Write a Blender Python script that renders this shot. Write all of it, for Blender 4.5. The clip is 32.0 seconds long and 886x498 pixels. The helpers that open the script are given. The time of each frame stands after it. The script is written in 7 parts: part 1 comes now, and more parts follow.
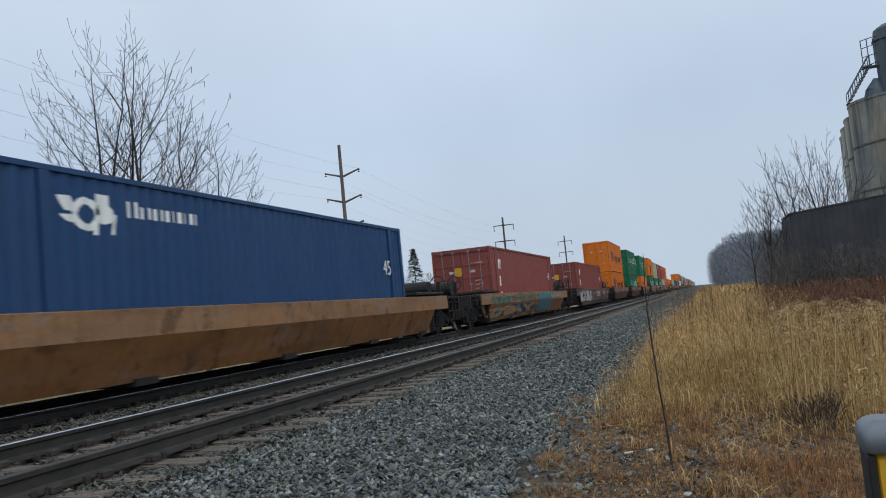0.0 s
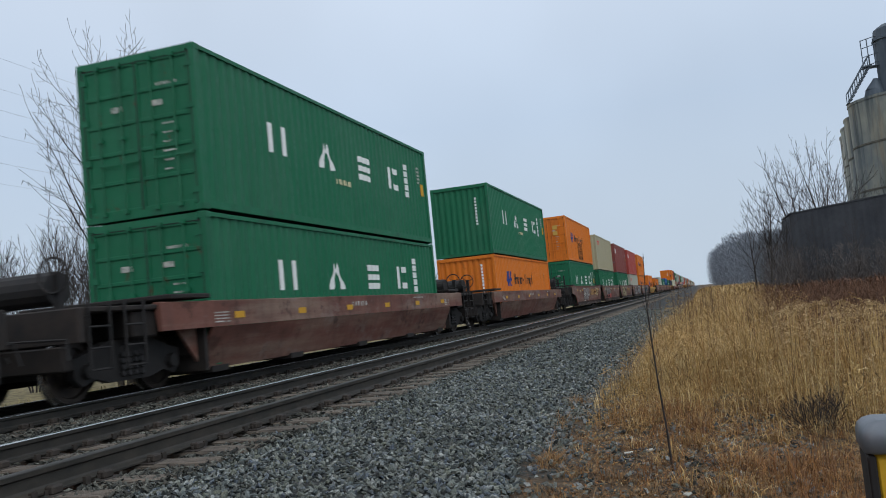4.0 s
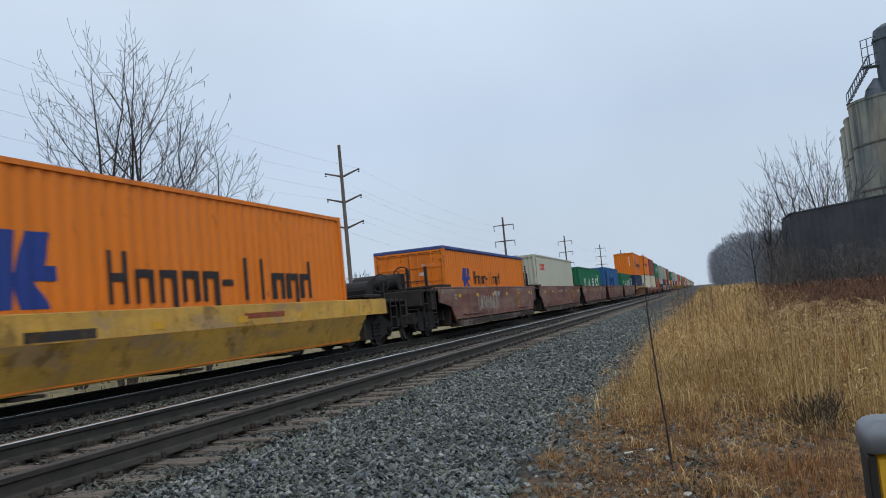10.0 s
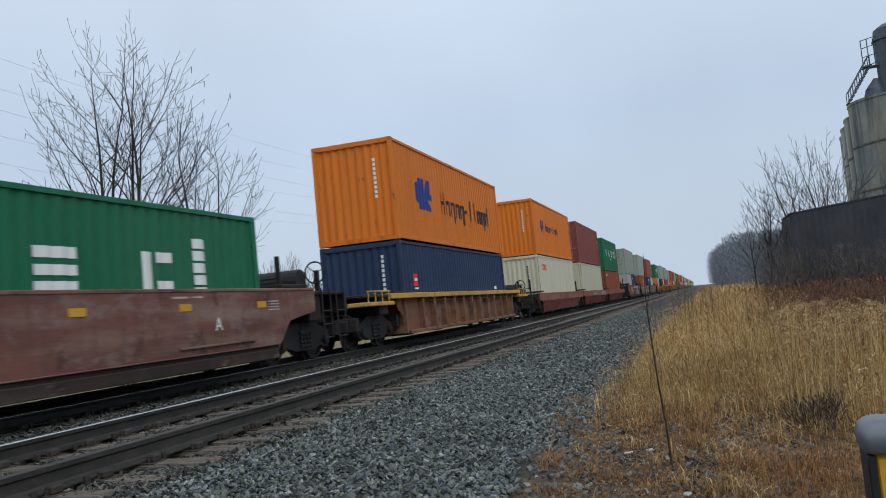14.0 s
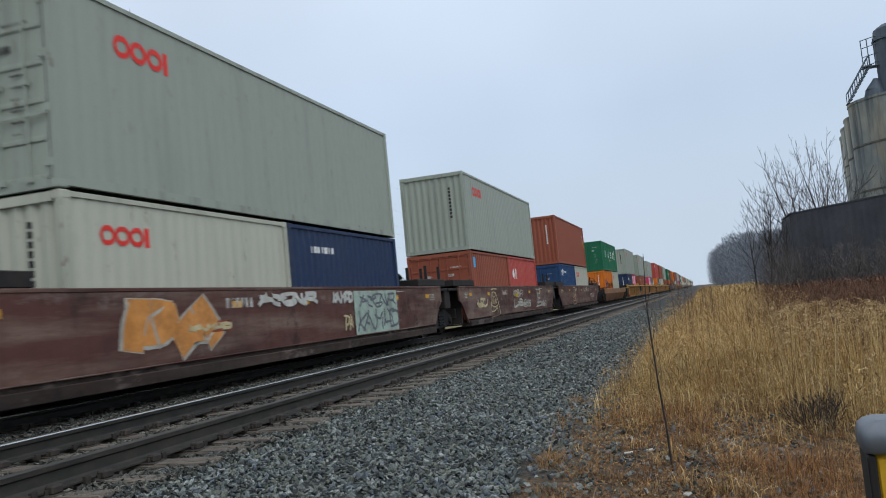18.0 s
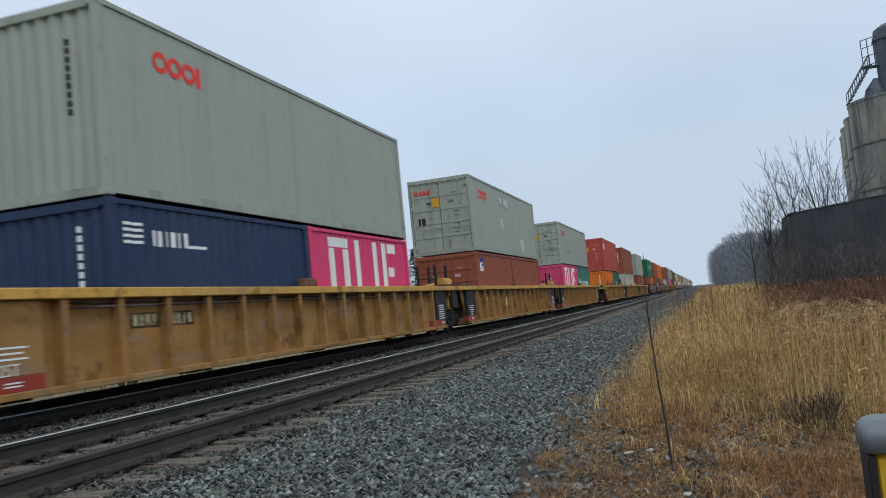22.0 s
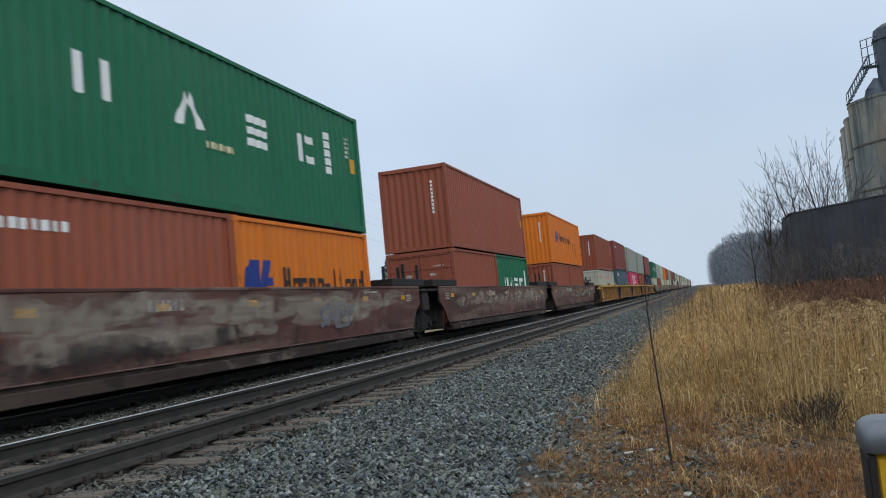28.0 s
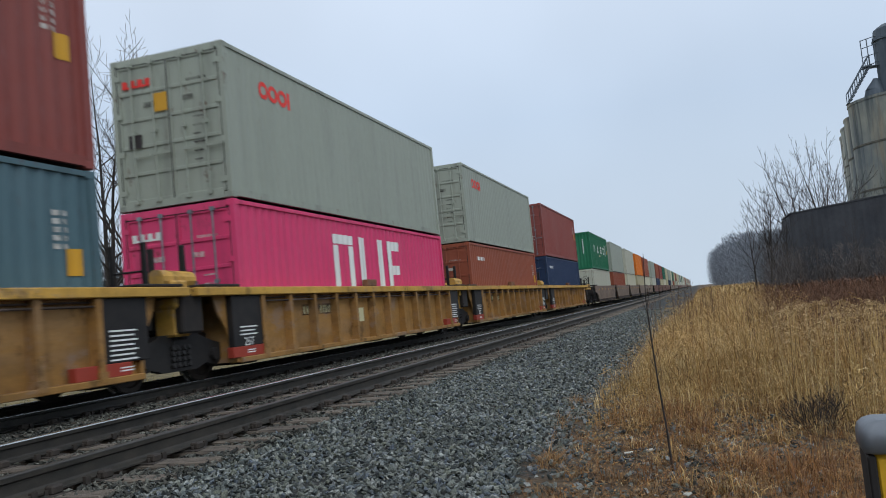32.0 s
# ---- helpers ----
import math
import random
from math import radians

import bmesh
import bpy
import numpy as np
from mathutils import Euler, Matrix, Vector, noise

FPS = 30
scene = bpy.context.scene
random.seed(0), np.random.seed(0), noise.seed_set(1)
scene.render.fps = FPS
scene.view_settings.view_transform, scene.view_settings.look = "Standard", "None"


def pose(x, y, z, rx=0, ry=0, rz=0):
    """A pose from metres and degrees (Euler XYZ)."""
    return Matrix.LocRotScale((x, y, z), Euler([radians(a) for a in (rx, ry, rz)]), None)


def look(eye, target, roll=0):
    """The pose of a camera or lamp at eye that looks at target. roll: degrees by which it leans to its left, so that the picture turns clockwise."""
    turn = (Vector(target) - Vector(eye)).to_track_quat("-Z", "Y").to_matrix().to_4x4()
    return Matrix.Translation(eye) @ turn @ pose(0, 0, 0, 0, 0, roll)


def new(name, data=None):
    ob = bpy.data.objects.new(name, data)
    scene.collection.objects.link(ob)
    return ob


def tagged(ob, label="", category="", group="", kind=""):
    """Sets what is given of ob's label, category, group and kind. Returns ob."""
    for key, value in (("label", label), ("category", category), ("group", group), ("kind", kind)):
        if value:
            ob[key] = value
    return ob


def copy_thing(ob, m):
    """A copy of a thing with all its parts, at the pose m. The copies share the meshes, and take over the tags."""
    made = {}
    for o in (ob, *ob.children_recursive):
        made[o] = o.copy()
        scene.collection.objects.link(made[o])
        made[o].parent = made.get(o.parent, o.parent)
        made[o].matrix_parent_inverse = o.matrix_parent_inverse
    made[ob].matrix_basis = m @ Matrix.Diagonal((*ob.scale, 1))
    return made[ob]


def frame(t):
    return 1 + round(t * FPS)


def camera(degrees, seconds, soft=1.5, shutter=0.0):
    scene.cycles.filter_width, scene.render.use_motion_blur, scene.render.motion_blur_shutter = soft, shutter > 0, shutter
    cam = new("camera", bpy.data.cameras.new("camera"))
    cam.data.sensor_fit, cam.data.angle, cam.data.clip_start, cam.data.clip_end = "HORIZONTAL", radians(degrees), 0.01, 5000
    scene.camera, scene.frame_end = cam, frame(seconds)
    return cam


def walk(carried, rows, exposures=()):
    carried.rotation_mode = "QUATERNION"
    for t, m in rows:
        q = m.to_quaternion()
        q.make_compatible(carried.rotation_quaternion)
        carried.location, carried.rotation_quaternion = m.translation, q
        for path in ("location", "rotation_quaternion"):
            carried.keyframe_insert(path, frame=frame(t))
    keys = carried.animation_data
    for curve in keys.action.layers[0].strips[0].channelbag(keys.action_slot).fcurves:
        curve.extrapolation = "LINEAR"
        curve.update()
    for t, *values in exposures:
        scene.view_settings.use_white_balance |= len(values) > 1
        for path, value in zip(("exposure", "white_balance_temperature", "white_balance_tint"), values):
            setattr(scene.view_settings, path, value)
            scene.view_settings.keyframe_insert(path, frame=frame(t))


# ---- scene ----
# ---- camera: on a low stand beside the tracks, it stands still ----
EYE = Vector((0.0, 0.0, 0.7835))
AIM = EYE + 10 * Vector((-0.29545, 0.95247, 0.07425))
cam = camera(57.28, 32.0, soft=1.0, shutter=0.12)
walk(cam, [(0.0, look(EYE, AIM, -5.533)), (32.0, look(EYE, AIM, -5.533))],
     exposures=[(0.0, 0.04), (3.0, 0.04), (6.0, 0.15), (9.0, 0.20), (10.5, 0.06), (13.0, 0.04), (14.0, 0.07), (17.0, 0.24), (18.0, 0.16), (22.0, 0.14), (32.0, 0.15)])

SPEED = 21.4          # the train, metres a second, towards -y
SECONDS = 32.0
XT = -8.973           # centre line of the train's track
XN = -5.077           # centre line of the empty track
FLOOR = 0.24          # well floor above the rail tops

# ---- light: overcast winter sky ----
world = bpy.data.worlds.new("overcast_sky")
scene.world = world
world.use_nodes = True
wt = world.node_tree
wt.nodes.clear()
w_out = wt.nodes.new("ShaderNodeOutputWorld")
w_bg = wt.nodes.new("ShaderNodeBackground")
w_sky = wt.nodes.new("ShaderNodeTexSky")
w_sky.sky_type = "NISHITA"
w_sky.sun_disc = False
w_sky.sun_elevation = radians(48)
w_sky.sun_rotation = radians(150)
w_sky.dust_density = 6.0
w_sky.air_density = 1.4
w_scale = wt.nodes.new("ShaderNodeMix")
w_scale.data_type = "RGBA"
w_scale.blend_type = "MULTIPLY"
w_scale.inputs[0].default_value = 1.0
w_scale.inputs[7].default_value = (0.09, 0.09, 0.09, 1)
wt.links.new(w_sky.outputs[0], w_scale.inputs[6])
w_geo = wt.nodes.new("ShaderNodeTexCoord")
w_sep = wt.nodes.new("ShaderNodeSeparateXYZ")
wt.links.new(w_geo.outputs["Generated"], w_sep.inputs[0])
w_ramp = wt.nodes.new("ShaderNodeValToRGB")
w_ramp.color_ramp.elements[0].position = 0.0
w_ramp.color_ramp.elements[0].color = (0.555, 0.655, 0.77, 1)
w_ramp.color_ramp.elements[1].position = 1.0
w_ramp.color_ramp.elements[1].color = (0.78, 0.83, 0.92, 1)
e_mid = w_ramp.color_ramp.elements.new(0.22)
e_mid.color = (0.525, 0.64, 0.80, 1)
e_up = w_ramp.color_ramp.elements.new(0.45)
e_up.color = (0.645, 0.735, 0.87, 1)
wt.links.new(w_sep.outputs[2], w_ramp.inputs[0])
w_noise = wt.nodes.new("ShaderNodeTexNoise")
w_noise.inputs["Scale"].default_value = 2.2
w_noise.inputs["Detail"].default_value = 3.0
wt.links.new(w_geo.outputs["Generated"], w_noise.inputs["Vector"])
w_cl = wt.nodes.new("ShaderNodeMapRange")
w_cl.inputs[1].default_value, w_cl.inputs[2].default_value = 0.3, 0.7
w_cl.inputs[3].default_value, w_cl.inputs[4].default_value = 0.93, 1.07
wt.links.new(w_noise.outputs[0], w_cl.inputs[0])
w_mul = wt.nodes.new("ShaderNodeMix")
w_mul.data_type = "RGBA"
w_mul.blend_type = "MULTIPLY"
w_mul.inputs[0].default_value = 1.0
wt.links.new(w_ramp.outputs[0], w_mul.inputs[6])
wt.links.new(w_cl.outputs[0], w_mul.inputs[7])
w_mix = wt.nodes.new("ShaderNodeMix")
w_mix.data_type = "RGBA"
w_mix.inputs[0].default_value = 0.93
wt.links.new(w_scale.outputs[2], w_mix.inputs[6])
wt.links.new(w_mul.outputs[2], w_mix.inputs[7])
wt.links.new(w_mix.outputs[2], w_bg.inputs[0])
w_bg.inputs[1].default_value = 1.0
wt.links.new(w_bg.outputs[0], w_out.inputs[0])

sun = new("sun", bpy.data.lights.new("sun", "SUN"))
sun.data.energy = 0.9
sun.data.angle = radians(40)
sun.data.color = (0.95, 0.98, 1.0)
sun.matrix_world = look((60, -50, 80), (0, 0, 0))


# ---- materials ----
def lin(r, g, b):
    return tuple(((c / 255) / 12.92 if c <= 10 else ((c / 255 + 0.055) / 1.055) ** 2.4) for c in (r, g, b)) + (1,)


def node_mat(name):
    m = bpy.data.materials.new(name)
    m.use_nodes = True
    return m, m.node_tree, m.node_tree.nodes["Principled BSDF"]


def mixer(nt, fac, a, b, kind="MIX"):
    n = nt.nodes.new("ShaderNodeMix")
    n.data_type, n.blend_type = "RGBA", kind
    for sock, v in ((0, fac), (6, a), (7, b)):
        if isinstance(v, bpy.types.NodeSocket):
            nt.links.new(v, n.inputs[sock])
        else:
            n.inputs[sock].default_value = v
    return n.outputs[2]


def noise_node(nt, scale, stretch=(1, 1, 1), detail=4.0, rough=0.55, coord="Object", shift=0.0):
    tc = nt.nodes.new("ShaderNodeTexCoord")
    mp = nt.nodes.new("ShaderNodeMapping")
    mp.inputs["Scale"].default_value = stretch
    nt.links.new(tc.outputs[coord], mp.inputs[0])
    if shift:
        info = nt.nodes.new("ShaderNodeObjectInfo")
        far = nt.nodes.new("ShaderNodeMath")
        far.operation = "MULTIPLY"
        far.inputs[1].default_value = shift
        nt.links.new(info.outputs["Random"], far.inputs[0])
        nt.links.new(far.outputs[0], mp.inputs["Location"])
    n = nt.nodes.new("ShaderNodeTexNoise")
    n.inputs["Scale"].default_value = scale
    n.inputs["Detail"].default_value = detail
    n.inputs["Roughness"].default_value = rough
    nt.links.new(mp.outputs[0], n.inputs["Vector"])
    return n.outputs[0]


def remap(nt, sock, a, b, lo=0.0, hi=1.0):
    n = nt.nodes.new("ShaderNodeMapRange")
    for i, v in enumerate((a, b, lo, hi)):
        n.inputs[1 + i].default_value = v
    nt.links.new(sock, n.inputs[0])
    return n.outputs[0]


def bump(nt, bsdf, sock, strength, distance=0.01):
    b = nt.nodes.new("ShaderNodeBump")
    b.inputs["Strength"].default_value = strength
    b.inputs["Distance"].default_value = distance
    nt.links.new(sock, b.inputs["Height"])
    nt.links.new(b.outputs[0], bsdf.inputs["Normal"])


TONE = {}


def painted(name, rgb, dirt=0.35, rust=0.25, fade=0.3, rough=0.55):
    """Painted steel: faded patches, vertical streaks of dirt, rust spots."""
    TONE[name] = rgb
    m, nt, p = node_mat(name)
    base = lin(*rgb)
    pale = tuple(min(1, c * 0.8 + 0.10) for c in base[:3]) + (1,)
    col = mixer(nt, remap(nt, noise_node(nt, 0.5, shift=60), 0.42, 0.75, 0.0, fade), base, pale)
    streak = remap(nt, noise_node(nt, 1.1, (2.0, 2.0, 0.22), 5.0, 0.6, shift=40), 0.5, 0.78, 0.0, dirt * 0.7)
    col = mixer(nt, streak, col, tuple(c * 0.3 + 0.012 for c in base[:3]) + (1,))
    scuff = remap(nt, noise_node(nt, 1.7, (1.2, 1.2, 0.9), 9.0, 0.72, shift=80), 0.60, 0.66, 0.0, 0.35 * dirt)
    col = mixer(nt, scuff, col, tuple(c * 0.45 + 0.02 for c in base[:3]) + (1,))
    spots = remap(nt, noise_node(nt, 3.2, (1.5, 1.5, 0.8), 8.0, 0.68, shift=50), 0.61, 0.70, 0.0, rust)
    col = mixer(nt, spots, col, lin(88, 50, 32))
    info = nt.nodes.new("ShaderNodeObjectInfo")
    val = nt.nodes.new("ShaderNodeHueSaturation")
    nt.links.new(col, val.inputs["Color"])
    nt.links.new(remap(nt, info.outputs["Random"], 0, 1, 0.93, 1.05), val.inputs["Value"])
    nt.links.new(val.outputs[0], p.inputs["Base Color"])
    p.inputs["Specular IOR Level"].default_value = 0.3
    nt.links.new(remap(nt, noise_node(nt, 5.0), 0.3, 0.7, rough - 0.1, rough + 0.12), p.inputs["Roughness"])
    bump(nt, p, noise_node(nt, 1.1, (1, 1, 1), 2.0), 0.22, 0.02)
    return m


def grubby(name, rgb, dark=0.7, dust=0.35, rough=0.68):
    """Old car paint: broad smeared blotches of grime, pale dust drawn out along the car, rust bloom and fine grain."""
    m, nt, p = node_mat(name)
    base = lin(*rgb)
    deep = tuple(c * 0.34 + 0.006 for c in base[:3]) + (1,)
    col = mixer(nt, remap(nt, noise_node(nt, 0.8, (1, 0.55, 1.5), 7.0, 0.62, shift=70), 0.44, 0.66, 0.0, dark), base, deep)
    col = mixer(nt, remap(nt, noise_node(nt, 1.1, (1, 0.22, 2.4), 6.0, 0.6, shift=90), 0.46, 0.68, 0.0, dust), col, lin(150, 132, 116))
    col = mixer(nt, remap(nt, noise_node(nt, 1.6, (3.0, 3.0, 0.22), 5.0, 0.6, shift=40), 0.52, 0.72, 0.0, 0.45), col, deep)
    col = mixer(nt, remap(nt, noise_node(nt, 4.0, (1, 1, 1), 9.0, 0.7, shift=50), 0.58, 0.70, 0.0, 0.45), col, lin(86, 52, 36))
    col = mixer(nt, remap(nt, noise_node(nt, 26.0, (1, 0.6, 1), 3.0, 0.6), 0.35, 0.7, 0.0, 0.22), col, deep)
    col = mixer(nt, remap(nt, noise_node(nt, 1.3, (1, 0.5, 1.0), 9.0, 0.72, shift=120), 0.555, 0.60, 0.0, 0.4), col, lin(132, 118, 112))
    col = mixer(nt, remap(nt, noise_node(nt, 2.2, (1, 0.8, 0.7), 8.0, 0.7, shift=160), 0.57, 0.63, 0.0, 0.6), col, tuple(c * 0.5 for c in deep[:3]) + (1,))
    nt.links.new(col, p.inputs["Base Color"])
    p.inputs["Specular IOR Level"].default_value = 0.3
    nt.links.new(remap(nt, noise_node(nt, 3.0), 0.3, 0.7, rough - 0.12, rough + 0.14), p.inputs["Roughness"])
    bump(nt, p, noise_node(nt, 1.4, (1, 0.7, 1), 3.0), 0.25, 0.02)
    return m


def sprayed(name, rgb, most=0.95, least=0.2, grain=3.5):
    """Thin old spray paint that lets the steel show through where it has worn."""
    m = painted(name, rgb, 0.4, 0.3, 0.2, 0.75)
    nt = m.node_tree
    p, out = nt.nodes["Principled BSDF"], nt.nodes["Material Output"]
    bare = nt.nodes.new("ShaderNodeBsdfTransparent")
    mix = nt.nodes.new("ShaderNodeMixShader")
    nt.links.new(remap(nt, noise_node(nt, grain, (1, 1, 1), 8.0, 0.72, shift=30), 0.38, 0.62, most, least), mix.inputs[0])
    nt.links.new(bare.outputs[0], mix.inputs[1])
    nt.links.new(p.outputs[0], mix.inputs[2])
    nt.links.new(mix.outputs[0], out.inputs[0])
    return m


def grimy(name, rgb, rgb2, scale=3.0, rough=0.8, metal=0.0, relief=0.3, stretch=(1, 1, 1), dist=0.01):
    """A two-tone rough surface: grime, weathered timber, rusty iron, soil."""
    m, nt, p = node_mat(name)
    f = remap(nt, noise_node(nt, scale, stretch, 6.0, 0.62), 0.35, 0.68)
    col = mixer(nt, f, lin(*rgb), lin(*rgb2))
    info = nt.nodes.new("ShaderNodeObjectInfo")
    val = nt.nodes.new("ShaderNodeHueSaturation")
    nt.links.new(col, val.inputs["Color"])
    nt.links.new(remap(nt, info.outputs["Random"], 0, 1, 0.8, 1.2), val.inputs["Value"])
    nt.links.new(val.outputs[0], p.inputs["Base Color"])
    p.inputs["Roughness"].default_value = rough
    p.inputs["Metallic"].default_value = metal
    bump(nt, p, noise_node(nt, scale * 4, stretch, 5.0), relief, dist)
    return m


def per_island(name, colours, rough=0.9, patch=None, sheen_scale=0.35):
    """Many small pieces in one mesh: each takes its own tone; broad patches shift them."""
    m, nt, p = node_mat(name)
    geo = nt.nodes.new("ShaderNodeNewGeometry")
    ramp = nt.nodes.new("ShaderNodeValToRGB")
    el = ramp.color_ramp.elements
    while len(el) < len(colours):
        el.new(0.5)
    for i, c in enumerate(colours):
        el[i].position = i / max(1, len(colours) - 1)
        el[i].color = lin(*c)
    nt.links.new(geo.outputs["Random Per Island"], ramp.inputs[0])
    col = ramp.outputs[0]
    if patch:
        col = mixer(nt, remap(nt, noise_node(nt, sheen_scale), 0.42, 0.66, 0.0, 0.45), col, lin(*patch))
        col = mixer(nt, remap(nt, noise_node(nt, sheen_scale * 4.5), 0.52, 0.70, 0.0, 0.5), col, tuple(0.42 * c for c in lin(*patch)[:3]) + (1,))
    nt.links.new(col, p.inputs["Base Color"])
    p.inputs["Roughness"].default_value = rough
    return m


def crushed(name, colours):
    """Broken stone: a tone for each piece, mottled and pitted."""
    m = per_island(name, colours, 0.88)
    nt = m.node_tree
    p = nt.nodes["Principled BSDF"]
    tone = p.inputs["Base Color"].links[0].from_socket
    col = mixer(nt, remap(nt, noise_node(nt, 70.0, (1, 1, 1), 5.0, 0.7), 0.42, 0.68, 0.0, 0.6), tone, lin(40, 42, 41))
    col = mixer(nt, remap(nt, noise_node(nt, 1.6, (1, 1, 1), 3.0), 0.45, 0.7, 0.0, 0.3), col, lin(60, 62, 58))
    nt.links.new(col, p.inputs["Base Color"])
    p.inputs["Specular IOR Level"].default_value = 0.25
    bump(nt, p, noise_node(nt, 60.0, (1, 1, 1), 6.0, 0.7), 0.9, 0.012)
    return m


PAINT = {}
PAINT["orange"] = painted("orange_paint", (214, 116, 26), 0.45, 0.5, 0.12)
PAINT["green"] = painted("green_paint", (20, 103, 70), 0.35, 0.12, 0.16)
PAINT["maroon"] = painted("maroon_paint", (132, 67, 60), 0.35, 0.2, 0.25)
PAINT["brown"] = painted("brown_red_paint", (142, 76, 54), 0.4, 0.3, 0.15)
PAINT["red"] = painted("red_paint", (176, 74, 64), 0.4, 0.25, 0.25)
PAINT["grey"] = painted("light_grey_paint", (153, 160, 147), 0.35, 0.2, 0.2)
PAINT["tan"] = painted("tan_grey_paint", (178, 170, 138), 0.3, 0.2, 0.15)
PAINT["white"] = painted("white_paint", (180, 181, 164), 0.4, 0.4, 0.1)
PAINT["cream"] = painted("cream_paint", (200, 197, 172), 0.35, 0.3, 0.1)
PAINT["navy"] = painted("navy_paint", (34, 52, 82), 0.3, 0.2, 0.12)
PAINT["blue"] = painted("blue_paint", (30, 66, 106), 0.3, 0.15, 0.1)
PAINT["midblue"] = painted("faded_blue_paint", (40, 96, 148), 0.75, 0.2, 0.35)
PAINT["pink"] = painted("magenta_paint", (216, 66, 112), 0.3, 0.08, 0.16)
PAINT["steel"] = painted("steel_blue_paint", (74, 100, 108), 0.35, 0.25, 0.15)
PAINT["teal"] = painted("teal_paint", (58, 118, 108), 0.3, 0.2, 0.15)
PAINT["darkgreen"] = painted("dark_green_paint", (28, 92, 74), 0.3, 0.2, 0.15)
PAINT["car_brown"] = grubby("car_brown_paint", (118, 78, 67), 0.75, 0.6)
PAINT["car_deep"] = grubby("car_deep_brown_paint", (90, 57, 49), 0.8, 0.5)
PAINT["car_tan"] = grubby("car_tan_paint", (150, 110, 74), 0.6, 0.3)
PAINT["car_tan_low"] = grubby("car_tan_road_grime", (140, 94, 54), 0.6, 0.25)
PAINT["car_red"] = grubby("car_red_paint", (146, 76, 58), 0.55, 0.5)
# Sides deeper than the chord's yellow: chord shadow and dirt in one colour.
PAINT["car_yellow"] = grubby("car_yellow_paint", (160, 118, 62), 0.7, 0.25)
PAINT["car_bright"] = grubby("car_bright_yellow_paint", (208, 162, 74), 0.45, 0.2, 0.6)
PAINT["car_grey"] = grubby("car_grey_brown_paint", (132, 114, 100), 0.5, 0.3)
PAINT["car_rust"] = grubby("car_rusty_paint", (128, 88, 62), 0.6, 0.3)
# One dark paint holds both shade and grime, for low strips and pipes.
PAINT["car_low"] = grubby("car_shade_and_grime", (54, 42, 37), 0.7, 0.15, 0.85)
PAINT["tarp"] = painted("blue_tarp_cloth", (58, 72, 120), 0.3, 0.05, 0.2, 0.7)
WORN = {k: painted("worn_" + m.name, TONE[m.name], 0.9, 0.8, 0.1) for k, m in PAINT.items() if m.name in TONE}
MARK = {}
MARK["white"] = painted("white_marking", (226, 228, 224), 0.25, 0.1, 0.0)
MARK["black"] = painted("black_marking", (44, 38, 38), 0.2, 0.1, 0.05)
MARK["red"] = painted("red_marking", (226, 58, 50), 0.15, 0.05, 0.05)
MARK["blue"] = painted("blue_marking", (34, 58, 128), 0.2, 0.05, 0.05)
MARK["yellow"] = painted("yellow_marking", (200, 150, 44), 0.2, 0.1, 0.05)
MARK["cyan"] = painted("light_blue_marking", (70, 165, 215), 0.2, 0.1, 0.05)
SPRAY = {k: sprayed(f"worn_{k}_spray", c) for k, c in {"white": (206, 204, 196), "cream": (206, 196, 150), "black": (46, 40, 40)}.items()}
SMEAR = {k: sprayed(f"smeared_{k}_paint", c, 0.42, 0.0, 2.2) for k, c in {"pale": (172, 160, 144), "orange": (196, 130, 60), "teal": (70, 132, 130), "yellow": (206, 160, 50), "cyan": (116, 140, 162), "blue": (62, 84, 128), "rust": (138, 56, 42), "black": (48, 42, 42)}.items()}
TAG = {k: sprayed(f"{k}_tag_paint", c, 1.0, 0.62, 2.6) for k, c in {"pale": (184, 182, 170), "white": (208, 208, 200), "cream": (204, 190, 148), "orange": (208, 142, 74), "teal": (74, 138, 148), "yellow": (196, 168, 62), "slate": (112, 116, 124), "grey": (140, 134, 132), "blue": (70, 88, 124), "mint": (168, 186, 172), "red": (190, 82, 76), "rust": (150, 72, 50), "tan": (176, 138, 92), "rust_pale": (158, 112, 96), "black": (44, 40, 42)}.items()}
MARK["stain"] = sprayed("rust_stain", (128, 84, 44), 0.7, 0.15, 3.0)
MARK["deepblue"] = sprayed("old_blue_paint", (20, 54, 106), 0.85, 0.0, 1.8)
MARK["patch"] = painted("pale_repair_paint", (184, 191, 184), 0.2, 0.1, 0.1)
MARK["yellowed"] = painted("yellowed_label", (198, 160, 76), 0.4, 0.3, 0.1)
MARK["rust"] = painted("old_red_patch", (150, 58, 44), 0.4, 0.3, 0.1)
MARK["cream"] = painted("cream_marking", (206, 200, 160), 0.3, 0.1, 0.05)
IRON = grimy("black_iron", (15, 14, 14), (33, 29, 27), 4.0, 0.72, 0.0, 0.3)
DARK = grimy("dark_underframe", (20, 18, 17), (44, 36, 31), 3.0, 0.8)
WHEEL = grimy("wheel_steel", (38, 34, 32), (70, 62, 56), 5.0, 0.5, 0.6, 0.1)
TREAD = grimy("wheel_tread", (180, 178, 174), (140, 138, 134), 5.0, 0.25, 0.95, 0.05)
RUBBER = grimy("hose_rubber", (18, 18, 18), (34, 32, 30), 6.0, 0.7)
RAIL = grimy("rusty_rail", (36, 35, 31), (60, 55, 48), 7.0, 0.66, 0.1, 0.25, (1, 0.5, 1))
RAILTOP = grimy("polished_rail_top", (206, 208, 208), (170, 172, 172), 2.5, 0.26, 0.95, 0.05, (1, 0.2, 1))
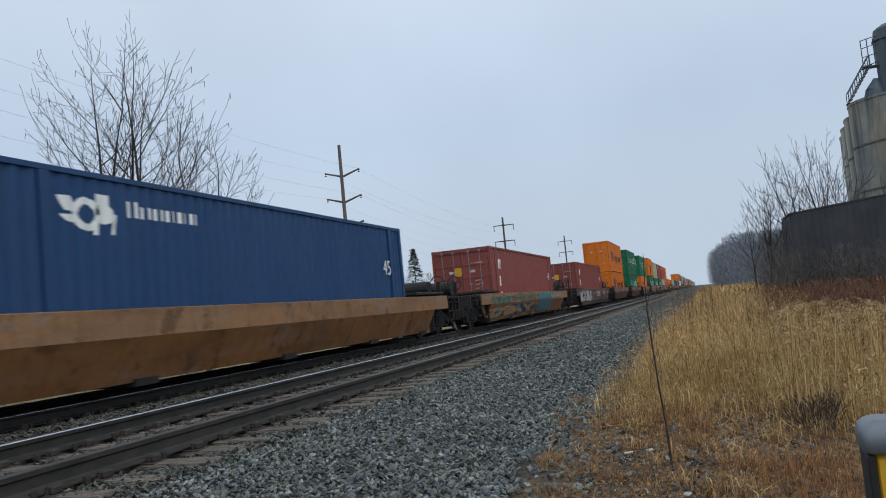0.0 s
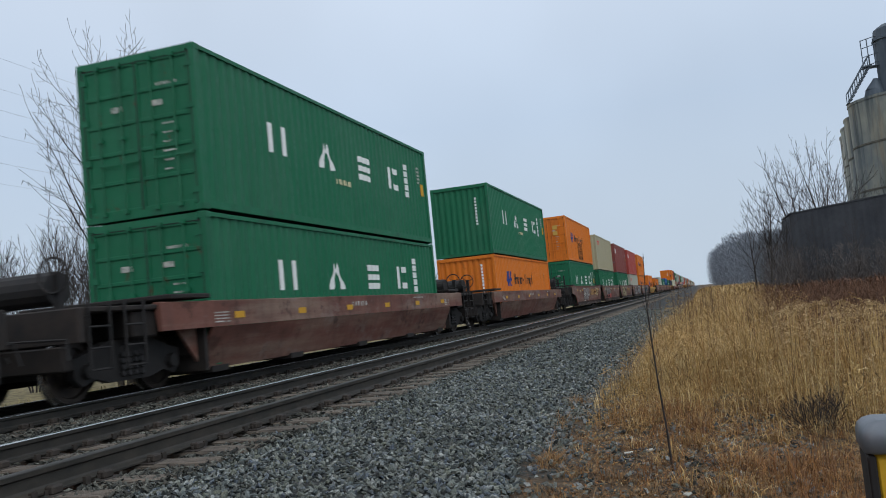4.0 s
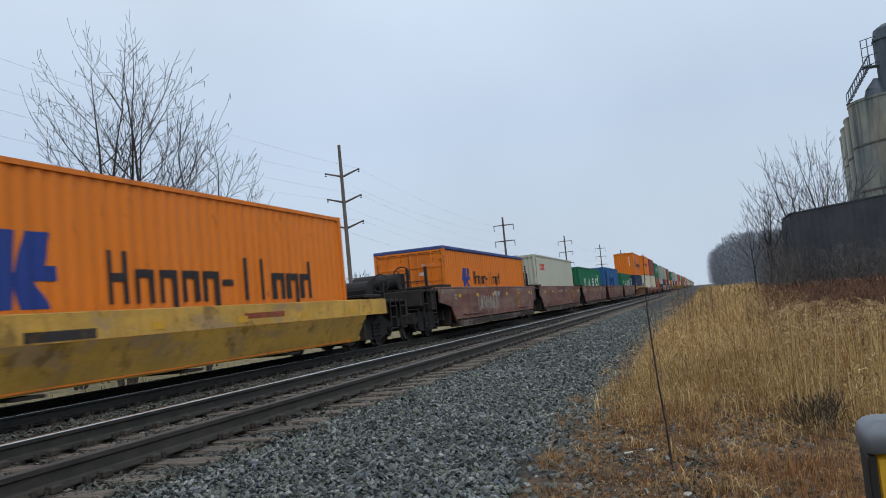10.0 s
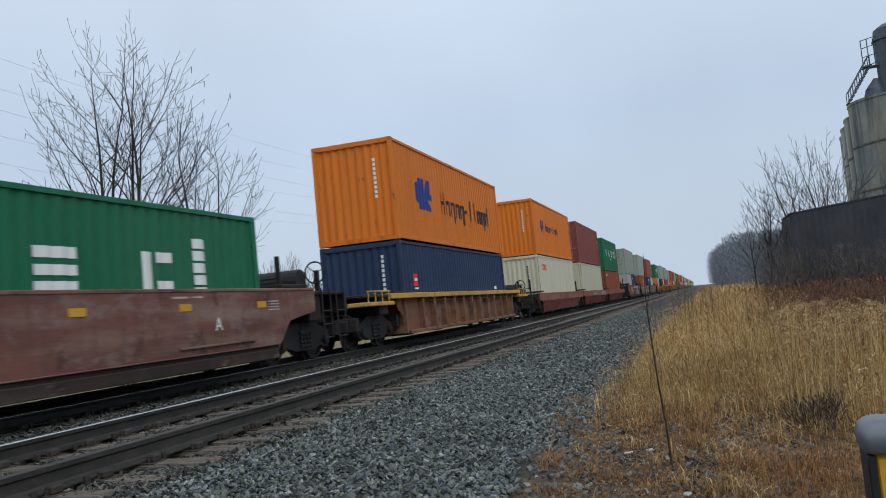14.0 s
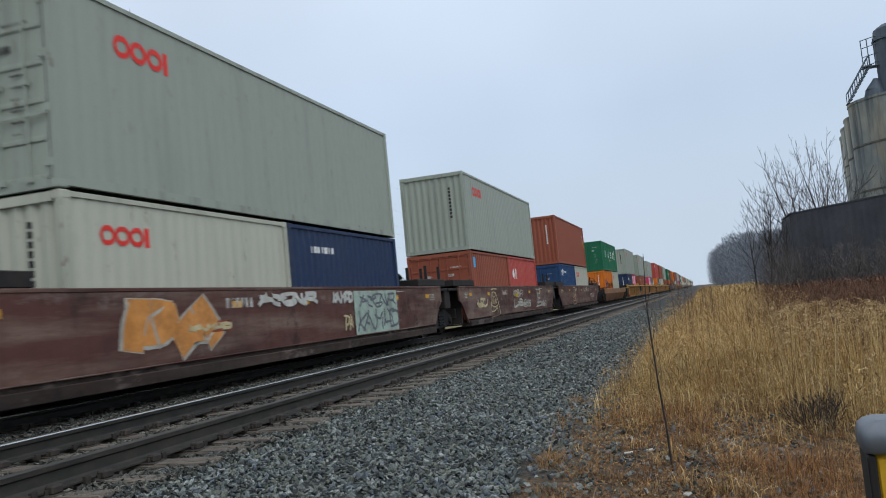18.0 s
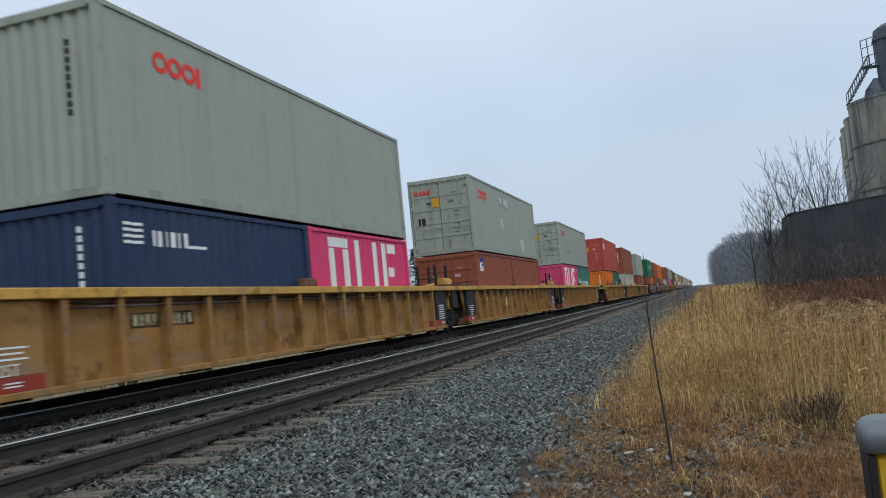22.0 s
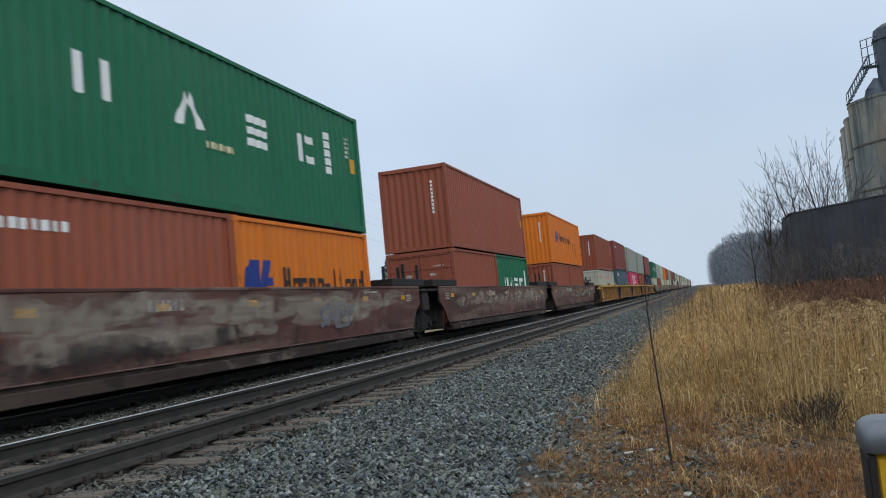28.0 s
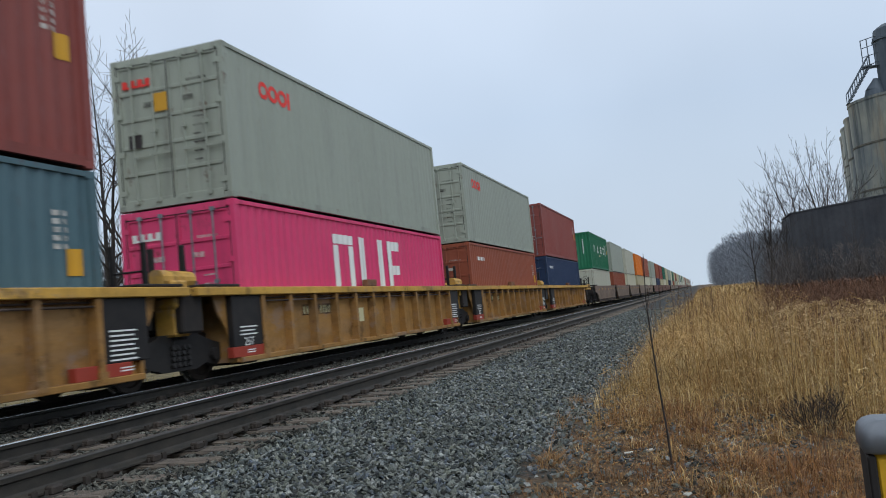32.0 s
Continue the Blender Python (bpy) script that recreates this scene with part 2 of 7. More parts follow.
TIMBER = grimy("weathered_tie", (124, 114, 102), (52, 46, 40), 3.2, 0.9, 0.0, 0.9, (1.0, 9, 9), 0.02)
PLATE = grimy("rusty_plate", (34, 31, 28), (62, 54, 47), 9.0, 0.75, 0.1)
STONE = crushed("ballast_stone", ((36, 39, 39), (108, 117, 115), (146, 150, 140), (78, 86, 90), (124, 128, 114), (50, 54, 54), (172, 177, 171), (98, 108, 120), (126, 132, 127), (62, 67, 66)))
# Darker ballast: the shade under the train is put into these tones.
DARKSTONE = crushed("darkened_ballast_stone", ((32, 33, 32), (88, 88, 82), (110, 110, 101), (56, 58, 56), (136, 136, 125), (44, 44, 42)))
BARK = grimy("bare_bark", (40, 36, 34), (66, 60, 56), 6.0, 0.9)
TWIG = grimy("thin_twig", (42, 38, 36), (58, 52, 49), 3.0, 0.9)
# Pale blue-grey twigs: distance haze is put into the wood's colour.
HAZEWOOD = per_island("hazed_far_wood", ((112, 118, 126), (124, 130, 138), (104, 110, 118), (132, 138, 144)), 0.95)
POLEWOOD = grimy("pole_wood", (78, 70, 64), (104, 96, 90), 3.0, 0.9, 0, 0.3, (6, 6, 0.5))
CONCRETE = grimy("stained_concrete", (176, 174, 156), (122, 131, 132), 0.45, 0.9, 0, 0.3, (1, 1, 0.5), 0.03)
nt_c = CONCRETE.node_tree
p_c = nt_c.nodes["Principled BSDF"]
tone_c = p_c.inputs["Base Color"].links[0].from_socket
tone_c = mixer(nt_c, remap(nt_c, noise_node(nt_c, 0.9, (1.6, 1.6, 0.10), 6.0, 0.65), 0.46, 0.64, 0.0, 0.85), tone_c, lin(74, 80, 80))
tone_c = mixer(nt_c, remap(nt_c, noise_node(nt_c, 0.7, (1.4, 1.4, 0.16), 5.0, 0.6, "Object", 9.0), 0.52, 0.72, 0.0, 0.4), tone_c, lin(166, 140, 96))
nt_c.links.new(tone_c, p_c.inputs["Base Color"])
DULLTOP = grimy("dull_rail_top", (56, 55, 52), (84, 82, 78), 3.0, 0.5, 0.6, 0.1, (1, 0.2, 1))
GALV = grimy("dull_galvanised", (112, 118, 124), (142, 148, 154), 6.0, 0.5, 0.5, 0.1)


# ---- mesh tools ----
MESHES = {}


def box(bm, x0, x1, y0, y1, z0, z1):
    v = [bm.verts.new((x, y, z)) for x in (x0, x1) for y in (y0, y1) for z in (z0, z1)]
    for f in ((0, 1, 3, 2), (4, 6, 7, 5), (0, 4, 5, 1), (2, 3, 7, 6), (0, 2, 6, 4), (1, 5, 7, 3)):
        bm.faces.new([v[i] for i in f])


def rounded(bm, x0, x1, y0, y1, z0, z1, r=0.015):
    b2 = bmesh.new()
    box(b2, x0, x1, y0, y1, z0, z1)
    bmesh.ops.recalc_face_normals(b2, faces=b2.faces)
    bmesh.ops.bevel(b2, geom=list(b2.edges), offset=r, segments=1, affect="EDGES", profile=0.5)
    join_bm(bm, b2)


def join_bm(bm, b2):
    table = {v: bm.verts.new(v.co) for v in b2.verts}
    for f in b2.faces:
        bm.faces.new([table[v] for v in f.verts])
    b2.free()


def tube(bm, a, b, ra, rb=None, n=8, cap=True):
    a, b = Vector(a), Vector(b)
    rb = ra if rb is None else rb
    d = (b - a).normalized()
    s = d.orthogonal().normalized()
    t = d.cross(s)
    r0 = [bm.verts.new(a + ra * (math.cos(6.2832 * i / n) * s + math.sin(6.2832 * i / n) * t)) for i in range(n)]
    r1 = [bm.verts.new(b + rb * (math.cos(6.2832 * i / n) * s + math.sin(6.2832 * i / n) * t)) for i in range(n)]
    for i in range(n):
        bm.faces.new((r0[i], r0[(i + 1) % n], r1[(i + 1) % n], r1[i]))
    if cap:
        bm.faces.new(r0[::-1])
        bm.faces.new(r1)


def extrude_y(bm, outline, y0, y1):
    """A closed x-z outline drawn along y."""
    a = [bm.verts.new((x, y0, z)) for x, z in outline]
    b = [bm.verts.new((x, y1, z)) for x, z in outline]
    n = len(outline)
    for i in range(n):
        bm.faces.new((a[i], a[(i + 1) % n], b[(i + 1) % n], b[i]))
    bm.faces.new(a[::-1])
    bm.faces.new(b)


def mesh_of(key, fill, *mats):
    key = (key,) + tuple(m.name for m in mats)
    if key not in MESHES:
        bm = bmesh.new()
        fill(bm)
        bmesh.ops.recalc_face_normals(bm, faces=bm.faces)
        me = bpy.data.meshes.new(str(key[0]))
        bm.to_mesh(me)
        bm.free()
        for m in mats:
            me.materials.append(m)
        MESHES[key] = me
    return MESHES[key]


def part(name, key, fill, mat, parent, label="", at=None, turn=0):
    ob = new(name, mesh_of(key, fill, mat))
    ob.parent = parent
    if at is not None or turn:
        ob.matrix_basis = pose(*(at or (0, 0, 0)), 0, 0, turn)
    if label:
        ob["label"] = label
    return ob


def quick_mesh(name, verts, faces, mat):
    me = bpy.data.meshes.new(name)
    me.from_pydata(verts.tolist() if isinstance(verts, np.ndarray) else verts, [], faces.tolist() if isinstance(faces, np.ndarray) else faces)
    me.materials.append(mat)
    return me


# ---- ground: one sheet to the horizon, with a low ballast bed under the tracks ----
def ground_z(x, y):
    if x < -14.5:
        return -0.75 + 0.15 * noise.noise((x * 0.05, y * 0.05, 0))
    if x < -12.2:
        k = (x + 14.5) / 2.3
        return -0.75 + 0.505 * k
    if x < -3.6:
        return -0.245
    if x < -1.2:
        return -0.245 - 0.125 * (x + 3.6) / 2.4
    if x < 6:
        return -0.38 - 0.02 * (x + 1.2) + 0.04 * noise.noise((x * 0.9, y * 0.9, 3))
    return -0.52 + 0.12 * noise.noise((x * 0.08, y * 0.08, 7))


def build_ground():
    m, nt, p = node_mat("trackside_ground")
    tc = nt.nodes.new("ShaderNodeTexCoord")
    sep = nt.nodes.new("ShaderNodeSeparateXYZ")
    nt.links.new(tc.outputs["Object"], sep.inputs[0])
    wob = noise_node(nt, 1.3, (1, 1, 1), 5.0)
    add = nt.nodes.new("ShaderNodeMath")
    add.operation = "MULTIPLY_ADD"
    nt.links.new(wob, add.inputs[0])
    add.inputs[1].default_value = 1.6
    nt.links.new(sep.outputs[0], add.inputs[2])
    # Grit darker than the stones, so the gaps between them read dark.
    grit = mixer(nt, remap(nt, noise_node(nt, 30.0, (1, 1, 1), 3.0), 0.35, 0.65), lin(20, 22, 22), lin(62, 66, 64))
    soil = mixer(nt, remap(nt, noise_node(nt, 9.0, (1, 1, 1), 6.0), 0.35, 0.65), lin(44, 37, 28), lin(104, 82, 54))
    col = mixer(nt, remap(nt, add.outputs[0], -0.65, -0.15), grit, soil)
    left = mixer(nt, remap(nt, noise_node(nt, 3.0), 0.4, 0.6), lin(92, 84, 58), lin(142, 128, 88))
    col = mixer(nt, remap(nt, add.outputs[0], -10.8, -10.2, 1.0, 0.0), col, left)
    nt.links.new(col, p.inputs["Base Color"])
    p.inputs["Roughness"].default_value = 0.95
    bump(nt, p, noise_node(nt, 24.0, (1, 1, 1), 4.0), 0.9, 0.03)
    xs = [-3000, -600, -150, -70, -40, -25, -18, -14.5, -13.4, -12.2, -10, -7, -3.5, -2.8, -2.0, -1.2, -0.6, 0, 0.7, 1.4, 2.2, 3, 4, 5, 6, 9, 14, 22, 40, 80, 200, 600, 3000]
    ys = [-2000, -200, -40, -10, 0, 2, 3, 4, 5, 6, 7, 8, 9, 10, 12, 14, 17, 21, 26, 32, 40, 52, 70, 100, 150, 250, 450, 900, 4000]
    verts = [(x, y, ground_z(x, y)) for y in ys for x in xs]
    n = len(xs)
    faces = [(j * n + i, j * n + i + 1, (j + 1) * n + i + 1, (j + 1) * n + i) for j in range(len(ys) - 1) for i in range(n - 1)]
    ob = new("ground", quick_mesh("ground", verts, faces, m))
    tagged(ob, "grey gravel and brown winter soil beside the tracks", "ground", kind="structure")


build_ground()

rng = np.random.default_rng(7)


def stone_shapes(count, points):
    out = []
    for k in range(count):
        bm = bmesh.new()
        for _ in range(points):
            v = rng.normal(size=3)
            v /= np.linalg.norm(v)
            bm.verts.new(v * (0.56, 0.33, 0.24) * rng.uniform(0.68, 1.2))
        res = bmesh.ops.convex_hull(bm, input=list(bm.verts))
        junk = [g for g in res["geom_interior"] if isinstance(g, bmesh.types.BMVert)]
        bmesh.ops.delete(bm, geom=junk, context="VERTS")
        bm.verts.index_update()
        out.append((np.array([v.co[:] for v in bm.verts]), np.array([[v.index for v in f.verts] for f in bm.faces])))
        bm.free()
    return out


def scatter(name, shapes, place, size, mat, label, category, tilt=0.5):
    """Many stones in one mesh: place is n x 3, size n."""
    vv, ff, base = [], [], 0
    for i in range(len(place)):
        sv, sf = shapes[i % len(shapes)]
        a = rng.uniform(0, 6.283)
        b, c = rng.uniform(-tilt, tilt, 2)
        m = np.array(Euler((b, c, a)).to_matrix())
        vv.append((sv * size[i]) @ m.T + place[i])
        ff.append(sf + base)
        base += len(sv)
    ob = new(name, quick_mesh(name, np.vstack(vv), np.vstack(ff), mat))
    tagged(ob, label, category, kind="stuff")
    return ob


def bed_points(n, x0, x1, y0, y1, power=1.0):
    x = rng.uniform(x0, x1, n)
    y = y0 + (y1 - y0) * rng.uniform(0, 1, n) ** power
    z = np.array([ground_z(a, b) for a, b in zip(x, y)])
    return np.stack([x, y, z], 1)


def build_ballast():
    fine, coarse = stone_shapes(18, 13), stone_shapes(9, 8)
    p = bed_points(46000, -4.0, 0.6, 3.0, 12.0)
    keep = (p[:, 0] < -1.15 + 0.35 * np.array([noise.noise((a * 1.2, b * 1.2, 1)) for a, b in p[:, :2]])) | (rng.random(len(p)) < 0.22)
    p = p[keep]
    p[:, 2] += rng.uniform(-0.01, 0.035, len(p))
    scatter("ballast", fine, p, rng.uniform(0.030, 0.066, len(p)) * rng.uniform(0.75, 1.35, len(p)), STONE, "loose grey crushed stone ballast on the shoulder", "ballast", 0.9)
    p = bed_points(5000, -4.0, -1.2, -4.0, 3.0)
    scatter("ballast", coarse, p, rng.uniform(0.04, 0.09, len(p)), STONE, "loose grey crushed stone ballast beside the stand", "ballast", 0.8)
    p = bed_points(26000, -4.0, -1.25, 12.0, 46, 1.4)
    p[:, 2] += rng.uniform(-0.01, 0.03, len(p))
    scatter("ballast", coarse, p, rng.uniform(0.045, 0.09, len(p)), STONE, "loose grey crushed stone ballast further along", "ballast", 0.8)
    # between the ties and rails of the empty track, in uneven heaps that half bury the timber
    p = bed_points(30000, -6.7, -3.6, 4.2, 34, 1.35)
    heap = np.array([noise.noise((a * 1.3, b * 0.9, 4)) for a, b in p[:, :2]])
    inner = np.abs(p[:, 0] - XN) < 0.72
    p[:, 2] += 0.012 + 0.045 * np.clip(heap + 0.35 + 0.25 * inner, 0, 1) + rng.uniform(-0.012, 0.02, len(p))
    clear = np.abs(np.abs(p[:, 0] - XN) - 0.7525) > 0.10
    p = p[clear]
    scatter("ballast", coarse, p, rng.uniform(0.035, 0.075, len(p)), DARKSTONE, "dusty ballast heaped between the wooden ties", "ballast", 0.8)
    # the strip between the two tracks
    p = bed_points(13000, -7.9, -6.3, 5, 40, 1.4)
    p[:, 2] += 0.055 + 0.025 * np.array([noise.noise((a * 1.6, b * 1.1, 8)) for a, b in p[:, :2]]) + rng.uniform(-0.01, 0.02, len(p))
    scatter("ballast", coarse, p, rng.uniform(0.04, 0.085, len(p)), DARKSTONE, "grey ballast packed between the two tracks", "ballast", 0.8)
    p = bed_points(7000, -13.0, -7.9, 6, 60, 1.4)
    p[:, 2] += rng.uniform(-0.01, 0.05, len(p))
    scatter("ballast", coarse, p, rng.uniform(0.06, 0.12, len(p)), DARKSTONE, "grey ballast under the moving train", "ballast", 0.8)


build_ballast()


# ---- two tracks ----
def rail_fill(bm):
    prof = [(-0.07, -0.172), (0.07, -0.172), (0.07, -0.160), (0.018, -0.142), (0.010, -0.125), (0.010, -0.055), (0.034, -0.040), (0.036, -0.012),
            (0.026, 0.0), (-0.026, 0.0), (-0.036, -0.012), (-0.034, -0.040), (-0.010, -0.055), (-0.010, -0.125), (-0.018, -0.142), (-0.07, -0.160)]
    extrude_y(bm, prof, -60, 900)


def railtop_fill(bm):
    extrude_y(bm, [(-0.030, 0.0015), (0, 0.0040), (0.022, 0.0030), (0.032, -0.0010), (0.0372, -0.0055), (0.0378, -0.009), (0.034, -0.009), (0.027, -0.004), (-0.026, -0.002)], -60, 900)


def tie_fill(k):
    def fill(bm):
        r = random.Random(k)
        rounded(bm, -1.3 - r.uniform(0, 0.05), 1.27 + r.uniform(0, 0.16), -0.115, 0.115, -0.18, 0.0, 0.016)
        for v in bm.verts:
            v.co += Vector((0.05 * noise.noise(v.co * 5 + Vector((0, 0, k))), 0.022 * noise.noise(v.co * 3 + Vector((k, 0, 0))), 0.014 * noise.noise(v.co * 4 + Vector((0, k, 0)))))
    return fill


def plate_fill(bm):
    rounded(bm, -0.18, 0.18, -0.10, 0.10, -0.012, 0.004, 0.004)
    for x in (-0.10, 0.10):
        for y in (-0.055, 0.055):
            tube(bm, (x, y, 0.0), (x, y, 0.035), 0.014, 0.016, 6)
    rounded(bm, 0.07, 0.150, -0.05, 0.05, 0.0, 0.060, 0.012)
    rounded(bm, -0.150, -0.07, -0.05, 0.05, 0.0, 0.060, 0.012)


def anchor_fill(bm):
    box(bm, -0.085, 0.085, -0.02, 0.02, -0.03, -0.012)
    box(bm, 0.068, 0.095, -0.025, 0.025, -0.03, 0.02)
    box(bm, -0.095, -0.068, -0.025, 0.025, -0.03, 0.02)


def build_track(name, x, singles, label):
    root = new(name)
    root.matrix_world = pose(x, 0, 0)
    tagged(root, label, "railway track", kind="structure")
    for side in (-1, 1):
        r = part("rail", "rail", rail_fill, RAIL, root, "rusty brown steel rail", (side * 0.7525, 0, 0))
        dull = x == XN and side > 0
        part("running_surface", "railtop_dull" if dull else "railtop", railtop_fill, DULLTOP if dull else RAILTOP, r, "dull worn top of the rail" if dull else "bright worn top of the rail")
    r = random.Random(x)
    joined = bmesh.new()
    y = -6.0
    k = 0
    while y < 330:
        yy, tw = y + r.uniform(-0.03, 0.03), r.uniform(-1.2, 1.2)
        if 2.0 < y and k < singles:
            t = part("tie", f"tie{k % 7}", tie_fill(k % 7), TIMBER, root, "", (r.uniform(-0.03, 0.03), yy, -0.186 + r.uniform(-0.006, 0.004)), tw)
            if k < 64:
                for side in (-1, 1):
                    part("tie_plate", "plate", plate_fill, PLATE, t, "", (side * 0.7525, 0, 0.004))
                    if k < 44:
                        part("rail_anchor", "anchor", anchor_fill, PLATE, t, "", (side * 0.7525, r.choice((-0.15, 0.15)), 0.03))
            k += 1
        else:
            box(joined, -1.3, 1.3, yy - 0.115, yy + 0.115, -0.36, -0.186)
        y += 0.52
    me = bpy.data.meshes.new("ties")
    joined.to_mesh(me)
    joined.free()
    me.materials.append(TIMBER)
    rest = new("ties", me)
    rest.parent = root
    tagged(rest, "weathered wooden ties further along the track", kind="stuff")


build_track("track", XN, 260, "empty railway track with wooden ties in grey ballast")
build_track("track", XT, 60, "railway track under the moving freight train")


# ---- the train: containers ----
W2 = 1.219
MOVERS = []
PITCH = 0.278


def corr(u, half, deep=0.013):
    """How far the wall lies behind its crest at u along the side."""
    k = (u + half) % PITCH
    if k < 0.072:
        return 0.0
    if k < 0.140:
        return deep * (k - 0.072) / 0.068
    if k < 0.212:
        return deep
    return deep * (PITCH - k) / 0.066


def breaks(half, a, b):
    out, i = [a, b], 0
    n = int(2 * half / PITCH) + 2
    for i in range(n):
        for o in (0.0, 0.072, 0.140, 0.212):
            u = -half + i * PITCH + o
            if a < u < b:
                out.append(u)
    return sorted(set(out))


def side_fill(L, H, deep):
    half = L / 2 - 0.1
    def fill(bm):
        us = breaks(half, -half, half)
        lo = [bm.verts.new((W2 - 0.026 - corr(u, half, deep), u, 0.15)) for u in us]
        hi = [bm.verts.new((W2 - 0.026 - corr(u, half, deep), u, H - 0.07)) for u in us]
        for i in range(len(us) - 1):
            bm.faces.new((lo[i], lo[i + 1], hi[i + 1], hi[i]))
    return fill


def end_fill(H):
    """Corrugated plain end, at y = 0, facing -y."""
    def fill(bm):
        half, p = W2 - 0.10, 0.25
        xs = [-half]
        while xs[-1] < half - 0.01:
            for o in (0.07, 0.065, 0.06, 0.055):
                xs.append(min(half, xs[-1] + o))
        off = [(0, 0, 0.045, 0.045)[i % 4] for i in range(len(xs))]
        lo = [bm.verts.new((x, 0.03 + o, 0.12)) for x, o in zip(xs, off)]
        hi = [bm.verts.new((x, 0.03 + o, H - 0.12)) for x, o in zip(xs, off)]
        for i in range(len(xs) - 1):
            bm.faces.new((lo[i], lo[i + 1], hi[i + 1], hi[i]))
    return fill


def door_fill(H):
    """One door leaf from x = 0 to 1.1, facing -y, with raised panels between horizontal ribs."""
    def fill(bm):
        box(bm, 0.008, 1.10, 0.035, 0.075, 0.13, H - 0.13)
        z0, n = 0.16, 5
        step = (H - 0.32) / n
        for i in range(n + 1):
            rounded(bm, 0.03, 1.08, 0.012, 0.037, z0 + i * step - 0.035, z0 + i * step + 0.035, 0.008)
        for x in (0.008, 1.055):
            box(bm, x, x + 0.045, 0.012, 0.037, 0.13, H - 0.13)
        for i in range(4):
            z = 0.35 + i * (H - 0.7) / 3
            box(bm, 1.02, 1.16, -0.005, 0.015, z - 0.05, z + 0.05)
    return fill


def rod_fill(H):
    def fill(bm):
        tube(bm, (0, -0.02, 0.10), (0, -0.02, H - 0.10), 0.017, None, 6)
        for z in (0.14, 0.5 * H, H - 0.14):
            box(bm, -0.045, 0.045, -0.04, 0.012, z - 0.035, z + 0.035)
        box(bm, -0.02, 0.34, -0.045, -0.03, 0.98, 1.02)
    return fill


def casting_fill(bm):
    rounded(bm, -0.082, 0.082, -0.09, 0.09, -0.06, 0.06, 0.012)


def container_frame(bm, L, H):
    l = L / 2
    for sx in (-1, 1):
        for sy in (-1, 1):
            box(bm, sx * (W2 - 0.0), sx * (W2 - 0.10), sy * l, sy * (l - 0.15), 0.1, H - 0.1)
        box(bm, sx * (W2 - 0.004), sx * (W2 - 0.07), -l + 0.1, l - 0.1, H - 0.085, H - 0.012)
        box(bm, sx * (W2 - 0.004), sx * (W2 - 0.07), -l + 0.1, l - 0.1, 0.02, 0.17)
    for sy in (-1, 1):
        box(bm, -W2 + 0.08, W2 - 0.08, sy * l, sy * (l - 0.08), H - 0.14, H - 0.01)
        box(bm, -W2 + 0.08, W2 - 0.08, sy * l, sy * (l - 0.08), 0.01, 0.14)


def decal(polys, wall, v0=0.0, lift=0.0):
    """Flat marks of convex outlines laid on a side wall; the wall gives its face and its bends."""
    x_of, bends = wall

    def fill(bm):
        for k, poly in enumerate(polys):
            up = lift + 0.0014 * (k % 6)
            us = sorted({round(u, 4) for u, v in poly})
            a, b = us[0], us[-1]
            cuts = sorted(set(us) | {round(c, 4) for c in bends(a, b)})
            rows = []
            for u in cuts:
                vs = []
                for (p, q), (r, s) in zip(poly, poly[1:] + poly[:1]):
                    if abs(r - p) < 1e-6:
                        if abs(u - p) < 1e-4:
                            vs += [q, s]
                    elif min(p, r) - 1e-4 <= u <= max(p, r) + 1e-4:
                        vs.append(q + (s - q) * min(1.0, max(0.0, (u - p) / (r - p))))
                if vs:
                    rows.append((u, min(vs), max(vs)))
            prev = None
            for u, lo, hi in rows:
                pair = (bm.verts.new((x_of(u) + up, u, v0 + lo)), bm.verts.new((x_of(u) + up, u, v0 + hi)))
                if prev:
                    bm.faces.new((prev[0], pair[0], pair[1], prev[1]))
                prev = pair
    return fill


def corr_wall(L, deep):
    half = L / 2 - 0.1
    return (lambda u: W2 - 0.021 - corr(u, half, deep)), (lambda a, b: breaks(half, a, b))


def flat_wall(x):
    return (lambda u: x), (lambda a, b: [a, b])


def rect(u, v, w, h):
    return [(u, v), (u + w, v), (u + w, v + h), (u, v + h)]


def slant(u, v, w, h, s):
    return [(u, v), (u + w, v), (u + w + s, v + h), (u + s, v + h)]


def oval(u, v, a, b, n=12):
    return [(u + a * math.cos(6.2832 * i / n), v + b * math.sin(6.2832 * i / n)) for i in range(n)]


def ring(u, v, a, b, w, n=12):
    out = []
    for i in range(n):
        c0, s0, c1, s1 = (math.cos(6.2832 * i / n), math.sin(6.2832 * i / n), math.cos(6.2832 * (i + 1) / n), math.sin(6.2832 * (i + 1) / n))
        out.append([(u + a * c0, v + b * s0), (u + a * c1, v + b * s1), (u + (a - w) * c1, v + (b - w) * s1), (u + (a - w) * c0, v + (b - w) * s0)])
    return out


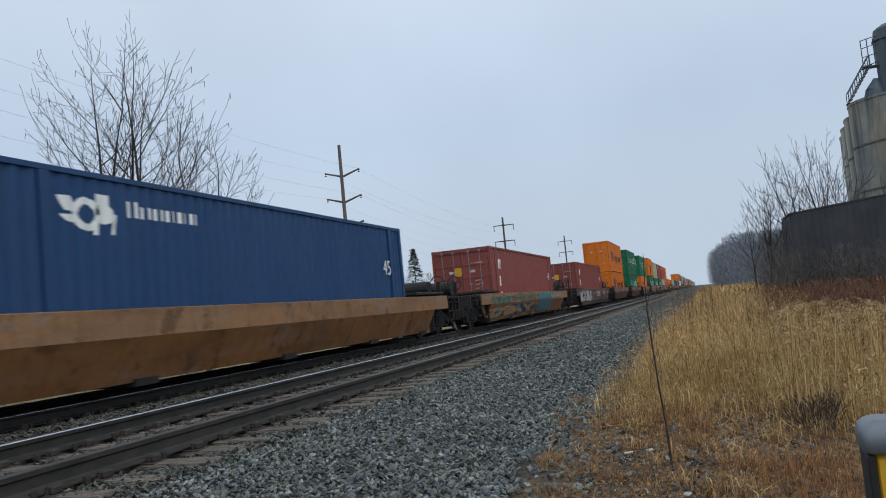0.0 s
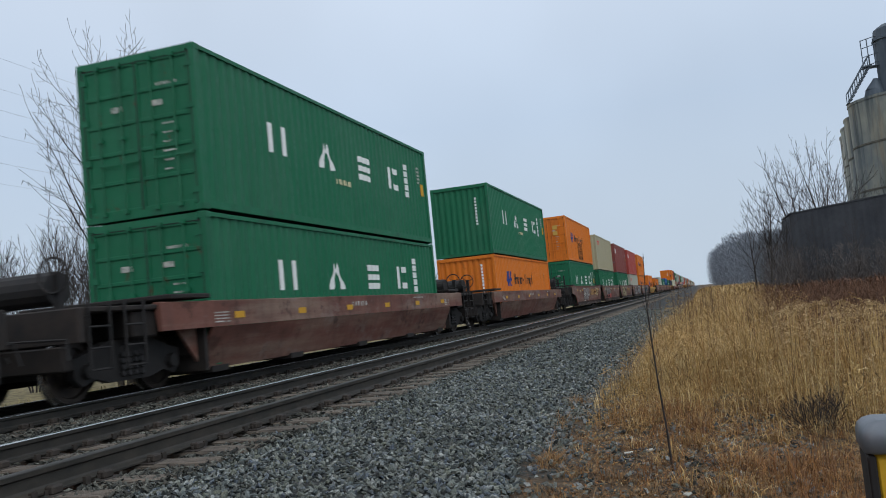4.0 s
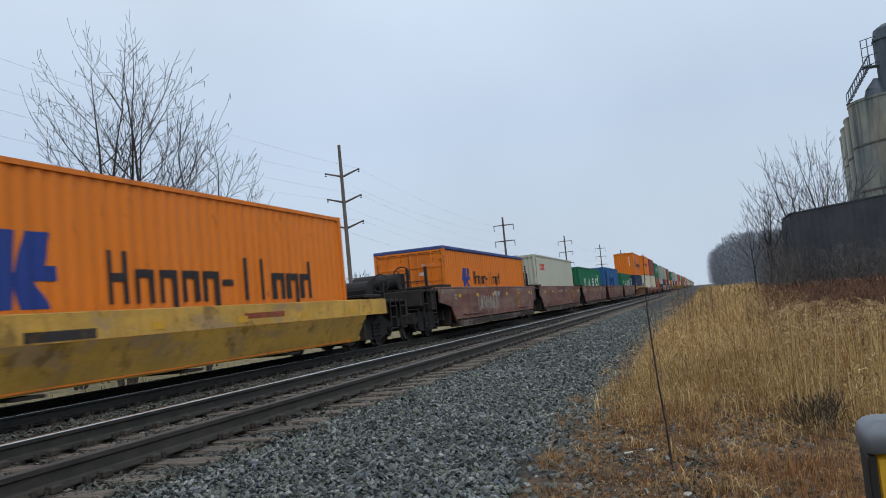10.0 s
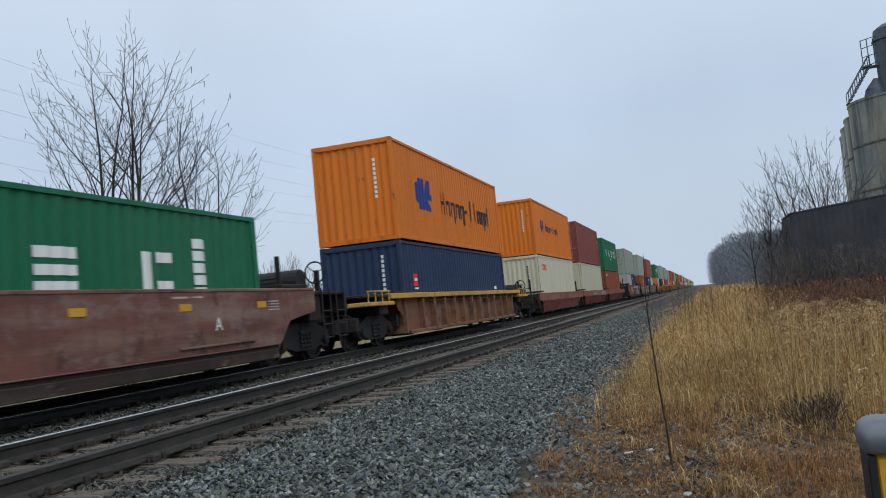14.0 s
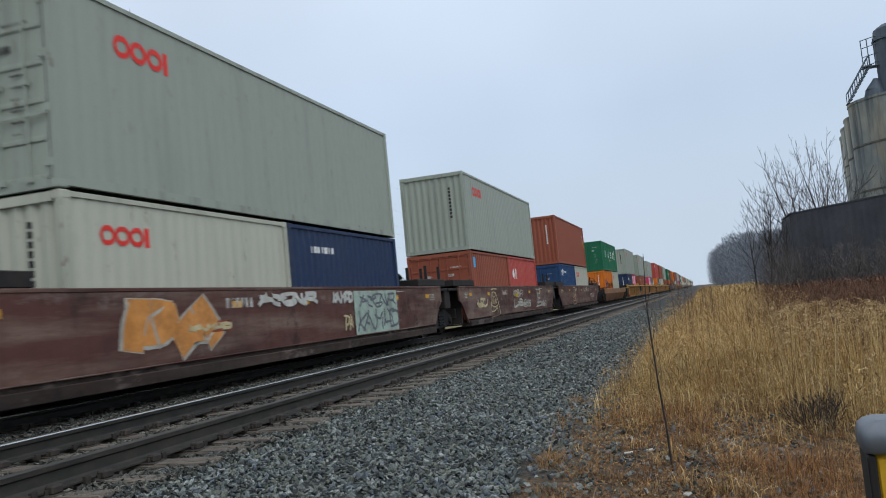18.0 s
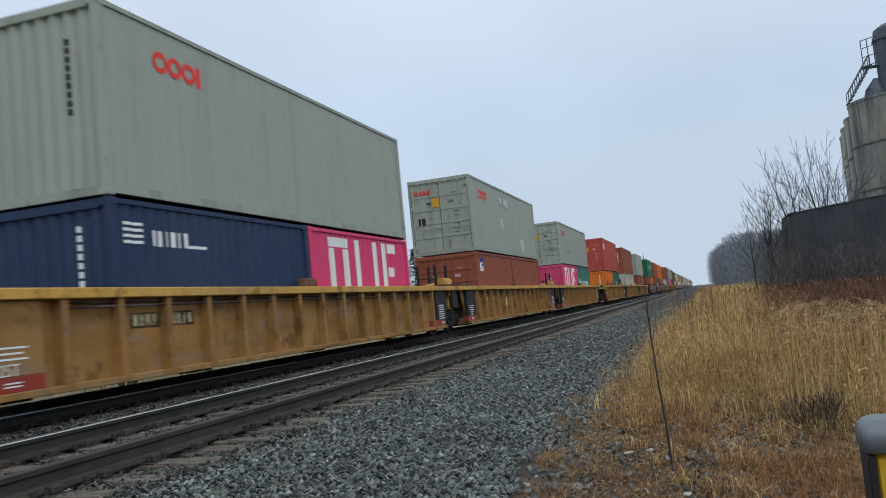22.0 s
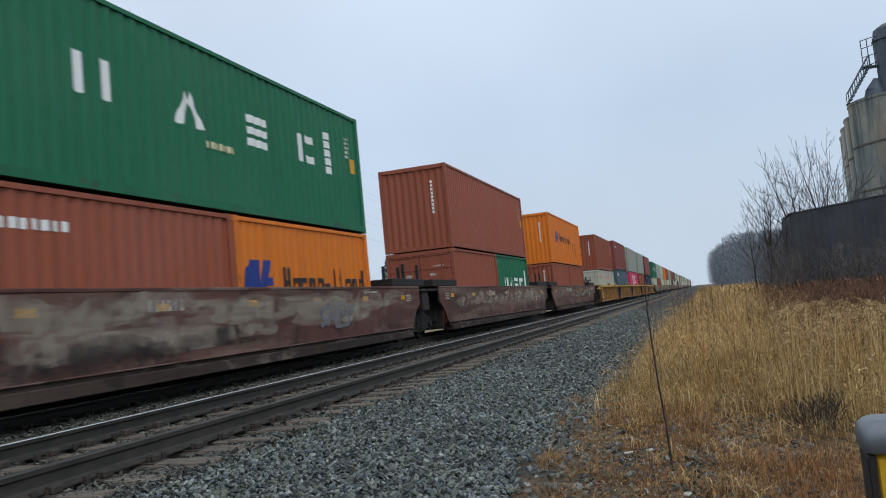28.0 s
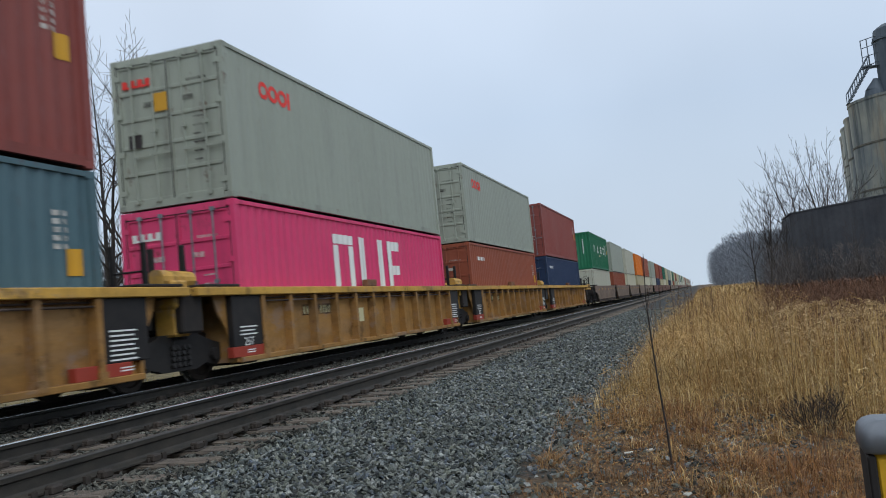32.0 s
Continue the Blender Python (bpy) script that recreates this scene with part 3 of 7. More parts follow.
# marks on the sides, as plain shapes; u runs from the leading end, v from the base
def wing_shapes(m0, m1, t0, t1, mv0, mv1, tv0, tv1):
    """Blue winged mark and a row of dark strokes; all between the given bounds."""
    w, h = m1 - m0, mv1 - mv0
    blue = [[(m0 + 0.15 * w, mv0), (m0 + 0.52 * w, mv0), (m0 + 0.60 * w, mv1), (m0 + 0.22 * w, mv1)], [(m0, mv0 + 0.35 * h), (m0 + 0.2 * w, mv0 + 0.08 * h), (m0 + 0.2 * w, mv0 + 0.9 * h), (m0 + 0.06 * w, mv0 + 0.8 * h)],
            [(m0 + 0.62 * w, mv0), (m0 + 0.92 * w, mv0), (m0 + 0.72 * w, mv0 + 0.46 * h), (m0 + 0.50 * w, mv0 + 0.46 * h)], [(m0 + 0.56 * w, mv0 + 0.42 * h), (m0 + 0.84 * w, mv0 + 0.42 * h), (m0 + 0.96 * w, mv1), (m0 + 0.68 * w, mv1)], rect(m0 + 0.7 * w, mv0 + 0.36 * h, 0.3 * w, 0.2 * h)]
    dark, step, th = [], (t1 - t0) / 11.0, tv1 - tv0
    for i, t in enumerate((2, 0, -1, 0, -1, 3, 4, 4, 0, -1, 1)):
        u = t0 + i * step
        if t == 3:
            dark.append(rect(u, tv0 + 0.34 * th, 0.62 * step, 0.14 * th))
        elif t == 4:
            dark.append(rect(u + 0.2 * step, tv0, 0.22 * step, th))
        else:
            dark.append(rect(u, tv0, 0.22 * step, th if t == 2 else 0.66 * th))
            dark.append(rect(u + 0.2 * step, tv0 + (0.42 if t == 2 else 0.5) * th, 0.4 * step, 0.16 * th))
            dark.append(rect(u + 0.58 * step, tv0 - (0.28 * th if t == -1 else 0), 0.2 * step, th if t in (1, 2) else (0.66 if t == 0 else 0.94) * th))
    return (("blue", blue, "blue winged emblem"), ("black", dark, "row of dark strokes"))


def marks_wing(L, H):
    if L < 10:
        return wing_shapes(0.28, 1.28, 1.72, 5.75, 1.05, 1.8, 1.07, 1.68)
    return wing_shapes(1.85, 3.4, 4.32, 10.6, 1.03, 2.0, 1.06, 1.82)


def marks_wing_small(L, H):
    return wing_shapes(2.0, 2.97, 3.45, 7.45, 1.28, 1.92, 1.37, 1.83)


def marks_wing_rust(L, H):
    """The winged mark with rust stains run down below the strokes."""
    stains = [rect(4.7, 0.2, 2.3, 1.15), rect(5.0, 0.12, 1.6, 0.3)]
    return marks_wing_small(L, H) + (("stain", stains, "brown rust stains"),)


def marks_wing_streaks(L, H):
    """The winged mark on an old side with rust runs low down."""
    runs = [rect(4.9 + i * 0.62 + 0.2 * (i % 3), 0.22 + 0.28 * (i % 3), 0.05 + 0.06 * (i % 2), 0.42 + 0.3 * ((i * 5) % 3)) for i in range(11)]
    return marks_wing_small(L, H) + (("stain", runs, "brown rust runs"),)


def marks_old_blue(L, H):
    """Darker squares where older paint stayed."""
    return (("deepblue", [rect(0.3, 1.15, 1.9, 1.45), rect(0.3, 0.9, 1.2, 0.4), rect(3.8, 1.0, 1.15, 1.1), rect(5.4, 1.0, 0.85, 1.0), rect(6.7, 0.95, 1.15, 1.1)], "squares of darker old paint"),)


def marks_four(L, H):
    """Four widely set white shapes and a ladder bar at the trailing end."""
    v = 0.475 * H
    p = [rect(2.40, v, 0.19, 0.6), rect(2.95, v, 0.19, 0.6)]
    p += [[(4.62, v), (4.86, v), (5.06, v + 0.42), (5.00, v + 0.6)], [(5.26, v), (5.48, v), (5.10, v + 0.6), (5.04, v + 0.42)]]
    p += [rect(6.86, v + 0.45, 0.74, 0.15), rect(6.86, v + 0.225, 0.74, 0.14), rect(6.86, v, 0.74, 0.15)]
    p += [rect(8.95, v, 0.22, 0.6), rect(9.26, v + 0.44, 0.4, 0.16), rect(9.26, v, 0.4, 0.16)]
    p += [rect(10.20, v - 0.1 + i * 0.2, 0.36, 0.16) for i in range(5)]
    small = [rect(5.5 + i * 0.13, v - 0.28, 0.09, 0.12) for i in range(7)]
    return (("white", p, "four white shapes"), ("cream", small, "small pale bars"))


def marks_four_short(L, H):
    v = 0.5 * H
    p = [rect(1.2, v - 0.3, 0.2, 0.65), rect(1.62, v - 0.3, 0.2, 0.65), [(2.1, v - 0.3), (2.4, v - 0.3), (2.55, v + 0.35), (2.4, v + 0.35)], [(2.6, v - 0.3), (2.85, v - 0.3), (2.62, v + 0.3)], rect(3.1, v + 0.2, 0.6, 0.15), rect(3.1, v - 0.05, 0.6, 0.14), rect(3.1, v - 0.3, 0.6, 0.15), rect(4.1, v - 0.3, 0.2, 0.65), rect(4.4, v + 0.18, 0.4, 0.17), rect(5.15, v - 0.3, 0.26, 1.0)]
    return (("white", p, "white block shapes"),)


def marks_rings(L, H):
    """Red cluster of rings near the leading top corner."""
    k = 1.0 if L > 10 else 0.82
    u, v = (1.25, H - 0.62) if L > 10 else (0.7, H - 0.56)
    p = []
    for i in range(3):
        p += ring(u + (0.2 + i * 0.38) * k, v, 0.2 * k, 0.18 * k, 0.09 * k, 10)
    p += [rect(u + 1.18 * k, v - 0.18 * k, 0.12 * k, 0.36 * k)]
    return (("red", p, "red ring emblem"),)


def marks_rings_dashes(L, H):
    """The red rings and a few small dark bars low on the side."""
    return marks_rings(L, H) + (("black", [rect(2.9 + i * 0.26, 0.78, 0.14, 0.1 + 0.05 * (i % 2)) for i in range(4)], "small dark bars"),)


def marks_patched(L, H):
    """The red rings and some pale repainted squares."""
    return marks_rings(L, H) + (("patch", [rect(4.6, 1.15, 0.5, 0.42), rect(8.2, 0.3, 0.9, 0.55), rect(4.7, 2.2, 0.4, 0.3), rect(5.4, 2.15, 0.9, 0.34)], "pale repainted squares"),)


def marks_cai(L, H):
    u, v = (0.72, 1.95 if H > 2.7 else 1.75) if L > 10 else (0.85, 1.6)
    p = [oval(u + 0.16, v + 0.22, 0.17, 0.24), slant(u + 0.40, v, 0.20, 0.46, 0.06), rect(u + 0.72, v - 0.04, 0.10, 0.5)]
    return (("white", p, "white block shapes"),)


def marks_horse(L, H):
    """White curled emblem and a row of bars."""
    k = 1.0 if L > 10 else 0.6
    u, v = 1.1 * k, 0.80 * H
    p = ring(u + 0.5 * k, v - 0.02, 0.26 * k, 0.24 * k, 0.1 * k) + [oval(u + 0.85 * k, v, 0.2 * k, 0.14 * k), rect(u + 0.68 * k, v + 0.12, 0.26 * k, 0.16 * k), slant(u + 0.95 * k, v - 0.28 * k, 0.1 * k, 0.3 * k, 0.08), slant(u + 0.1 * k, v, 0.26 * k, 0.2 * k, -0.12), slant(u + 0.12 * k, v - 0.15 * k, 0.3 * k, 0.1 * k, -0.1), rect(u + 0.62 * k, v - 0.3 * k, 0.08 * k, 0.2 * k)]
    for i in range(6):
        h = 0.24 if i == 0 else 0.18
        p += [rect(u + (1.35 + i * 0.3) * k, v, 0.07 * k, h * k), rect(u + (1.35 + i * 0.3 + 0.14) * k, v, 0.07 * k, h * k)]
    return (("white", p, "white curled emblem"),)


def marks_block(L, H):
    """Large white block shapes on a magenta side."""
    u, v, k = (4.1, 0.3 * H, 1.0) if L > 10 else (0.95, 0.32 * H, 0.98)
    h = 2.42 - v if H < 2.7 else 2.5 - v
    p = [rect(u, v, 0.3 * k, h - 0.25), rect(u + 0.8 * k, v, 0.3 * k, h - 0.25), rect(u, v + h - 0.22, 1.1 * k, 0.22), rect(u + 1.5 * k, v, 0.3 * k, h), rect(u + 2.65 * k, v, 0.3 * k, h),
         rect(u + 3.3 * k, v, 0.3 * k, h), rect(u + 3.66 * k, v + h - 0.25, 0.6 * k, 0.25), rect(u + 3.66 * k, v + h * 0.45, 0.5 * k, 0.25), rect(u + 3.66 * k, v, 0.6 * k, 0.25)]
    return (("white", p, "large white block shapes"),)


def marks_pair(L, H):
    """Two groups of white slanted strokes by the leading end."""
    p = [slant(1.36, 2.0, 0.11, 0.4, 0.05), slant(1.6, 2.0, 0.11, 0.4, 0.05), slant(1.36, 1.3, 0.11, 0.4, 0.05), rect(1.52, 1.3, 0.16, 0.1), rect(1.56, 1.5, 0.1, 0.2), rect(1.4, 0.95, 0.2, 0.1)]
    return (("white", p, "white strokes"),)


def marks_flagbars(L, H):
    """Red and white stripes and white bars, near the leading end of a short box."""
    p = [rect(0.95 + i * 0.32, 1.92, 0.08, 0.24) for i in range(3)] + [rect(1.1 + i * 0.32, 1.92, 0.08, 0.24) for i in range(3)] + [rect(1.85, 1.92, 0.5, 0.05)]
    w = [rect(0.32, 1.94 + i * 0.09, 0.4, 0.045) for i in range(4)]
    return (("white", p + w, "white stripes and bars"),)


def marks_sign(L, H):
    """Dark square sign with a white and yellow pattern, near the leading top corner."""
    u, v = 0.74, 2.06
    return (("black", [rect(u, v, 1.12, 0.52)], "dark square sign"), ("yellow", [slant(u + 0.3, v + 0.26, 0.76, 0.05, 0.04), slant(u + 0.36, v + 0.34, 0.7, 0.05, 0.02), slant(u + 0.46, v + 0.42, 0.6, 0.05, 0)], "yellow rays"),
            ("white", [rect(u + 0.08 + i * 0.24, v + 0.04, 0.13, 0.18) for i in range(4)], "white bars"))


def marks_square_blue(L, H):
    u, v = 0.58, 1.86
    w = 0.62 if L > 10 else 0.38
    return (("white", [rect(u, v, w, 0.5)], "white square"), ("blue", [rect(u, v + 0.33, w, 0.17), slant(u + 0.06, v + 0.05, 0.18, 0.24, 0.12)], "blue emblem"))


def marks_tal(L, H):
    return (("red", [rect(0.95, 0.5 * H, 0.36, 0.36)], "red square sign"), ("white", [rect(1.0, 0.5 * H + 0.15, 0.26, 0.08), rect(0.97, 0.5 * H - 0.09, 0.34, 0.05), rect(10.4, 0.45 * H, 0.4, 0.12)], "white bars"))


def marks_ship(L, H):
    p = [rect(1.2 + i * 0.33 + (0.3 if i > 4 else 0), 0.46 * H, 0.09, 0.4) for i in range(13)] + [rect(1.3 + i * 0.66, 0.46 * H + 0.32, 0.2, 0.08) for i in range(6)]
    p += [rect(0.7, 0.62 * H, 0.3, 0.14), rect(0.7, 0.52 * H, 0.3, 0.2)]
    return (("white", p, "row of white bars"),)


def marks_capital(L, H):
    p = [rect(2.35 + i * 0.2, 0.52 * H, 0.08, 0.36) for i in range(7)] + [rect(2.4, 0.52 * H, 1.2, 0.06)]
    return (("white", p, "row of white bars"),)


def marks_apl(L, H):
    return (("blue", [rect(1.03, 2.14, 1.1, 0.52)], "blue panel"), ("white", [ring_part for ring_part in ring(1.5, 2.4, 0.26, 0.2, 0.09)] + [rect(1.12, 2.24, 0.1, 0.32), rect(1.92, 2.24, 0.1, 0.32)], "white ring and bars"))


def marks_bars(L, H):
    p = [rect(1.0 + i * 0.17, 0.78 * H, 0.11, 0.14) for i in range(7)]
    return (("white", p, "row of small white bars"),)


def marks_dot(L, H):
    return (("cyan", [oval(0.62, 0.84 * H, 0.17, 0.2)], "light blue disc"),)


def marks_none(L, H):
    return ()


MARK_KEY = {f: f"marks{i}" for i, f in enumerate((marks_wing, marks_wing_small, marks_four, marks_four_short, marks_rings, marks_cai, marks_horse, marks_block, marks_pair, marks_flagbars, marks_sign, marks_square_blue, marks_tal, marks_ship, marks_capital, marks_apl, marks_bars, marks_dot, marks_none, marks_patched, marks_wing_rust, marks_old_blue, marks_rings_dashes, marks_wing_streaks))}
SPECS = {"40": (12.192, 2.591), "40h": (12.192, 2.896), "45h": (13.716, 2.896), "20": (6.058, 2.591)}
COLOUR_WORD = {"orange": "bright orange", "green": "dark green", "maroon": "dark maroon", "brown": "brown-red", "red": "faded red", "grey": "pale grey", "tan": "weathered tan-grey",
               "white": "dirty white", "cream": "cream", "navy": "dark navy", "blue": "deep blue", "midblue": "streaked blue", "pink": "magenta pink", "steel": "steel blue", "teal": "teal green", "darkgreen": "dark green"}


def container(spec, paint, marks=marks_none, doors=False, near=True, topper=""):
    L, H = SPECS[spec]
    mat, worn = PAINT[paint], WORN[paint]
    root = new("shipping_container")
    l = L / 2
    deep = {"grey": 0.008, "white": 0.012, "cream": 0.012, "tan": 0.014}.get(paint, 0.030)
    part("side_panel", f"side{spec}{deep}", side_fill(L, H, deep), mat, root)
    part("side_panel", f"side{spec}{deep}", side_fill(L, H, deep), mat, root, "", (0, 0, 0), 180)
    part("roof", f"roof{spec}", lambda bm: box(bm, -W2 + 0.06, W2 - 0.06, -l + 0.07, l - 0.07, H - 0.05, H - 0.022), mat, root)
    part("floor", f"floor{spec}", lambda bm: box(bm, -W2 + 0.07, W2 - 0.07, -l + 0.07, l - 0.07, 0.05, 0.12), DARK, root)
    part("end_panel", f"end{spec}", end_fill(H), mat, root, "", (0, l - 0.002, 0), 180)
    if doors:
        for k, sx in enumerate((-1, 1)):
            def leaf(bm, sx=sx):
                door_fill(H)(bm)
                for v in bm.verts:
                    v.co.x *= sx
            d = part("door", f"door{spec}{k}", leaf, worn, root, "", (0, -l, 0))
            if near:
                for x in (0.32, 0.78):
                    part("locking_rod", f"rod{spec}", rod_fill(H), GALV if paint in ("pink", "steel", "maroon") else mat, d, "", (sx * x, 0, 0))
                plates = [rect(0.30, 0.66 * H, 0.24, 0.10)] + [rect(0.42 + i * 0.055, 0.78 * H, 0.035, 0.05) for i in range(8)] + [rect(0.5, (0.54 - i * 0.055) * H, 0.24 - 0.04 * (i % 3), 0.03) for i in range(6)]

                def stencil(bm, sx=sx, plates=plates):
                    for poly in plates if sx > 0 else plates[:1]:
                        bm.faces.new([bm.verts.new((sx * u, 0.008, v)) for u, v in poly])
                part("stencil", f"stencil{spec}{sx}", stencil, SPRAY["white"] if paint not in ("grey", "white", "cream") else SPRAY["black"], d, "small printed bars")
                if sx < 0 and paint in ("grey", "white", "cream", "pink", "red"):
                    badge = [rect(-0.98 + i * 0.17, 0.80 * H, 0.11, 0.15) for i in range(4)] + [rect(-0.98, 0.80 * H, 0.6, 0.04)]
                    part("emblem", f"badge{spec}", lambda bm: [bm.faces.new([bm.verts.new((u, 0.006, v)) for u, v in poly]) for poly in badge], MARK["white"] if paint in ("pink", "red") else MARK["red"], d, "small door emblem")
                if marks is marks_wing_rust:
                    for zz in (0.58, 0.71):
                        part("plate", f"yplate{spec}{sx}", lambda bm: box(bm, min(sx * 0.36, sx * 0.66), max(sx * 0.36, sx * 0.66), 0.000, 0.010, 0.0, 0.26), MARK["yellowed"], d, "yellowed square label", (0, 0, zz * H))
                if sx < 0 and paint in ("grey", "white"):
                    part("plate", f"dplate{spec}", lambda bm: box(bm, -0.9, -0.62, 0.002, 0.010, 0.40 * H, 0.49 * H), MARK["black"], d, "dark square plate")
                if sx < 0 and paint in ("red", "grey", "maroon"):
                    part("warning_label", f"warn{spec}", lambda bm: box(bm, -0.30, -0.02, 0.002, 0.010, 0.62 * H, 0.74 * H), MARK["yellow"], d, "yellow warning label")
        part("gasket", f"gasket{spec}", lambda bm: (box(bm, -0.010, 0.010, 0.005, 0.03, 0.14, H - 0.14), box(bm, -1.125, -1.10, 0.005, 0.03, 0.14, H - 0.14), box(bm, 1.10, 1.125, 0.005, 0.03, 0.14, H - 0.14), box(bm, -1.1, 1.1, 0.006, 0.03, H - 0.155, H - 0.13)), RUBBER, root, "black rubber door seal", (0, -l, 0))
    else:
        part("end_panel", f"end{spec}", end_fill(H), mat, root, "", (0, -l + 0.002, 0))
        if near:
            def digits(bm):
                for i in range(9):
                    box(bm, 0.62, 0.70, 0.018, 0.026, H * 0.42 + i * 0.13, H * 0.42 + i * 0.13 + 0.09)
            part("stencil", f"vbars{spec}", digits, MARK["white"] if paint not in ("grey", "white", "cream", "tan") else MARK["black"], root, "column of small printed bars", (0, -l, 0))
    if near:
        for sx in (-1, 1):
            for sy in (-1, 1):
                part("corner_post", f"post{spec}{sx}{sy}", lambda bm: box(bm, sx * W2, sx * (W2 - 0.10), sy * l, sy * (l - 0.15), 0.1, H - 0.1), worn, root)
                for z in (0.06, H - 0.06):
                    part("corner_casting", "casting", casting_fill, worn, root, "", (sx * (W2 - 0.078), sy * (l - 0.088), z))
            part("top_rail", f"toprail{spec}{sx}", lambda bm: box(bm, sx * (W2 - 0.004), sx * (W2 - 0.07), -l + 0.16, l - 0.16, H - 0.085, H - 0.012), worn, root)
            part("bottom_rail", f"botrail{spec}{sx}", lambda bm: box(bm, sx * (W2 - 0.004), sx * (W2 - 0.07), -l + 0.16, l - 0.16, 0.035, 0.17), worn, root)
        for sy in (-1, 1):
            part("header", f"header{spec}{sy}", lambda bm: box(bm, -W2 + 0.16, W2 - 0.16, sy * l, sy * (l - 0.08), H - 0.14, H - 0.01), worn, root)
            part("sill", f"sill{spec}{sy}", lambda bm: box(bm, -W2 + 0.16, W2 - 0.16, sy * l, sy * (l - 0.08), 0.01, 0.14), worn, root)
        if L > 13:
            for sy in (-1, 1):
                part("corner_post", f"mid{spec}{sy}", lambda bm: box(bm, W2 + 0.004, W2 - 0.05, sy * 6.096, sy * 5.94, 0.17, H - 0.09), mat, root)
    else:
        part("frame", f"frame{spec}", lambda bm: container_frame(bm, L, H), mat, root)
    for k, (colour, polys, words) in enumerate(marks(L, H)):
        polys = [[(u - l, v) for u, v in poly] for poly in polys]
        part("emblem" if k == 0 else "marking", f"{MARK_KEY[marks]}{spec}{k}{deep}", decal(polys, corr_wall(L, deep), 0.0, 0.009 * k), MARK[colour], root, words)
    if spec == "45h":
        words_on_side(root, "45", 0.55, (W2 + 0.006, l - 1.5, H * 0.55))
    if near and spec == "40h" and paint in ("maroon", "brown", "steel", "red", "green"):
        part("warning_label", f"slabel{spec}{deep}", decal([rect(l - 0.62, 0.50 * H, 0.30, 0.36)], corr_wall(L, deep), 0.0, 0.006), MARK["yellow"], root, "yellow square warning label")
        part("stencil", f"sbars{spec}{deep}", decal([rect(l - 0.80 + 0.15 * (i % 2), 0.62 * H + 0.11 * (i // 2), 0.10, 0.07) for i in range(10)], corr_wall(L, deep), 0.0, 0.006), SPRAY["white"], root, "faded column of small bars")
    if near and paint in ("white", "cream") and spec != "20":
        part("rust_streak", f"rstreak{spec}", decal([rect(-l + 0.01, 0.12, 0.16, H - 0.2), rect(-l + 0.17, H - 0.9, 0.10, 0.7)], flat_wall(W2 + 0.003), 0.0, 0.0), MARK["stain"], root, "rust run down the corner")
    if topper:
        part("tarpaulin", f"tarp{spec}", lambda bm: rounded(bm, -W2 - 0.01, W2 + 0.012, -l - 0.01, l + 0.01, H - 0.10, H + 0.03, 0.03), PAINT[topper], root, "faded blue tarpaulin roof")
    feet = {"20": "20-foot", "40": "40-foot", "40h": "tall 40-foot", "45h": "tall 45-foot"}[spec]
    tagged(root, f"{COLOUR_WORD[paint]} corrugated steel {feet} container" + (" with doors facing forward" if doors else ""), "shipping container", "containers on the train")
    return root, L, H


LETTER = {}


def words_on_side(parent, text, size, at, colour="white"):
    """Short readable lettering on a side wall that faces +x."""
    key = (text, size)
    if key not in LETTER:
        c = bpy.data.curves.new("lettering", "FONT")
        c.body, c.size, c.extrude = text, size, 0.002
        tmp = bpy.data.objects.new("lettering", c)
        scene.collection.objects.link(tmp)
        me = bpy.data.meshes.new_from_object(tmp.evaluated_get(bpy.context.evaluated_depsgraph_get()))
        bpy.data.objects.remove(tmp)
        me.materials.clear()
        me.materials.append(MARK[colour])
        LETTER[key] = me
    ob = new("lettering", LETTER[key])
    ob.parent = parent
    ob.matrix_basis = pose(*at, 90, 0, 90)
    ob["label"] = f"painted {text}"
    return ob


# ---- the train: well cars ----
HW = 1.49             # half width over the side sills
KINDS = {             # paint, side style, half length of the well, top of side, bottom of side
    "brown40": ("car_brown", "flat", 6.55, 1.43, 0.32),
    "brown53": ("car_deep", "flat", 8.45, 1.45, 0.26),
    "red40": ("car_red", "kink", 6.55, 1.12, 0.17),
    "tan53": ("car_tan", "kink", 8.6, 1.20, 0.18),
    "brownk": ("car_brown", "kink", 6.6, 1.28, 0.19),
    "brownk53": ("car_deep", "flat", 8.5, 1.22, 0.30),
    "bright": ("car_bright", "kink", 6.6, 1.19, 0.25),
    "rib40": ("car_yellow", "rib", 6.6, 1.51, 0.24),
    "rib53": ("car_yellow", "rib", 8.5, 1.51, 0.24),
    "spine": ("car_rust", "rib", 6.5, 1.33, 0.25),
    "grey40": ("car_grey", "flat", 6.55, 1.43, 0.32),
}
CAR_WORDS = {"car_deep": "dirty dark brown", "car_brown": "dirty red-brown", "car_red": "faded red", "car_tan": "dirty tan", "car_bright": "yellow", "car_yellow": "weathered yellow", "car_rust": "rusty brown and yellow", "car_grey": "grey-brown"}


def plate_yz(bm, outline, x0, x1):
    a = [bm.verts.new((x0, y, z)) for y, z in outline]
    b = [bm.verts.new((x1, y, z)) for y, z in outline]
    n = len(outline)
    for i in range(n):
        bm.faces.new((a[i], a[(i + 1) % n], b[(i + 1) % n], b[i]))
    bm.faces.new(a[::-1])
    bm.faces.new(b)


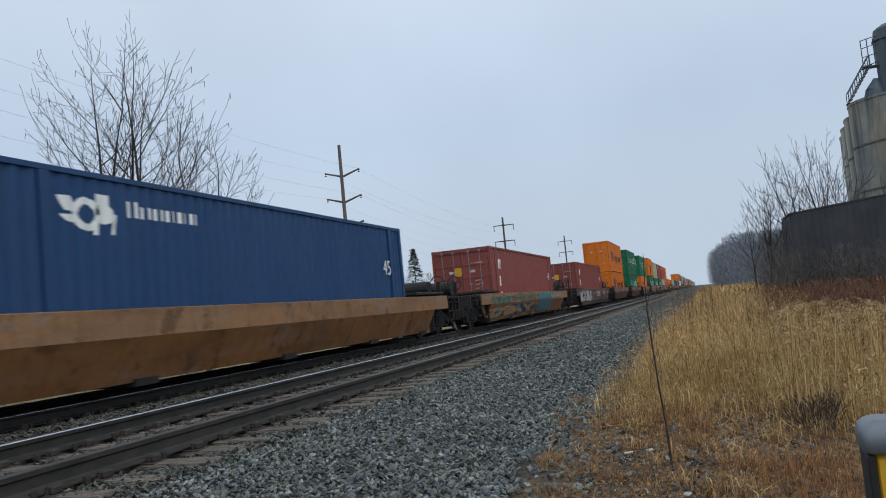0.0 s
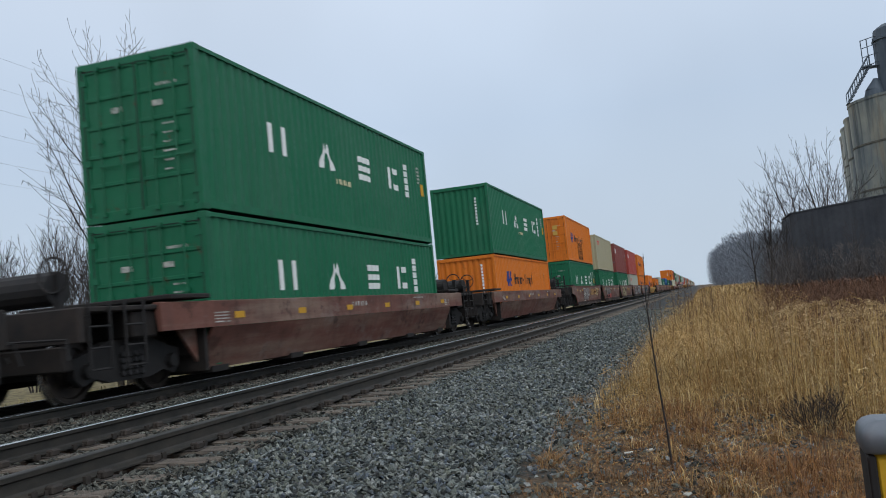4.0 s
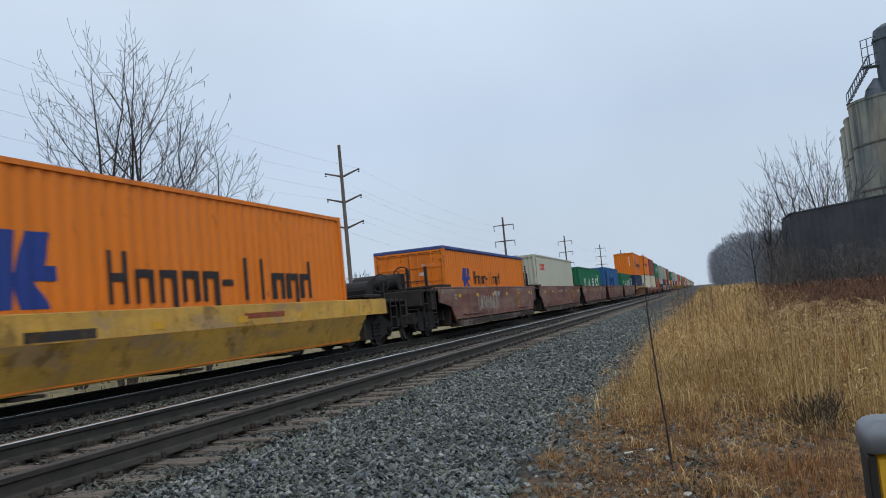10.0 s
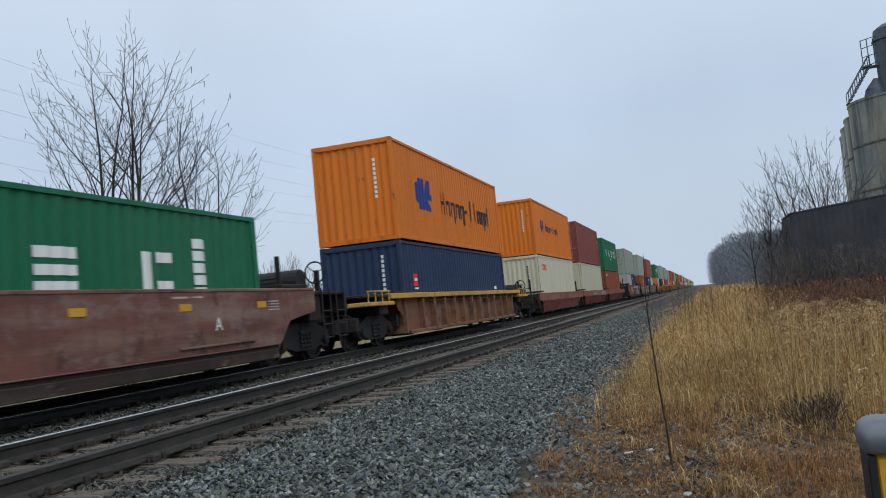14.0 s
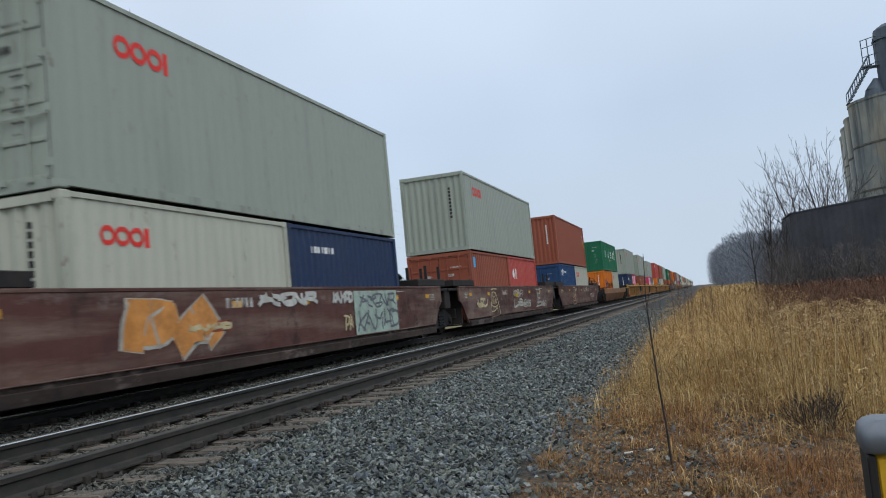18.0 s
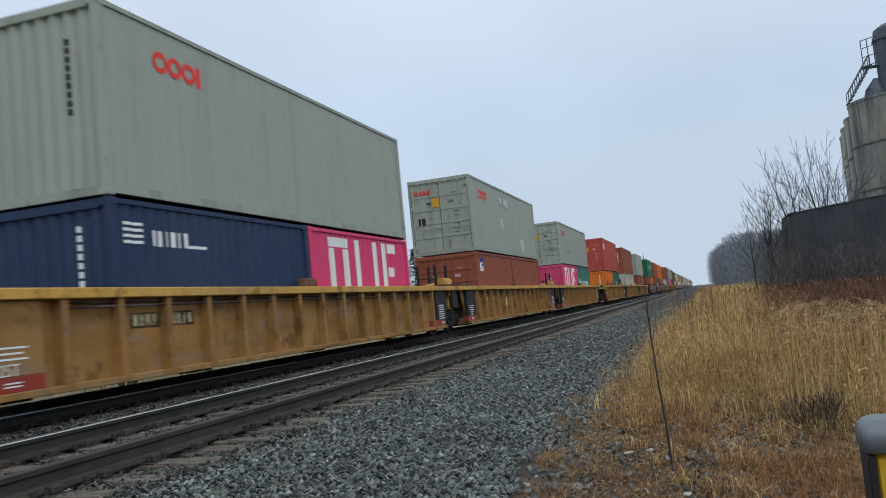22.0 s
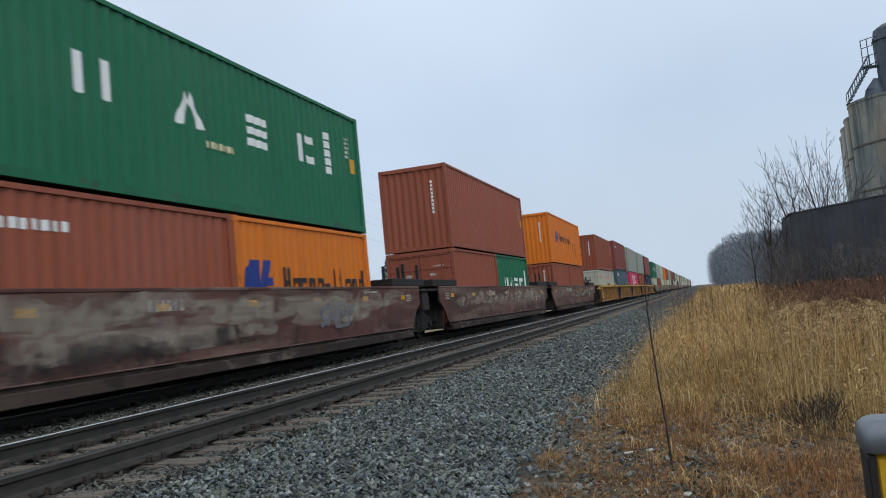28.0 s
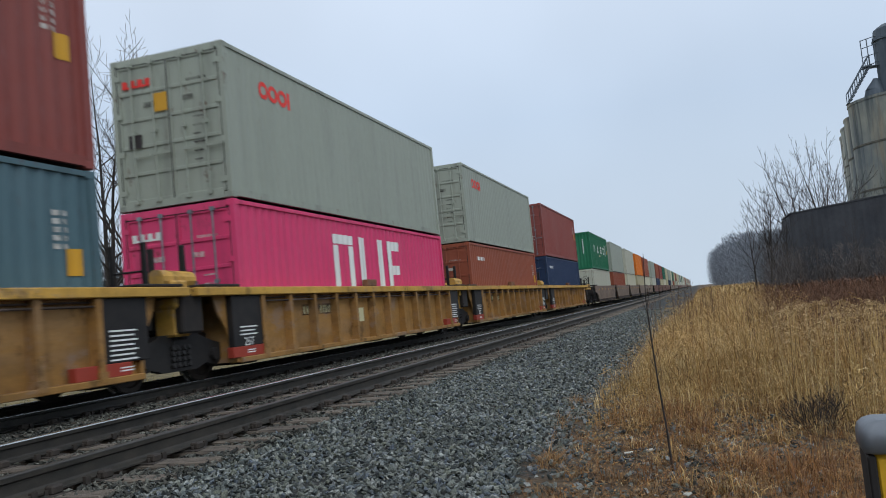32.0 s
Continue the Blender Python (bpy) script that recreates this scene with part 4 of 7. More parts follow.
def wheel_fill(bm):
    n = 24
    prof = [(-0.070, 0.16), (-0.02, 0.20), (-0.02, 0.34), (-0.066, 0.36), (-0.066, 0.455), (-0.045, 0.455), (-0.035, 0.425), (0.066, 0.418), (0.066, 0.35), (0.03, 0.33), (0.03, 0.20), (0.085, 0.17), (0.085, 0.08)]
    rings = [[bm.verts.new((x, r * math.cos(6.2832 * i / n), r * math.sin(6.2832 * i / n))) for i in range(n)] for x, r in prof]
    for k in range(len(prof) - 1):
        for i in range(n):
            f = bm.faces.new((rings[k][i], rings[k][(i + 1) % n], rings[k + 1][(i + 1) % n], rings[k + 1][i]))
            f.material_index = 1 if k in (5, 6) else 0
    bm.faces.new(rings[0])
    bm.faces.new(rings[-1][::-1])


def side_frame_fill(bm):
    plate_yz(bm, [(-1.12, 0.34), (-0.98, 0.22), (-0.72, 0.30), (-0.42, 0.22), (0.42, 0.22), (0.72, 0.30), (0.98, 0.22), (1.12, 0.34), (1.12, 0.60), (0.86, 0.66), (0.45, 0.80), (-0.45, 0.80), (-0.86, 0.66), (-1.12, 0.60)], -0.07, 0.07)
    for y in (-0.89, 0.89):
        tube(bm, (0.05, y, 0.42), (0.15, y, 0.42), 0.11, 0.10, 10)
    for y in (-0.2, -0.07, 0.07, 0.2):
        for k in range(4):
            tube(bm, (0.02, y, 0.30 + k * 0.09), (0.11, y, 0.33 + k * 0.09), 0.05, None, 6)


def bolster_fill(bm):
    rounded(bm, -1.1, 1.1, -0.20, 0.20, 0.52, 0.74, 0.03)
    tube(bm, (0, 0, 0.70), (0, 0, 0.88), 0.28, None, 12)
    for y in (-0.89, 0.89):
        tube(bm, (-0.72, y, 0.42), (0.72, y, 0.42), 0.075, None, 8)


def far_truck_fill(bm):
    """A whole truck in one piece, for cars that stay far down the line."""
    bolster_fill(bm)
    for sx in (-1, 1):
        b2 = bmesh.new()
        side_frame_fill(b2)
        bmesh.ops.transform(b2, matrix=pose(sx * 1.0, 0, 0, 0, 0, 0 if sx > 0 else 180), verts=b2.verts)
        join_bm(bm, b2)
        for sy in (-0.89, 0.89):
            tube(bm, (sx * 0.68, sy, 0.42), (sx * 0.81, sy, 0.42), 0.43, None, 16)


def truck(parent, y, near):
    if not near:
        part("truck", "fartruck", far_truck_fill, IRON, parent, "black cast iron truck", (0, y, 0))
        return
    t = part("truck", "bolster", bolster_fill, IRON, parent, "black cast iron truck", (0, y, 0))
    for sx in (-1, 1):
        part("side_frame", "sideframe", side_frame_fill, IRON, t, "", (sx * 1.0, 0, 0), 0 if sx > 0 else 180)
        for sy in (-0.89, 0.89):
            ob = new("wheel", mesh_of("wheel", wheel_fill, WHEEL, TREAD))
            ob.parent = t
            ob.matrix_basis = pose(sx * 0.745, sy, 0.42, 0, 0, 0 if sx > 0 else 180)


def stroke(pts, w):
    """A brushed line through the points, smoothed, as short four-sided pieces."""
    fine = []
    n = len(pts)
    for i in range(n - 1):
        p0, p1, p2, p3 = pts[max(i - 1, 0)], pts[i], pts[i + 1], pts[min(i + 2, n - 1)]
        for k in range(3):
            t = k / 3
            fine.append(tuple(0.5 * (2 * p1[j] + (p2[j] - p0[j]) * t + (2 * p0[j] - 5 * p1[j] + 4 * p2[j] - p3[j]) * t * t + (3 * p1[j] - p0[j] - 3 * p2[j] + p3[j]) * t ** 3) for j in (0, 1)))
    fine.append(pts[-1])
    out = []
    for (a, b), (c, d) in zip(fine, fine[1:]):
        l = math.hypot(c - a, d - b) or 1.0
        nx, ny = -(d - b) / l * w / 2, (c - a) / l * w / 2
        ex, ey = (c - a) / l * w * 0.25, (d - b) / l * w * 0.25
        out.append([(a + nx - ex, b + ny - ey), (a - nx - ex, b - ny - ey), (c - nx + ex, d - ny + ey), (c + nx + ex, d + ny + ey)])
    return out


def spray(seed, u0, u1, v0, v1, style):
    """Old sprayed scrawls on a car side: looped lines, fat strokes or blots with no meaning."""
    r = random.Random(seed)
    out = []
    u, h = u0, v1 - v0
    while u < u1:
        if style == "blob":
            out.append(oval(u, v0 + h * r.uniform(0.15, 0.85), r.uniform(0.3, 0.9), r.uniform(0.05, 0.18), 11))
            u += r.uniform(0.12, 0.4)
            continue
        cell = r.uniform(0.45, 0.7) if style == "fat" else r.uniform(0.2, 0.36)
        pts = [(u + cell * r.uniform(0.0, 0.3), v0 + h * r.uniform(0.0, 0.15))]
        for k in range(r.randint(3, 4)):
            pts.append((u + cell * r.uniform(0, 1), v0 + h * ((0.9 if k % 2 == 0 else 0.1) + r.uniform(-0.1, 0.1))))
        out += stroke(pts, r.uniform(0.14, 0.2) if style == "fat" else 0.032)
        u += cell * 0.92
    return out


# strokes of hand-sprayed shapes in a box one wide and one high
FORMS = (
    (((0, 0), (0.25, 0.5), (0.5, 1)), ((0.5, 1), (0.75, 0.5), (1, 0)), ((0.2, 0.35), (0.8, 0.35))),
    (((0.1, 0), (0.1, 1)), ((0.1, 1), (0.8, 0.9), (0.7, 0.55), (0.1, 0.5)), ((0.1, 0.5), (0.9, 0.4), (0.8, 0.05), (0.1, 0))),
    (((0.1, 0), (0.1, 1)), ((0.1, 1), (0.8, 0.8), (0.95, 0.4), (0.6, 0.05), (0.1, 0))),
    (((0.1, 0), (0.1, 1)), ((0.1, 1), (0.9, 1)), ((0.1, 0.5), (0.75, 0.52)), ((0.1, 0), (0.9, 0))),
    (((0.9, 0.85), (0.5, 1), (0.1, 0.6), (0.3, 0.05), (0.85, 0.1), (0.9, 0.45), (0.5, 0.45)),),
    (((0.1, 0), (0.1, 1)), ((0.9, 0), (0.9, 1)), ((0.1, 0.5), (0.9, 0.55))),
    (((0.5, 0), (0.5, 1)),),
    (((0.75, 1), (0.75, 0.3), (0.45, 0), (0.1, 0.25)),),
    (((0.15, 0), (0.15, 1)), ((0.9, 1), (0.2, 0.45)), ((0.3, 0.5), (0.9, 0))),
    (((0.15, 1), (0.15, 0)), ((0.15, 0), (0.85, 0.05))),
    (((0.1, 0), (0.1, 1)), ((0.1, 1), (0.5, 0.5), (0.9, 0)), ((0.9, 0), (0.9, 1))),
    (((0.5, 1), (0.1, 0.7), (0.15, 0.2), (0.5, 0), (0.85, 0.2), (0.9, 0.7), (0.5, 1)),),
    (((0.15, 0), (0.15, 1)), ((0.15, 1), (0.85, 0.9), (0.8, 0.5), (0.15, 0.45))),
    (((0.15, 0), (0.15, 1)), ((0.15, 1), (0.85, 0.9), (0.8, 0.55), (0.2, 0.5)), ((0.4, 0.5), (0.95, 0))),
    (((0.9, 0.85), (0.5, 1), (0.1, 0.75), (0.5, 0.5), (0.9, 0.25), (0.5, 0), (0.1, 0.15)),),
    (((0.5, 0), (0.5, 1)), ((0.05, 0.95), (0.95, 1))),
    (((0.1, 1), (0.15, 0.25), (0.5, 0), (0.85, 0.25), (0.9, 1)),),
    (((0.05, 1), (0.5, 0)), ((0.5, 0), (0.95, 1))),
    (((0, 1), (0.25, 0)), ((0.25, 0), (0.5, 0.7)), ((0.5, 0.7), (0.75, 0)), ((0.75, 0), (1, 1))),
    (((0.05, 1), (0.5, 0.5)), ((0.95, 1), (0.5, 0.5)), ((0.5, 0.5), (0.5, 0))),
    (((0.05, 1), (0.95, 1)), ((0.95, 1), (0.05, 0)), ((0.05, 0), (0.95, 0))),
)


def tag_strokes(count, u0, u1, v0, v1, wide, seed, shapes=()):
    """A row of sprayed forms, crowded, leaning and crossing one another, with no meaning."""
    r = random.Random(seed)
    step = (u1 - u0) / count
    loose = 0.05 if wide > 0.15 else 0.15
    out = []
    for i in range(count):
        form = FORMS[shapes[i] if shapes else r.randrange(len(FORMS))]
        over = 0.04 if wide > 0.15 else 0.22
        a, b = u0 + (i - over) * step + wide * 0.3, u0 + (i + 1 + over) * step - wide * 0.3
        lo, hi = v0 + wide * 0.5 + r.uniform(0, 0.08) * (v1 - v0), v1 - wide * 0.5 - r.uniform(0, 0.1) * (v1 - v0)
        tilt = r.uniform(-0.08, 0.22) * step
        for line in form:
            pts = [(p + r.gauss(0, loose), min(1, max(0, q + r.gauss(0, loose * 0.7)))) for p, q in line]
            if len(pts) == 2:
                pts.insert(1, ((pts[0][0] + pts[1][0]) / 2 + r.gauss(0, loose), (pts[0][1] + pts[1][1]) / 2))
            out += stroke([(a + (b - a) * p + tilt * (q - 0.5), lo + (hi - lo) * q) for p, q in pts], wide * r.uniform(0.85, 1.15))
    return out


def tall_figure(u, v):
    """Sprayed bell-shaped outline on two flaring legs."""
    lines = [[(0, 0), (0.14, 0.3), (0.31, 0.62), (0.44, 0.95)], [(1.2, 0.05), (1.14, 0.35), (0.98, 0.65), (0.76, 0.95)], [(0, 0), (0.6, 0.02), (1.2, 0.06)], [(0.2, 0.47), (0.45, 0.38), (0.75, 0.37), (1.0, 0.44), (1.12, 0.56)], [(0.35, 1.02), (0.65, 1.05), (0.98, 1.04)],
             [(0.33, 0.66), (0.40, 0.48), (0.46, 0.68), (0.53, 0.46), (0.60, 0.68), (0.67, 0.46), (0.75, 0.68), (0.83, 0.5), (0.92, 0.68)], [(0.22, 0.2), (0.6, 0.22), (0.86, 0.33), (0.95, 0.16)]]
    p = []
    for line in lines:
        p += stroke([(u + a * 1.35, v + b) for a, b in line], 0.045)
    return p + ring(u + 0.8, v + 0.83, 0.27, 0.12, 0.04)


def well_car(kind, ends, near=True, seed=0, sprays=(), letter=""):
    """ends: (end of body forward, truck forward, end of body rearward, truck rearward); a truck at 0 belongs to the neighbour."""
    paint, style, hl, top, bot = KINDS[kind]
    mat = PAINT[paint]
    e0, t0, e1, t1 = ends
    root = new("well_car")
    ek = f"{kind}{e0}{e1}"
    b0, b1 = [min(e, hl + (0.42 if style == "flat" and e < hl + 2.4 else 1.2)) for e in (e0, e1)]
    body_out = [(-b0, top), (b1, top), (b1, top - 0.42), (hl + 0.12, 0.86 if style != "kink" else 0.8), (hl - 0.45, bot), (-hl + 0.45, bot), (-hl - 0.12, 0.86 if style != "kink" else 0.8), (-b0, top - 0.42)]
    for sx in (-1, 1):
        if style == "flat":
            s = part("side_sill", f"sill{ek}{sx}", lambda bm: plate_yz(bm, body_out, sx * HW, sx * (HW - 0.05)), mat, root)
            part("top_chord", f"chord{ek}{sx}", lambda bm: rounded(bm, min(sx * (HW + 0.012), sx * 1.26), max(sx * (HW + 0.012), sx * 1.26), -b0, b1, top - 0.01, top + 0.05, 0.012), mat, s)
            # Shadow low on the side is put into the dark chord and strip.
            part("bottom_chord", f"bchord{ek}{sx}", lambda bm: rounded(bm, min(sx * (HW + 0.06), sx * 1.2), max(sx * (HW + 0.06), sx * 1.2), -hl + 0.5, hl - 0.5, bot - 0.12, bot + 0.05, 0.01), PAINT["car_low"], s, "dark grimy bottom chord")
            if near and sx > 0:
                part("ledge", f"ledge{ek}", lambda bm: rounded(bm, HW + 0.001, HW + 0.055, -hl + 0.42, hl - 0.42, bot + 0.115, bot + 0.135, 0.006), mat, s, "narrow dusty ledge")
                part("lower_strip", f"lstrip{ek}", lambda bm: box(bm, HW - 0.02, HW + 0.006, -hl + 0.40, hl - 0.40, bot + 0.05, bot + 0.115), PAINT["car_low"], s, "road grime low on the side")
            if near and kind == "brown40":
                for y in (-hl + 2.3, hl - 2.3):
                    part("step_rail", f"step{ek}{sx}", lambda bm: box(bm, sx * (HW + 0.002), sx * (HW + 0.05), -1.1, 1.1, bot + 0.24, bot + 0.27), mat, s, "", (0, y, 0))
        elif style == "kink":
            mid = bot + 0.62 * (top - bot)
            def bent(bm):
                extrude_y(bm, [(sx * HW, mid), (sx * HW, top), (sx * (HW - 0.12), top + 0.02), (sx * (HW - 0.14), top), (sx * (HW - 0.06), mid)], -b0, b1)
                plate_yz(bm, [(-hl - 0.5, mid), (-hl + 0.1, mid), (-hl + 0.1, bot)], sx * (HW - 0.3), sx * (HW - 0.24))
                plate_yz(bm, [(hl - 0.1, bot), (hl - 0.1, mid), (hl + 0.5, mid)], sx * (HW - 0.3), sx * (HW - 0.24))
            s = part("side_sill", f"sill{ek}{sx}", bent, mat, root)
            part("lower_panel", f"lower{ek}{sx}", lambda bm: extrude_y(bm, [(sx * (HW - 0.004), mid - 0.004), (sx * (HW - 0.30), bot), (sx * (HW - 0.36), bot), (sx * (HW - 0.07), mid - 0.004)], -hl + 0.1, hl - 0.1), PAINT["car_tan_low"] if paint == "car_tan" else mat, s, "grimy slanting lower panel")
        else:
            chord = PAINT["car_bright"]
            web = [(-hl - 0.5, top - 0.1), (hl + 0.5, top - 0.1), (hl + 0.38, top - 0.42), (hl + 0.15, 0.8), (hl - 0.05, bot), (-hl + 0.05, bot), (-hl - 0.15, 0.8), (-hl - 0.38, top - 0.42)]
            s = part("side_sill", f"sill{ek}{sx}", lambda bm: plate_yz(bm, web, sx * (HW - 0.19), sx * (HW - 0.23)), mat, root)
            part("top_chord", f"chord{ek}{sx}", lambda bm: rounded(bm, min(sx * HW, sx * 1.24), max(sx * HW, sx * 1.24), -b0, b1, top - 0.14, top, 0.012), chord, s, "worn yellow top chord")
            part("bottom_chord", f"bchord{ek}{sx}", lambda bm: rounded(bm, min(sx * (HW - 0.02), sx * 1.2), max(sx * (HW - 0.02), sx * 1.2), -hl + 0.05, hl - 0.05, bot - 0.02, bot + 0.07, 0.01), mat, s)
            n = int((2 * hl - 1.7) / 1.04)
            if near and sx > 0:
                for i in range(n + 1):
                    y = -n * 0.52 + i * 1.04
                    def rib(bm):
                        plate_yz(bm, [(-0.055, bot + 0.07), (0.055, bot + 0.07), (0.055, top - 0.14), (-0.055, top - 0.14)], HW - 0.19, HW - 0.03)
                        box(bm, HW - 0.19, HW - 0.01, -0.075, 0.075, bot + 0.02, bot + 0.16)
                    part("rib", f"rib{kind}", rib, mat, s, "", (0, y, 0))
                    if i < n:
                        # Second pipe and dark paint are added to strengthen the pipe's shadow.
                        part("conduit", f"cond{kind}", lambda bm: (tube(bm, (HW - 0.07, 0.06, top - 0.25), (HW - 0.07, 0.98, top - 0.25), 0.018, None, 6), tube(bm, (HW - 0.12, 0.06, top - 0.19), (HW - 0.12, 0.98, top - 0.19), 0.014, None, 6)), PAINT["car_low"], s, "thin grimy pipes", (0, y, 0))
            else:
                def ribs(bm):
                    for i in range(n + 1):
                        y = -n * 0.52 + i * 1.04
                        box(bm, sx * (HW - 0.19), sx * (HW - 0.03), y - 0.055, y + 0.055, bot + 0.07, top - 0.14)
                part("ribs", f"ribs{kind}{sx}", ribs, mat, s)
            if near and sx > 0 and kind != "spine":
                for sy in (-1, 1):
                    y = sy * (hl - 0.38)
                    joined = (e0 if sy < 0 else e1) < hl + 2.4
                    part("end_panel", f"epan{kind}", lambda bm: rounded(bm, HW - 0.19, HW - 0.07, -0.50, 0.50, bot + 0.25, top - 0.14, 0.01), IRON if joined else mat, s, "black painted panel" if joined else "plain end panel", (0, y, 0))
                    part("patch", f"patch{kind}", lambda bm: rounded(bm, HW - 0.19, HW - 0.066, -0.75, 0.3, bot + 0.07, bot + 0.25, 0.008), MARK["rust"], s, "faded red patch", (0, y - sy * 0.2, 0))
                    bars = [rect(-0.3, (0.68 if sy < 0 else 0.52) + i * 0.065, 0.55 - 0.07 * (i % 2), 0.024) for i in range(3 if sy < 0 else 7)] + [rect(-0.12, bot + 0.13 + 0.04 * i, 0.26, 0.018) for i in range(2)]
                    part("stencil", f"ebars{kind}{sy}", decal(bars, flat_wall(HW - 0.066)), MARK["white"], s, "small white bars", (0, y, 0))
                    if sy < 0:
                        words_on_side(s, "25T", 0.2, (HW - 0.060, y - 0.2, 0.50))
                part("number_panel", f"car_no{kind}", decal([rect(-hl + 2.6, 0.94, 1.5, 0.22)], flat_wall(HW - 0.185)), SPRAY["black"], s, "black painted number panel")
                part("stencil", f"car_bars{kind}", decal([rect(-hl + 2.66 + i * 0.135 + (0.2 if i > 3 else 0), 0.97, 0.085, 0.16) for i in range(9)], flat_wall(HW - 0.180)), SPRAY["cream"], s, "row of pale bars")
                part("patch", f"ppatch{kind}{seed % 3}", decal([rect(-2.6 + (seed % 3) * 1.3, 0.7, 0.42, 0.32)], flat_wall(HW - 0.184)), MARK["cream"] if seed % 3 < 2 else MARK["stain"], s, "painted-over square")
                part("guide_block", f"gblock{kind}", lambda bm: rounded(bm, HW - 0.20, HW - 0.04, -0.28, 0.28, top + 0.001, top + 0.17, 0.02), PAINT["car_rust"], s, "rusty container guide", (0, -0.5, 0))
    # ends
    for sy, e, t in ((-1, e0, t0), (1, e1, t1)):
        part("end_deck", f"deck{ek}{sy}", lambda bm: rounded(bm, -HW + 0.06, HW - 0.06, min(sy * e, sy * (hl - (0.35 if hl < 7 else 1.75))), max(sy * e, sy * (hl - (0.35 if hl < 7 else 1.75))), top - 0.09, top - 0.015, 0.015), DARK, root)
        part("bulkhead", f"bulk{ek}{sy}", lambda bm: box(bm, -HW + 0.1, HW - 0.1, sy * (hl - 0.05), sy * (hl + 0.03), bot, top - 0.02), mat if style == "rib" else DARK, root)
        part("center_sill", f"csill{ek}{sy}", lambda bm: rounded(bm, -0.3, 0.3, min(sy * e, sy * hl), max(sy * e, sy * hl), 0.72, top - 0.1, 0.02), DARK, root)
        if t > 0:
            truck(root, sy * t, near)
            if near:
                part("body_bolster", f"bbol{top}", lambda bm: (rounded(bm, -1.36, 1.36, -0.28, 0.28, 0.80, top - 0.08, 0.03), rounded(bm, -1.2, 1.2, -1.45, -1.25, 0.45, 0.78, 0.02), rounded(bm, -1.2, 1.2, 1.25, 1.45, 0.45, 0.78, 0.02)), DARK, root, "dark cross bolster and brake beams", (0, sy * t, 0))
            if near and style == "rib" and abs(t - e) < 0.1:
                part("articulation_casting", f"artic{kind}", lambda bm: (tube(bm, (0.35, 0, 0.95), (0.35, 0, top + 0.12), 0.24, 0.2, 12), tube(bm, (0.35, 0.1, top + 0.02), (1.1, 0.35, top + 0.06), 0.13, 0.16, 10), tube(bm, (1.05, -0.45, top + 0.16), (1.05, 0.42, top + 0.16), 0.15, 0.13, 12), rounded(bm, 0.85, 1.25, -0.30, 0.10, top - 0.75, top + 0.14, 0.04), rounded(bm, 0.2, 1.3, -0.35, 0.35, top - 0.32, top - 0.12, 0.04)), PAINT["car_bright"], root, "worn yellow articulation casting", (0, sy * t, 0))
        if near:
            # raised walkway plate over the end of the well
            part("walkway", f"walk{ek}{sy}", (lambda bm: rounded(bm, -HW + 0.10, HW - 0.01, min(sy * (hl - 0.1), sy * (hl + 0.95)), max(sy * (hl - 0.1), sy * (hl + 0.95)), top + 0.003, top + 0.05, 0.015)) if style == "rib" else lambda bm: rounded(bm, -HW + 0.10, HW - 0.01, min(sy * (hl - (0.1 if hl < 7 else 1.55)), sy * (hl + 0.95)), max(sy * (hl - (0.1 if hl < 7 else 1.55)), sy * (hl + 0.95)), top + 0.055, top + (0.26 if kind == "brown53" else 0.13), 0.015), DARK, root, "raised end walkway")
            if (style == "flat" or kind == "red40") or (style == "rib" and e < hl + 2.4):
                for x in (0.35, 0.95):
                    part("grab_post", f"gpost{kind}", lambda bm: rounded(bm, -0.045, 0.045, -0.035, 0.035, top - 0.62, top + 0.74, 0.01), IRON, root, "black upright post", (x, sy * (hl + 0.75), 0))
                part("grab_bar", f"gbar{kind}", lambda bm: tube(bm, (0.35, 0, top + 0.30), (0.95, 0, top + 0.30), 0.018, None, 6), IRON, root, "", (0, sy * (hl + 0.75), 0))
        if e > hl + 2.4:
            part("coupler", f"coup{ek}{sy}", lambda bm: (rounded(bm, -0.12, 0.12, min(sy * (e - 0.1), sy * (e + 0.42)), max(sy * (e - 0.1), sy * (e + 0.42)), 0.74, 0.96, 0.03), rounded(bm, -0.2, 0.2, min(sy * (e + 0.3), sy * (e + 0.6)), max(sy * (e + 0.3), sy * (e + 0.6)), 0.68, 1.02, 0.05)), IRON, root)
            if near and style == "rib":
                part("end_platform", f"eplat{ek}{sy}", lambda bm: rounded(bm, -HW + 0.05, HW - 0.02, min(sy * (hl + 1.0), sy * (e + 0.02)), max(sy * (hl + 1.0), sy * (e + 0.02)), top - 0.30, top - 0.20, 0.015), PAINT["car_bright"], root, "worn yellow end platform")
                part("handrail", f"erail{ek}{sy}", lambda bm: ([tube(bm, (HW - 0.06, sy * (hl + 1.3 + 0.45 * q), top - 0.25), (HW - 0.06, sy * (hl + 1.3 + 0.45 * q), top + 0.06), 0.018, None, 6) for q in range(4)], tube(bm, (HW - 0.06, sy * (hl + 1.2), top + 0.06), (HW - 0.06, sy * (hl + 2.7), top + 0.06), 0.018, None, 6)), PAINT["car_bright"], root, "thin yellow handrail")
                part("hose", f"hose{top}", lambda bm: [tube(bm, (0.3 + 0.05 * i, 0.03 * i * i * 0.4, 0.7 - 0.12 * math.sin(i * 0.6)), (0.35 + 0.05 * i, 0.03 * (i + 1) ** 2 * 0.4, 0.7 - 0.12 * math.sin((i + 1) * 0.6)), 0.025, None, 6) for i in range(5)], RUBBER, root, "", (0, sy * (e + 0.05), 0))
            elif near:
                ya, yb = min(sy * (e - 0.12), sy * (e + 0.02)), max(sy * (e - 0.12), sy * (e + 0.02))
